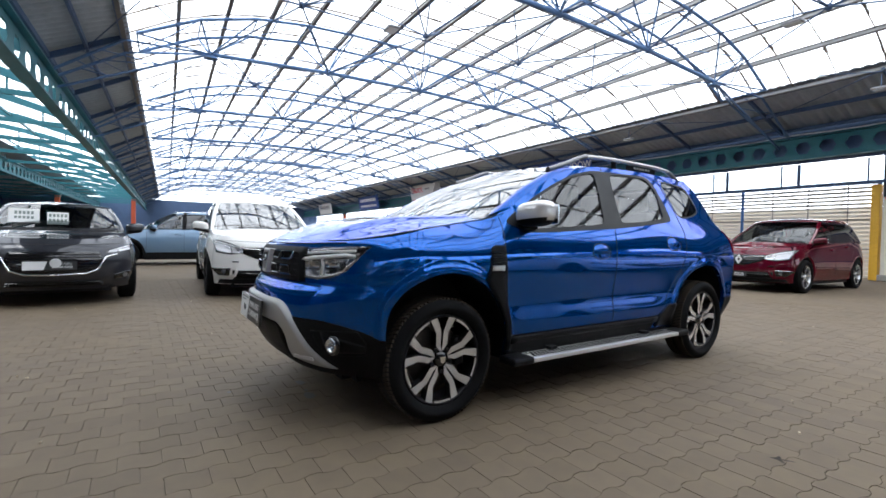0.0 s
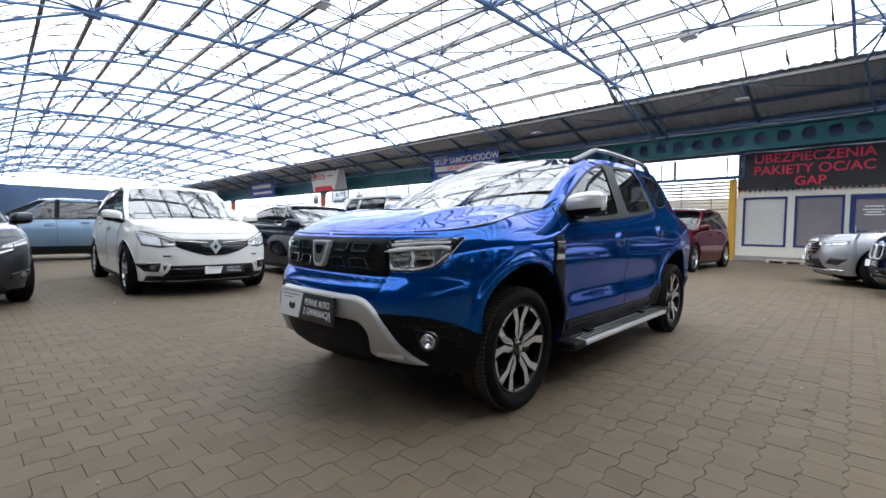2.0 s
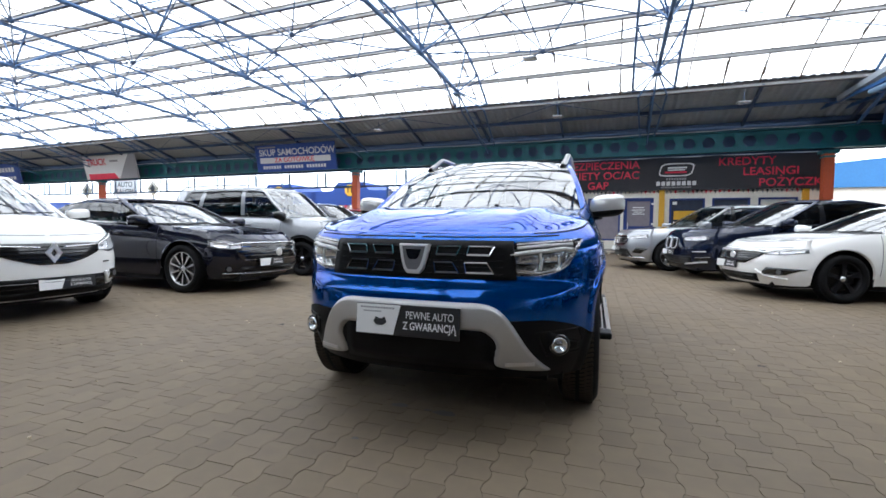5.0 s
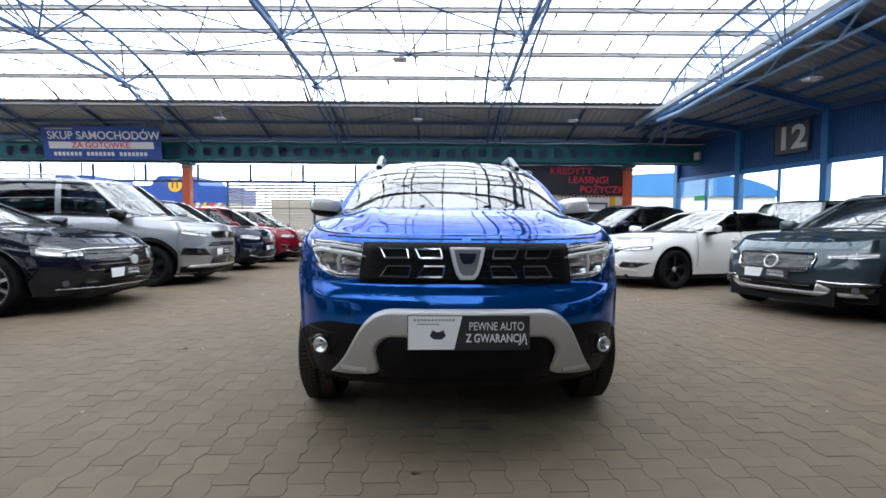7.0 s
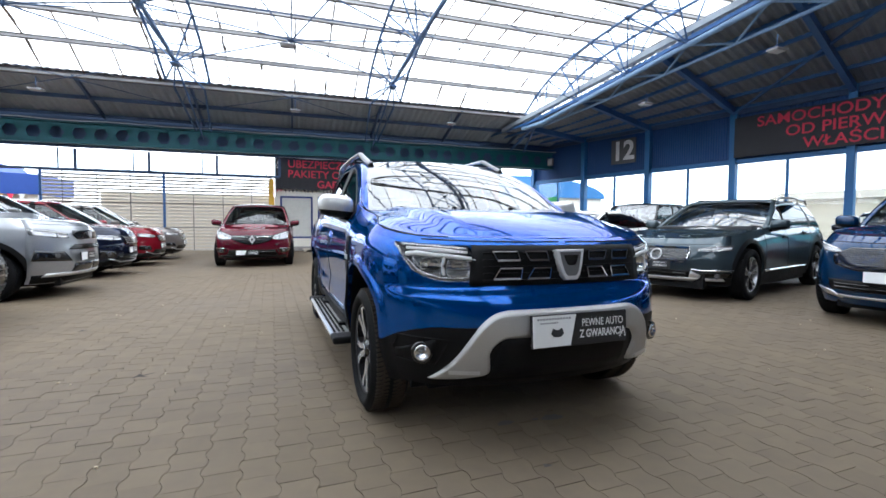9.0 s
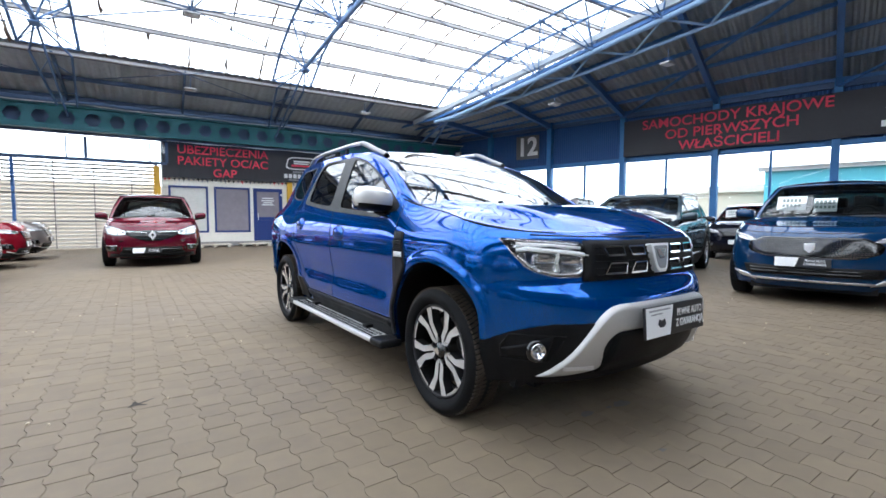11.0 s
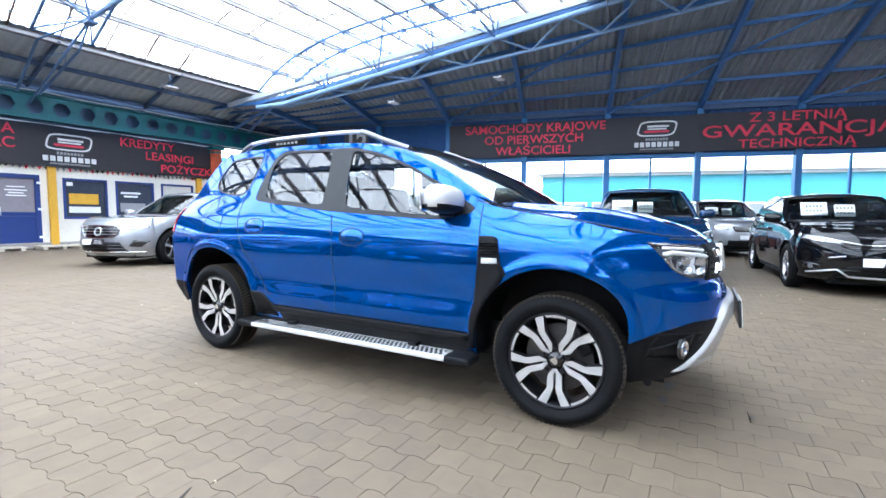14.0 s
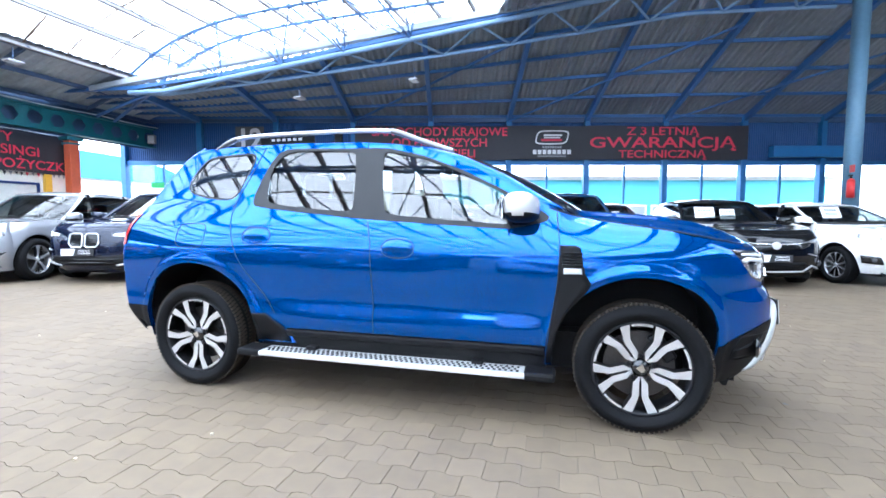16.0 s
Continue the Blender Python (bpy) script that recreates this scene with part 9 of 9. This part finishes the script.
other_car("silver_van", "silver-grey high-roof family van with black cladding and roof rails", (-6.05, 4.42), 90, 4.6, 1.85, 1.82, 2.79, 0.335, P["silver"], (1.02, 1.18), (1.12, 1.2), 0.12, 0.85, 0.08, 0.2, fo=0.86,
          lamp=[(0.5, 0.78), (0.82, 0.86), (0.81, 0.95), (0.52, 0.9)], badge="shield", clad=True, rails="alu", wr=0.78, plate_z=0.56, wheel_style="dark", plate_x=-0.2, grille=[(0.80, 0.38), (0.86, 0.44), (0.92, 0.42)], intake=(0.55, 0.44, 0.66, 0.73), recess=[[(0.5, 0.5), (0.84, 0.52), (0.82, 0.66), (0.6, 0.64)], [(0.0, 0.32), (0.5, 0.32), (0.46, 0.47), (0.0, 0.47)]], pillar_mat=P["silver"], mirror=M["gloss_black"], lip=(0.27, 0.33, M["silver"]), fog=(0.68, 0.585))
other_car("dark_suv", "dark blue-black SUV with a wide slatted grille", (-6.15, 7.1), 90, 4.5, 1.84, 1.62, 2.68, 0.35, P["night"], (0.92, 1.05), (1.02, 1.1), 0.34, 0.92, 0.14, 0.42,
          grille=(0.36, 0.46, 0.62, 0.8), lamp=[(0.5, 0.68), (0.82, 0.74), (0.8, 0.82), (0.48, 0.8)], intake=(0.6, 0.56, 0.3, 0.44), clad=True, plate_z=0.52, wheel_style="five", plate_x=-0.15, recess=[[(0.6, 0.4), (0.8, 0.42), (0.8, 0.52), (0.64, 0.5)]], fog=(0.72, 0.46), lines=[(M["alu"], 0.012, 0.012, [(0.0, 0.29), (0.5, 0.3), (0.7, 0.36)])], slats=5, grille_mat=M["alu"])
other_car("red_suv", "dark red SUV parked in the row", (-6.1, 9.7), 90, 4.45, 1.83, 1.6, 2.64, 0.345, P["bright_red"], (0.9, 1.03), (1.0, 1.08), 0.34, 0.92, 0.14, 0.45,
          grille=(0.34, 0.44, 0.6, 0.76), lamp=[(0.48, 0.68), (0.8, 0.73), (0.78, 0.81), (0.46, 0.78)], intake=(0.56, 0.52, 0.3, 0.42), clad=True, plate_z=0.5, wheel_style="five", plate_x=-0.15, recess=[[(0.6, 0.4), (0.8, 0.42), (0.8, 0.52), (0.64, 0.5)]], fog=(0.72, 0.46), lines=[(M["alu"], 0.012, 0.012, [(0.0, 0.29), (0.5, 0.3), (0.7, 0.36)])], slats=5, grille_mat=M["alu"])
other_car("beige_estate", "grey-beige crossover parked in the row", (-6.0, 12.2), 90, 4.4, 1.82, 1.6, 2.65, 0.345, P["beige"], (0.9, 1.03), (1.0, 1.08), 0.34, 0.92, 0.14, 0.45,
          grille=(0.34, 0.44, 0.6, 0.76), lamp=[(0.48, 0.68), (0.8, 0.73), (0.78, 0.81), (0.46, 0.78)], intake=(0.56, 0.52, 0.3, 0.42), clad=True, plate_z=0.5, wheel_style="five", recess=[[(0.6, 0.4), (0.8, 0.42), (0.8, 0.52), (0.64, 0.5)]], fog=(0.72, 0.46), lines=[(M["alu"], 0.012, 0.012, [(0.0, 0.29), (0.5, 0.3), (0.7, 0.36)])], slats=5, grille_mat=M["alu"])
# alone in front of the fence
other_car("red_minivan", "dark red minivan with chrome diamond badge and dark roof", (-1.6, 10.25), -3, 4.4, 1.86, 1.65, 2.74, 0.345, P["red"], (0.885, 1.06), (1.03, 1.1), 0.1, 1.12, 0.12, 0.42, fo=0.86,
          screen_mat=M["screen_dark"], lamp=MPV_LAMP, badge="diamond", wheel_style="double", roof_mat=P["black"], plate_x=-0.1, lines=[(P["red"], 0.022, 0.01, [(0.535, 0.45), (0.56, 0.36), (0.585, 0.33)]), (M["chrome"], 0.008, 0.012, [(0.62, 0.465), (0.84, 0.455)]), (M["chrome"], 0.007, 0.012, [(0.1, 0.735), (0.47, 0.755)])], frame=None, guard=None, lip=(0.19, 0.27, M["black_plastic"]), grille=[(0.56, 0.12), (0.6, 0.27), (0.66, 0.42), (0.72, 0.53), (0.775, 0.58)], intake=(0.58, 0.6, 0.29, 0.43), fog=(0.7, 0.41), plate_z=0.36, recess=[[(0.64, 0.345), (0.77, 0.35), (0.87, 0.46), (0.62, 0.47)], [(0.52, 0.55), (0.6, 0.55), (0.6, 0.565), (0.52, 0.565)]])
# row along the glazed wall
other_car("silver_suv", "silver-grey SUV with a large round badge in its grille", (3.64, 9.07), -73, 4.66, 1.89, 1.62, 2.87, 0.36, P["silver"], (0.94, 1.07), (1.03, 1.1), 0.4, 0.95, 0.14, 0.6,
          lamp=[(0.5, 0.72), (0.82, 0.78), (0.8, 0.86), (0.48, 0.84)], lip=(0.25, 0.29, M["chrome"]), wheel_style="five", plate_z=0.5, plate_x=-0.12, frame="ring", grille=[(0.6, 0.33), (0.67, 0.42), (0.76, 0.43), (0.82, 0.4)], badge="ring", slats=4, grille_mat=M["alu"], recess=[[(0.58, 0.42), (0.74, 0.4), (0.84, 0.52), (0.66, 0.54)]], fog=False, intake=(0.56, 0.44, 0.31, 0.5), screen_mat=M["screen_dark"])
other_car("black_suv_coupe", "black coupe-roofed SUV with twin upright grilles", (4.6, 7.1), -75, 4.67, 1.92, 1.62, 2.86, 0.365, P["night"], (0.95, 1.08), (1.05, 1.14), 0.42, 1.0, 0.16, 0.95,
          lamp=[(0.42, 0.74), (0.8, 0.78), (0.79, 0.86), (0.4, 0.84)], intake=(0.6, 0.6, 0.3, 0.46), wheel_style="ten", plate_z=0.52, plate_x=-0.1, grille=[(0.6, 0.2), (0.66, 0.24), (0.82, 0.22)], badge="kidney", frame=None, recess=[[(0.62, 0.36), (0.82, 0.38), (0.84, 0.46), (0.66, 0.44)]], lines=[(M["silver"], 0.016, 0.012, [(0.44, 0.3), (0.62, 0.33), (0.8, 0.36)]), (M["silver"], 0.01, 0.01, [(0.62, 0.55), (0.8, 0.56)])], fog=False)
other_car("white_saloon", "white fastback saloon with dark alloy wheels", (5.07, 4.6), -75, 4.65, 1.8, 1.41, 2.7, 0.33, P["white"], (0.755, 0.95), (0.94, 1.03), 0.36, 1.0, 0.22, 1.1,
          lamp=[(0.54, 0.6), (0.83, 0.67), (0.81, 0.73), (0.52, 0.7)], intake=(0.42, 0.46, 0.24, 0.36), badge="round", wheel_style="dark", plate_z=0.47, plate_x=-0.12, grille=[(0.50, 0.3), (0.58, 0.44), (0.65, 0.52), (0.7, 0.52)], lines=[(M["alu"], 0.02, 0.006, [(0.0, 0.675), (0.4, 0.68), (0.56, 0.665)]), (P["white"], 0.016, 0.008, [(0.46, 0.42), (0.54, 0.34), (0.72, 0.3)])], recess=[[(0.5, 0.35), (0.72, 0.36), (0.84, 0.45), (0.58, 0.46)]], fog=(0.69, 0.4))
other_car("grey_estate", "dark grey-green estate car with chrome trim and cladding", (6.15, 1.86), -74, 4.94, 1.88, 1.53, 2.94, 0.36, P["petrol"], (0.8, 1.0), (1.0, 1.06), 0.5, 1.0, 0.16, 0.5, fo=0.87,
          lamp=[(0.5, 0.66), (0.84, 0.7), (0.83, 0.77), (0.5, 0.74)], intake=(0.42, 0.46, 0.3, 0.42), lip=(0.25, 0.3, M["silver"]), rails="alu", clad=True, chrome=True, wheel_style="double", plate_z=0.49, frame="ring", cards=0, plate_x=-0.05, grille=[(0.535, 0.36), (0.57, 0.41), (0.68, 0.43), (0.735, 0.41)], badge="ring", slats=1, studs=(3, 34, 0.006, 0.03), grille_mat=M["alu"], guard=None, recess=[[(0.5, 0.32), (0.82, 0.33), (0.84, 0.4), (0.54, 0.4)]], lines=[(M["chrome"], 0.012, 0.02, [(0.46, 0.44), (0.6, 0.425), (0.84, 0.43)])], blades=[[(0.4, 0.27), (0.52, 0.265), (0.56, 0.36), (0.46, 0.42)], [(0.0, 0.27), (0.42, 0.27), (0.42, 0.315), (0.0, 0.315)]], fog=(0.72, 0.36), drl=([(0.15, 0.5), (0.95, 0.5)], [(0.6, 0.2), (0.6, 0.85)]))
other_car("marine_suv", "dark marine blue SUV with a wide frameless grille and price cards", (6.5, -0.98), -80, 4.45, 1.84, 1.62, 2.675, 0.36, P["marine"], (0.885, 1.07), (1.04, 1.12), 0.36, 0.9, 0.14, 0.45,
          grille=[(0.57, 0.4), (0.64, 0.6), (0.72, 0.62), (0.81, 0.46)], studs=(11, 38, 0.017, 0.006), slats=1, lamp=[(0.47, 0.725), (0.74, 0.77), (0.85, 0.87), (0.6, 0.82)], intake=(0.62, 0.66, 0.36, 0.47), badge="shield", blades=[[(0.52, 0.27), (0.68, 0.3), (0.8, 0.37), (0.62, 0.345)], [(0.0, 0.285), (0.56, 0.285), (0.56, 0.31), (0.0, 0.31)]], wheel_style="five", plate_z=0.52, cards=2, grille_mat=M["chrome"], plate_x=-0.06, fog=False, screen_mat=M["screen_dark"])
other_car("black_estate", "black estate car with price cards behind the windscreen", (6.95, -3.88), -86, 4.75, 1.81, 1.48, 2.7, 0.325, P["black"], (0.86, 1.0), (0.98, 1.05), 0.36, 0.95, 0.16, 0.5,
          lamp=[(0.48, 0.68), (0.82, 0.76), (0.79, 0.82), (0.46, 0.76)], intake=(0.55, 0.42, 0.26, 0.42), badge="round", wheel_style="five", plate_z=0.48, cards=2, chrome=True, plate_x=-0.05, grille=[(0.62, 0.36), (0.68, 0.5), (0.72, 0.44)], lines=[(M["chrome"], 0.01, 0.016, [(0.05, 0.69), (0.3, 0.7), (0.5, 0.74), (0.66, 0.79)]), (M["alu"], 0.013, 0.016, [(0.0, 0.27), (0.4, 0.28), (0.52, 0.37), (0.76, 0.3)]), (M["alu"], 0.009, 0.014, [(0.45, 0.55), (0.6, 0.52)])], recess=[[(0.66, 0.34), (0.8, 0.36), (0.8, 0.44), (0.68, 0.42)]], fog=(0.74, 0.39), screen_mat=M["screen_dark"])
other_car("white_hatchback", "white small hatchback parked beside the round column", (7.2, -5.85), -76, 4.06, 1.72, 1.41, 2.58, 0.31, P["white"], (0.86, 0.99), (0.98, 1.06), 0.28, 0.92, 0.12, 0.45,
          grille=(0.44, 0.5, 0.66, 0.75), lamp=[(0.48, 0.7), (0.78, 0.77), (0.76, 0.84), (0.48, 0.77)], intake=(0.5, 0.44, 0.28, 0.4), badge="round", wheel_style="ten", plate_z=0.47, cards=1, lines=[(M["chrome"], 0.008, 0.012, [(0.0, 0.655), (0.42, 0.66), (0.5, 0.72)])], recess=[[(0.58, 0.36), (0.76, 0.38), (0.78, 0.5), (0.62, 0.48)]], fog=(0.68, 0.43), screen_mat=M["screen_dark"])
# second row behind
other_car("silver_crossover", "silver-grey compact crossover with a price card, by the glazed wall", (12.8, -2.45), -72, 4.17, 1.78, 1.6, 2.5, 0.345, P["silver"], (0.96, 1.06), (1.03, 1.08), 0.34, 0.85, 0.12, 0.4,
          grille=(0.36, 0.42, 0.68, 0.82), lamp=[(0.46, 0.7), (0.76, 0.74), (0.75, 0.86), (0.46, 0.84)], intake=(0.5, 0.5, 0.32, 0.46), badge="round", clad=True, roof_mat=P["black"], wheel_style="five", cards=2, plate_z=0.54, screen_mat=M["screen_dark"])
other_car("black_offroader", "black off-roader with a dark soft top behind the row", (8.9, 6.6), -76, 4.3, 1.85, 1.75, 2.5, 0.38, P["black"], (1.1, 1.15), (1.12, 1.14), 0.3, 0.5, 0.06, 0.2,
          grille=(0.3, 0.3, 0.8, 1.0), lamp=[(0.4, 0.85), (0.6, 0.85), (0.6, 0.98), (0.4, 0.98)], badge=False, clad=True, wr=0.8, wheel_style="five", plate_z=0.6)
other_car("pale_blue_suv", "pale blue-grey SUV seen side on behind the row", (-13.9, -1.7), 2, 4.4, 1.82, 1.66, 2.66, 0.345, P["sky"], (0.94, 1.07), (1.05, 1.12), 0.34, 0.92, 0.14, 0.42,
          grille=(0.36, 0.46, 0.62, 0.8), lamp=[(0.5, 0.68), (0.82, 0.74), (0.8, 0.82), (0.48, 0.8)], clad=True, wheel_style="five")
other_car("white_suv", "white SUV parked beyond the grey hatchback", (-9.3, -6.75), 95, 4.4, 1.84, 1.62, 2.66, 0.35, P["white"], (0.94, 1.06), (1.04, 1.1), 0.34, 0.92, 0.14, 0.42,
          grille=(0.36, 0.46, 0.62, 0.8), lamp=[(0.5, 0.68), (0.82, 0.74), (0.8, 0.82), (0.48, 0.8)], clad=True, wheel_style="five")
other_car("dark_hatchback", "dark hatchback with a price card in the second row", (12.2, 2.2), -76, 4.2, 1.78, 1.48, 2.6, 0.32, P["navy"], (0.86, 1.0), (0.98, 1.06), 0.3, 0.92, 0.14, 0.5,
          grille=(0.36, 0.46, 0.6, 0.74), lamp=[(0.48, 0.66), (0.78, 0.72), (0.77, 0.8), (0.48, 0.76)], wheel_style="five", cards=2, screen_mat=M["screen_dark"])
other_car("red_hatchback", "red hatchback in the second row by the glazed wall", (13.6, -7.6), -76, 4.0, 1.75, 1.48, 2.5, 0.31, P["bright_red"], (0.86, 0.99), (0.98, 1.05), 0.28, 0.9, 0.12, 0.45,
          grille=(0.36, 0.46, 0.6, 0.74), lamp=[(0.48, 0.66), (0.78, 0.72), (0.77, 0.8), (0.48, 0.76)], wheel_style="five", cards=1, screen_mat=M["screen_dark"])

# ---- paving: interlocking blocks with wavy long joints, laid in staggered courses ----
COURSE, LENGTH = 0.141, 0.156
def wave(y):
    """Sideways swing of a long joint."""
    p = (y / LENGTH) % 1.0
    return 0.009 * max(-1.0, min(1.0, 2.4 * math.sin(2 * math.pi * p)))


def block_outline(j):
    """Outline of one block of a course with even (0) or odd (1) stagger, from its lower left corner."""
    g = 0.0012
    ts = [0, 0.14, 0.36, 0.5, 0.64, 0.86, 1.0]
    sh = 0.5 * LENGTH * j
    left = [(wave(sh + t * LENGTH) + g, t * LENGTH) for t in ts]
    right = [(COURSE + wave(sh + t * LENGTH) - g, t * LENGTH) for t in ts]
    left = [(x, min(max(y, g), LENGTH - g)) for x, y in left]
    right = [(x, min(max(y, g), LENGTH - g)) for x, y in right]
    return right + left[::-1]


def pave():
    rnd = random.Random(9)
    paving = root("pavement", pose(0, 0, 0), "grey-brown interlocking concrete paving blocks", "pavement", kind="structure")
    # blocks the camera passes nearest, as pieces of their own
    meshes = []
    for j in (0, 1):
        bm = empty_bm()
        o = block_outline(j)
        cx, cy = COURSE / 2, LENGTH / 2
        top = [bm.verts.new((cx + (x - cx) * 0.994, cy + (y - cy) * 0.9945, 0.0)) for x, y in o]
        mid = [bm.verts.new((x, y, -0.005)) for x, y in o]
        low = [bm.verts.new((x, y, -0.028)) for x, y in o]
        bm.faces.new(top)
        k = len(o)
        for a, b in ((top, mid), (mid, low)):
            for i in range(k):
                bm.faces.new((a[i], b[i], b[(i + 1) % k], a[(i + 1) % k]))
        bmesh.ops.recalc_face_normals(bm, faces=bm.faces)
        me = bpy.data.meshes.new("block")
        bm.to_mesh(me)
        bm.free()
        me.materials.append(M["paving_piece"])
        meshes.append(me)
    verts, faces = [], []
    outs = [block_outline(0), block_outline(1)]
    count = 0
    for c in range(-128, 114):
        j = c % 2
        x = c * COURSE
        for r in range(-78, 104):
            y = r * LENGTH + 0.5 * LENGTH * j
            if not (-18 < x < 16 and -12 < y < 16.0):
                continue
            if abs(x) > 11 and (abs(y) > 9):
                continue
            dz = rnd.uniform(-0.001, 0.0008)
            tx, ty = rnd.uniform(-0.006, 0.006), rnd.uniform(-0.006, 0.006)
            if -1.4 < x < 0.2 and -3.4 < y < -2.5 and count < 300:
                o = bpy.data.objects.new("block", meshes[j])
                scene.collection.objects.link(o)
                o.parent = paving
                o.matrix_basis = pose(x, y, dz, math.degrees(tx) * 0.6, math.degrees(ty) * 0.6)
                count += 1
                continue
            near = x * x + (y + 1.5) ** 2 < 70
            b0 = len(verts)
            o = outs[j]
            cx, cy = COURSE / 2, LENGTH / 2
            k = len(o)
            if near:
                for u, v in o:
                    uu, vv = cx + (u - cx) * 0.994, cy + (v - cy) * 0.9945
                    verts.append((x + uu, y + vv, dz + (uu - cx) * tx + (vv - cy) * ty))
                for u, v in o:
                    verts.append((x + u, y + v, dz - 0.0035 + (u - cx) * tx + (v - cy) * ty))
                for u, v in o:
                    verts.append((x + u, y + v, -0.028))
                faces.append(tuple(range(b0, b0 + k)))
                for lv in range(2):
                    for i in range(k):
                        n = (i + 1) % k
                        faces.append((b0 + lv * k + i, b0 + (lv + 1) * k + i, b0 + (lv + 1) * k + n, b0 + lv * k + n))
            else:
                q = [o[0], o[3], o[6], o[7], o[10], o[13]]
                for u, v in q:
                    uu, vv = cx + (u - cx) * 0.994, cy + (v - cy) * 0.9945
                    verts.append((x + uu, y + vv, dz + (uu - cx) * tx + (vv - cy) * ty))
                faces.append(tuple(range(b0, b0 + 6)))
    me = bpy.data.meshes.new("paving_blocks")
    me.from_pydata(verts, [], faces)
    me.materials.append(M["paving"])
    ob = new("paving_blocks", me)
    ob.parent = paving
    tagged(ob, "joined field of grey-brown paving blocks", kind="stuff")
    # beyond the laid field
    bm = empty_bm()
    for a, b, c, d in ((-66, -17.9, -20, 16.2), (-17.9, -11.0, 9.0, 16.2), (-17.9, -11.0, -20, -9.0), (-11, 30, -20, -11.9), (15.8, 30, -12, 16.2), (11.0, 15.9, 9.0, 16.2), (11.0, 15.9, -12, -9.0)):
        bm.faces.new([bm.verts.new(p) for p in ((a, c, -0.004), (b, c, -0.004), (b, d, -0.004), (a, d, -0.004))])
    tagged(part("far_paving", bm, M["paving"], paving), "paving farther off")
    # litter: dry leaves and chips
    for i in range(90):
        a, r = rnd.uniform(0, 6.28), rnd.uniform(2.0, 5.5)
        lx, ly = r * math.cos(a), -1.0 + r * math.sin(a)
        if abs(lx) < 1.1 and abs(ly) < 2.2:
            continue
        s = rnd.uniform(0.004, 0.013)
        bm = empty_bm()
        pts = [(s * math.cos(t) * rnd.uniform(0.6, 1.2), s * 0.7 * math.sin(t) * rnd.uniform(0.6, 1.2)) for t in [k * 1.05 for k in range(6)]]
        top = [bm.verts.new((u, v, 0.004 + rnd.uniform(0, 0.004))) for u, v in pts]
        low = [bm.verts.new((u, v, -0.002)) for u, v in pts]
        bm.faces.new(top)
        for k in range(6):
            bm.faces.new((top[k], low[k], low[(k + 1) % 6], top[(k + 1) % 6]))
        o = finish("leaf_chip", bm, M["litter"], m=pose(lx, ly, 0.003, 0, 0, rnd.uniform(0, 360)))
        tagged(o, "small pale dry leaf chip lying on the paving", "leaf", "leaf litter")
    # a broken block with dark sand showing
    for x, y, s in ((-2.1, -0.32, 0.72), (-2.95, 1.35, 0.6), (1.95, -0.25, 0.5)):
        bm = empty_bm()
        pts = [(-0.07, -0.01), (-0.02, 0.03), (0.0, 0.075), (0.02, 0.07), (0.015, 0.02), (0.12, 0.03), (0.13, 0.022), (0.02, -0.005), (0.05, -0.06), (0.035, -0.065), (-0.01, -0.02)]
        bm.faces.new([bm.verts.new((u * s, v * s, 0.0)) for u, v in pts])
        o = finish("joint_crack", bm, M["crack"], m=pose(x, y, 0.0035, 0, 0, 20))
        tagged(o, "broken joint with dark sand between the paving blocks", "crack", "broken joints")
    # a long open joint across the paving behind the blue car
    bm = empty_bm()
    rows = [[], []]
    for i in range(90):
        x, w = -3.4 + 6.6 * i / 89, rnd.uniform(0.003, 0.008)
        y = 6.04 - 0.03 * (x + 1) + rnd.uniform(-0.004, 0.004)
        rows[0].append((x, y - w, 0.0035))
        rows[1].append((x, y + w, 0.0035))
    grid_face(bm, rows)
    tagged(finish("joint_crack", bm, M["crack"]), "long open joint with dark sand across the paving", "crack", "broken joints")
    for x, y, s in ((-0.19, -1.78, 0.045), (0.07, -1.8, 0.055), (-0.02, -1.79, 0.02), (-0.22, -2.2, 0.02)):
        bm = empty_bm()
        k = 14
        bm.faces.new([bm.verts.new((s * math.cos(i * 6.283 / k) * rnd.uniform(0.7, 1.3), 0.6 * s * math.sin(i * 6.283 / k) * rnd.uniform(0.7, 1.3), 0)) for i in range(k)])
        o = finish("oil_stain", bm, M["oil"], m=pose(x, y, 0.004))
        tagged(o, "dark oil stain on the paving", "stain", "oil stains")


M["paving_piece"] = material("grey_brown_paving_piece", (0.126, 0.098, 0.074), 0.7, 0.0, 0.3, 1.6, 0.35, big=0.1, spec=0.25, second=(0.178, 0.137, 0.087))
n_, l_ = M["paving_piece"].node_tree.nodes, M["paving_piece"].node_tree.links
info = n_.new("ShaderNodeObjectInfo")
hue = n_.new("ShaderNodeHueSaturation")
val = n_.new("ShaderNodeMapRange")
val.inputs[3].default_value, val.inputs[4].default_value = 0.91, 1.09
l_.new(info.outputs["Random"], val.inputs[0])
l_.new(val.outputs[0], hue.inputs["Value"])
src = n_["Principled BSDF"].inputs["Base Color"].links[0].from_socket
l_.new(src, hue.inputs["Color"])
l_.new(hue.outputs[0], n_["Principled BSDF"].inputs["Base Color"])
M["litter"] = material("dry_leaf", (0.5, 0.42, 0.3), 0.8)
M["crack"] = material("dark_broken_joint", (0.03, 0.024, 0.018), 0.95)
M["oil"] = material("oil_soaked_block", (0.03, 0.026, 0.024), 0.4)
pave()
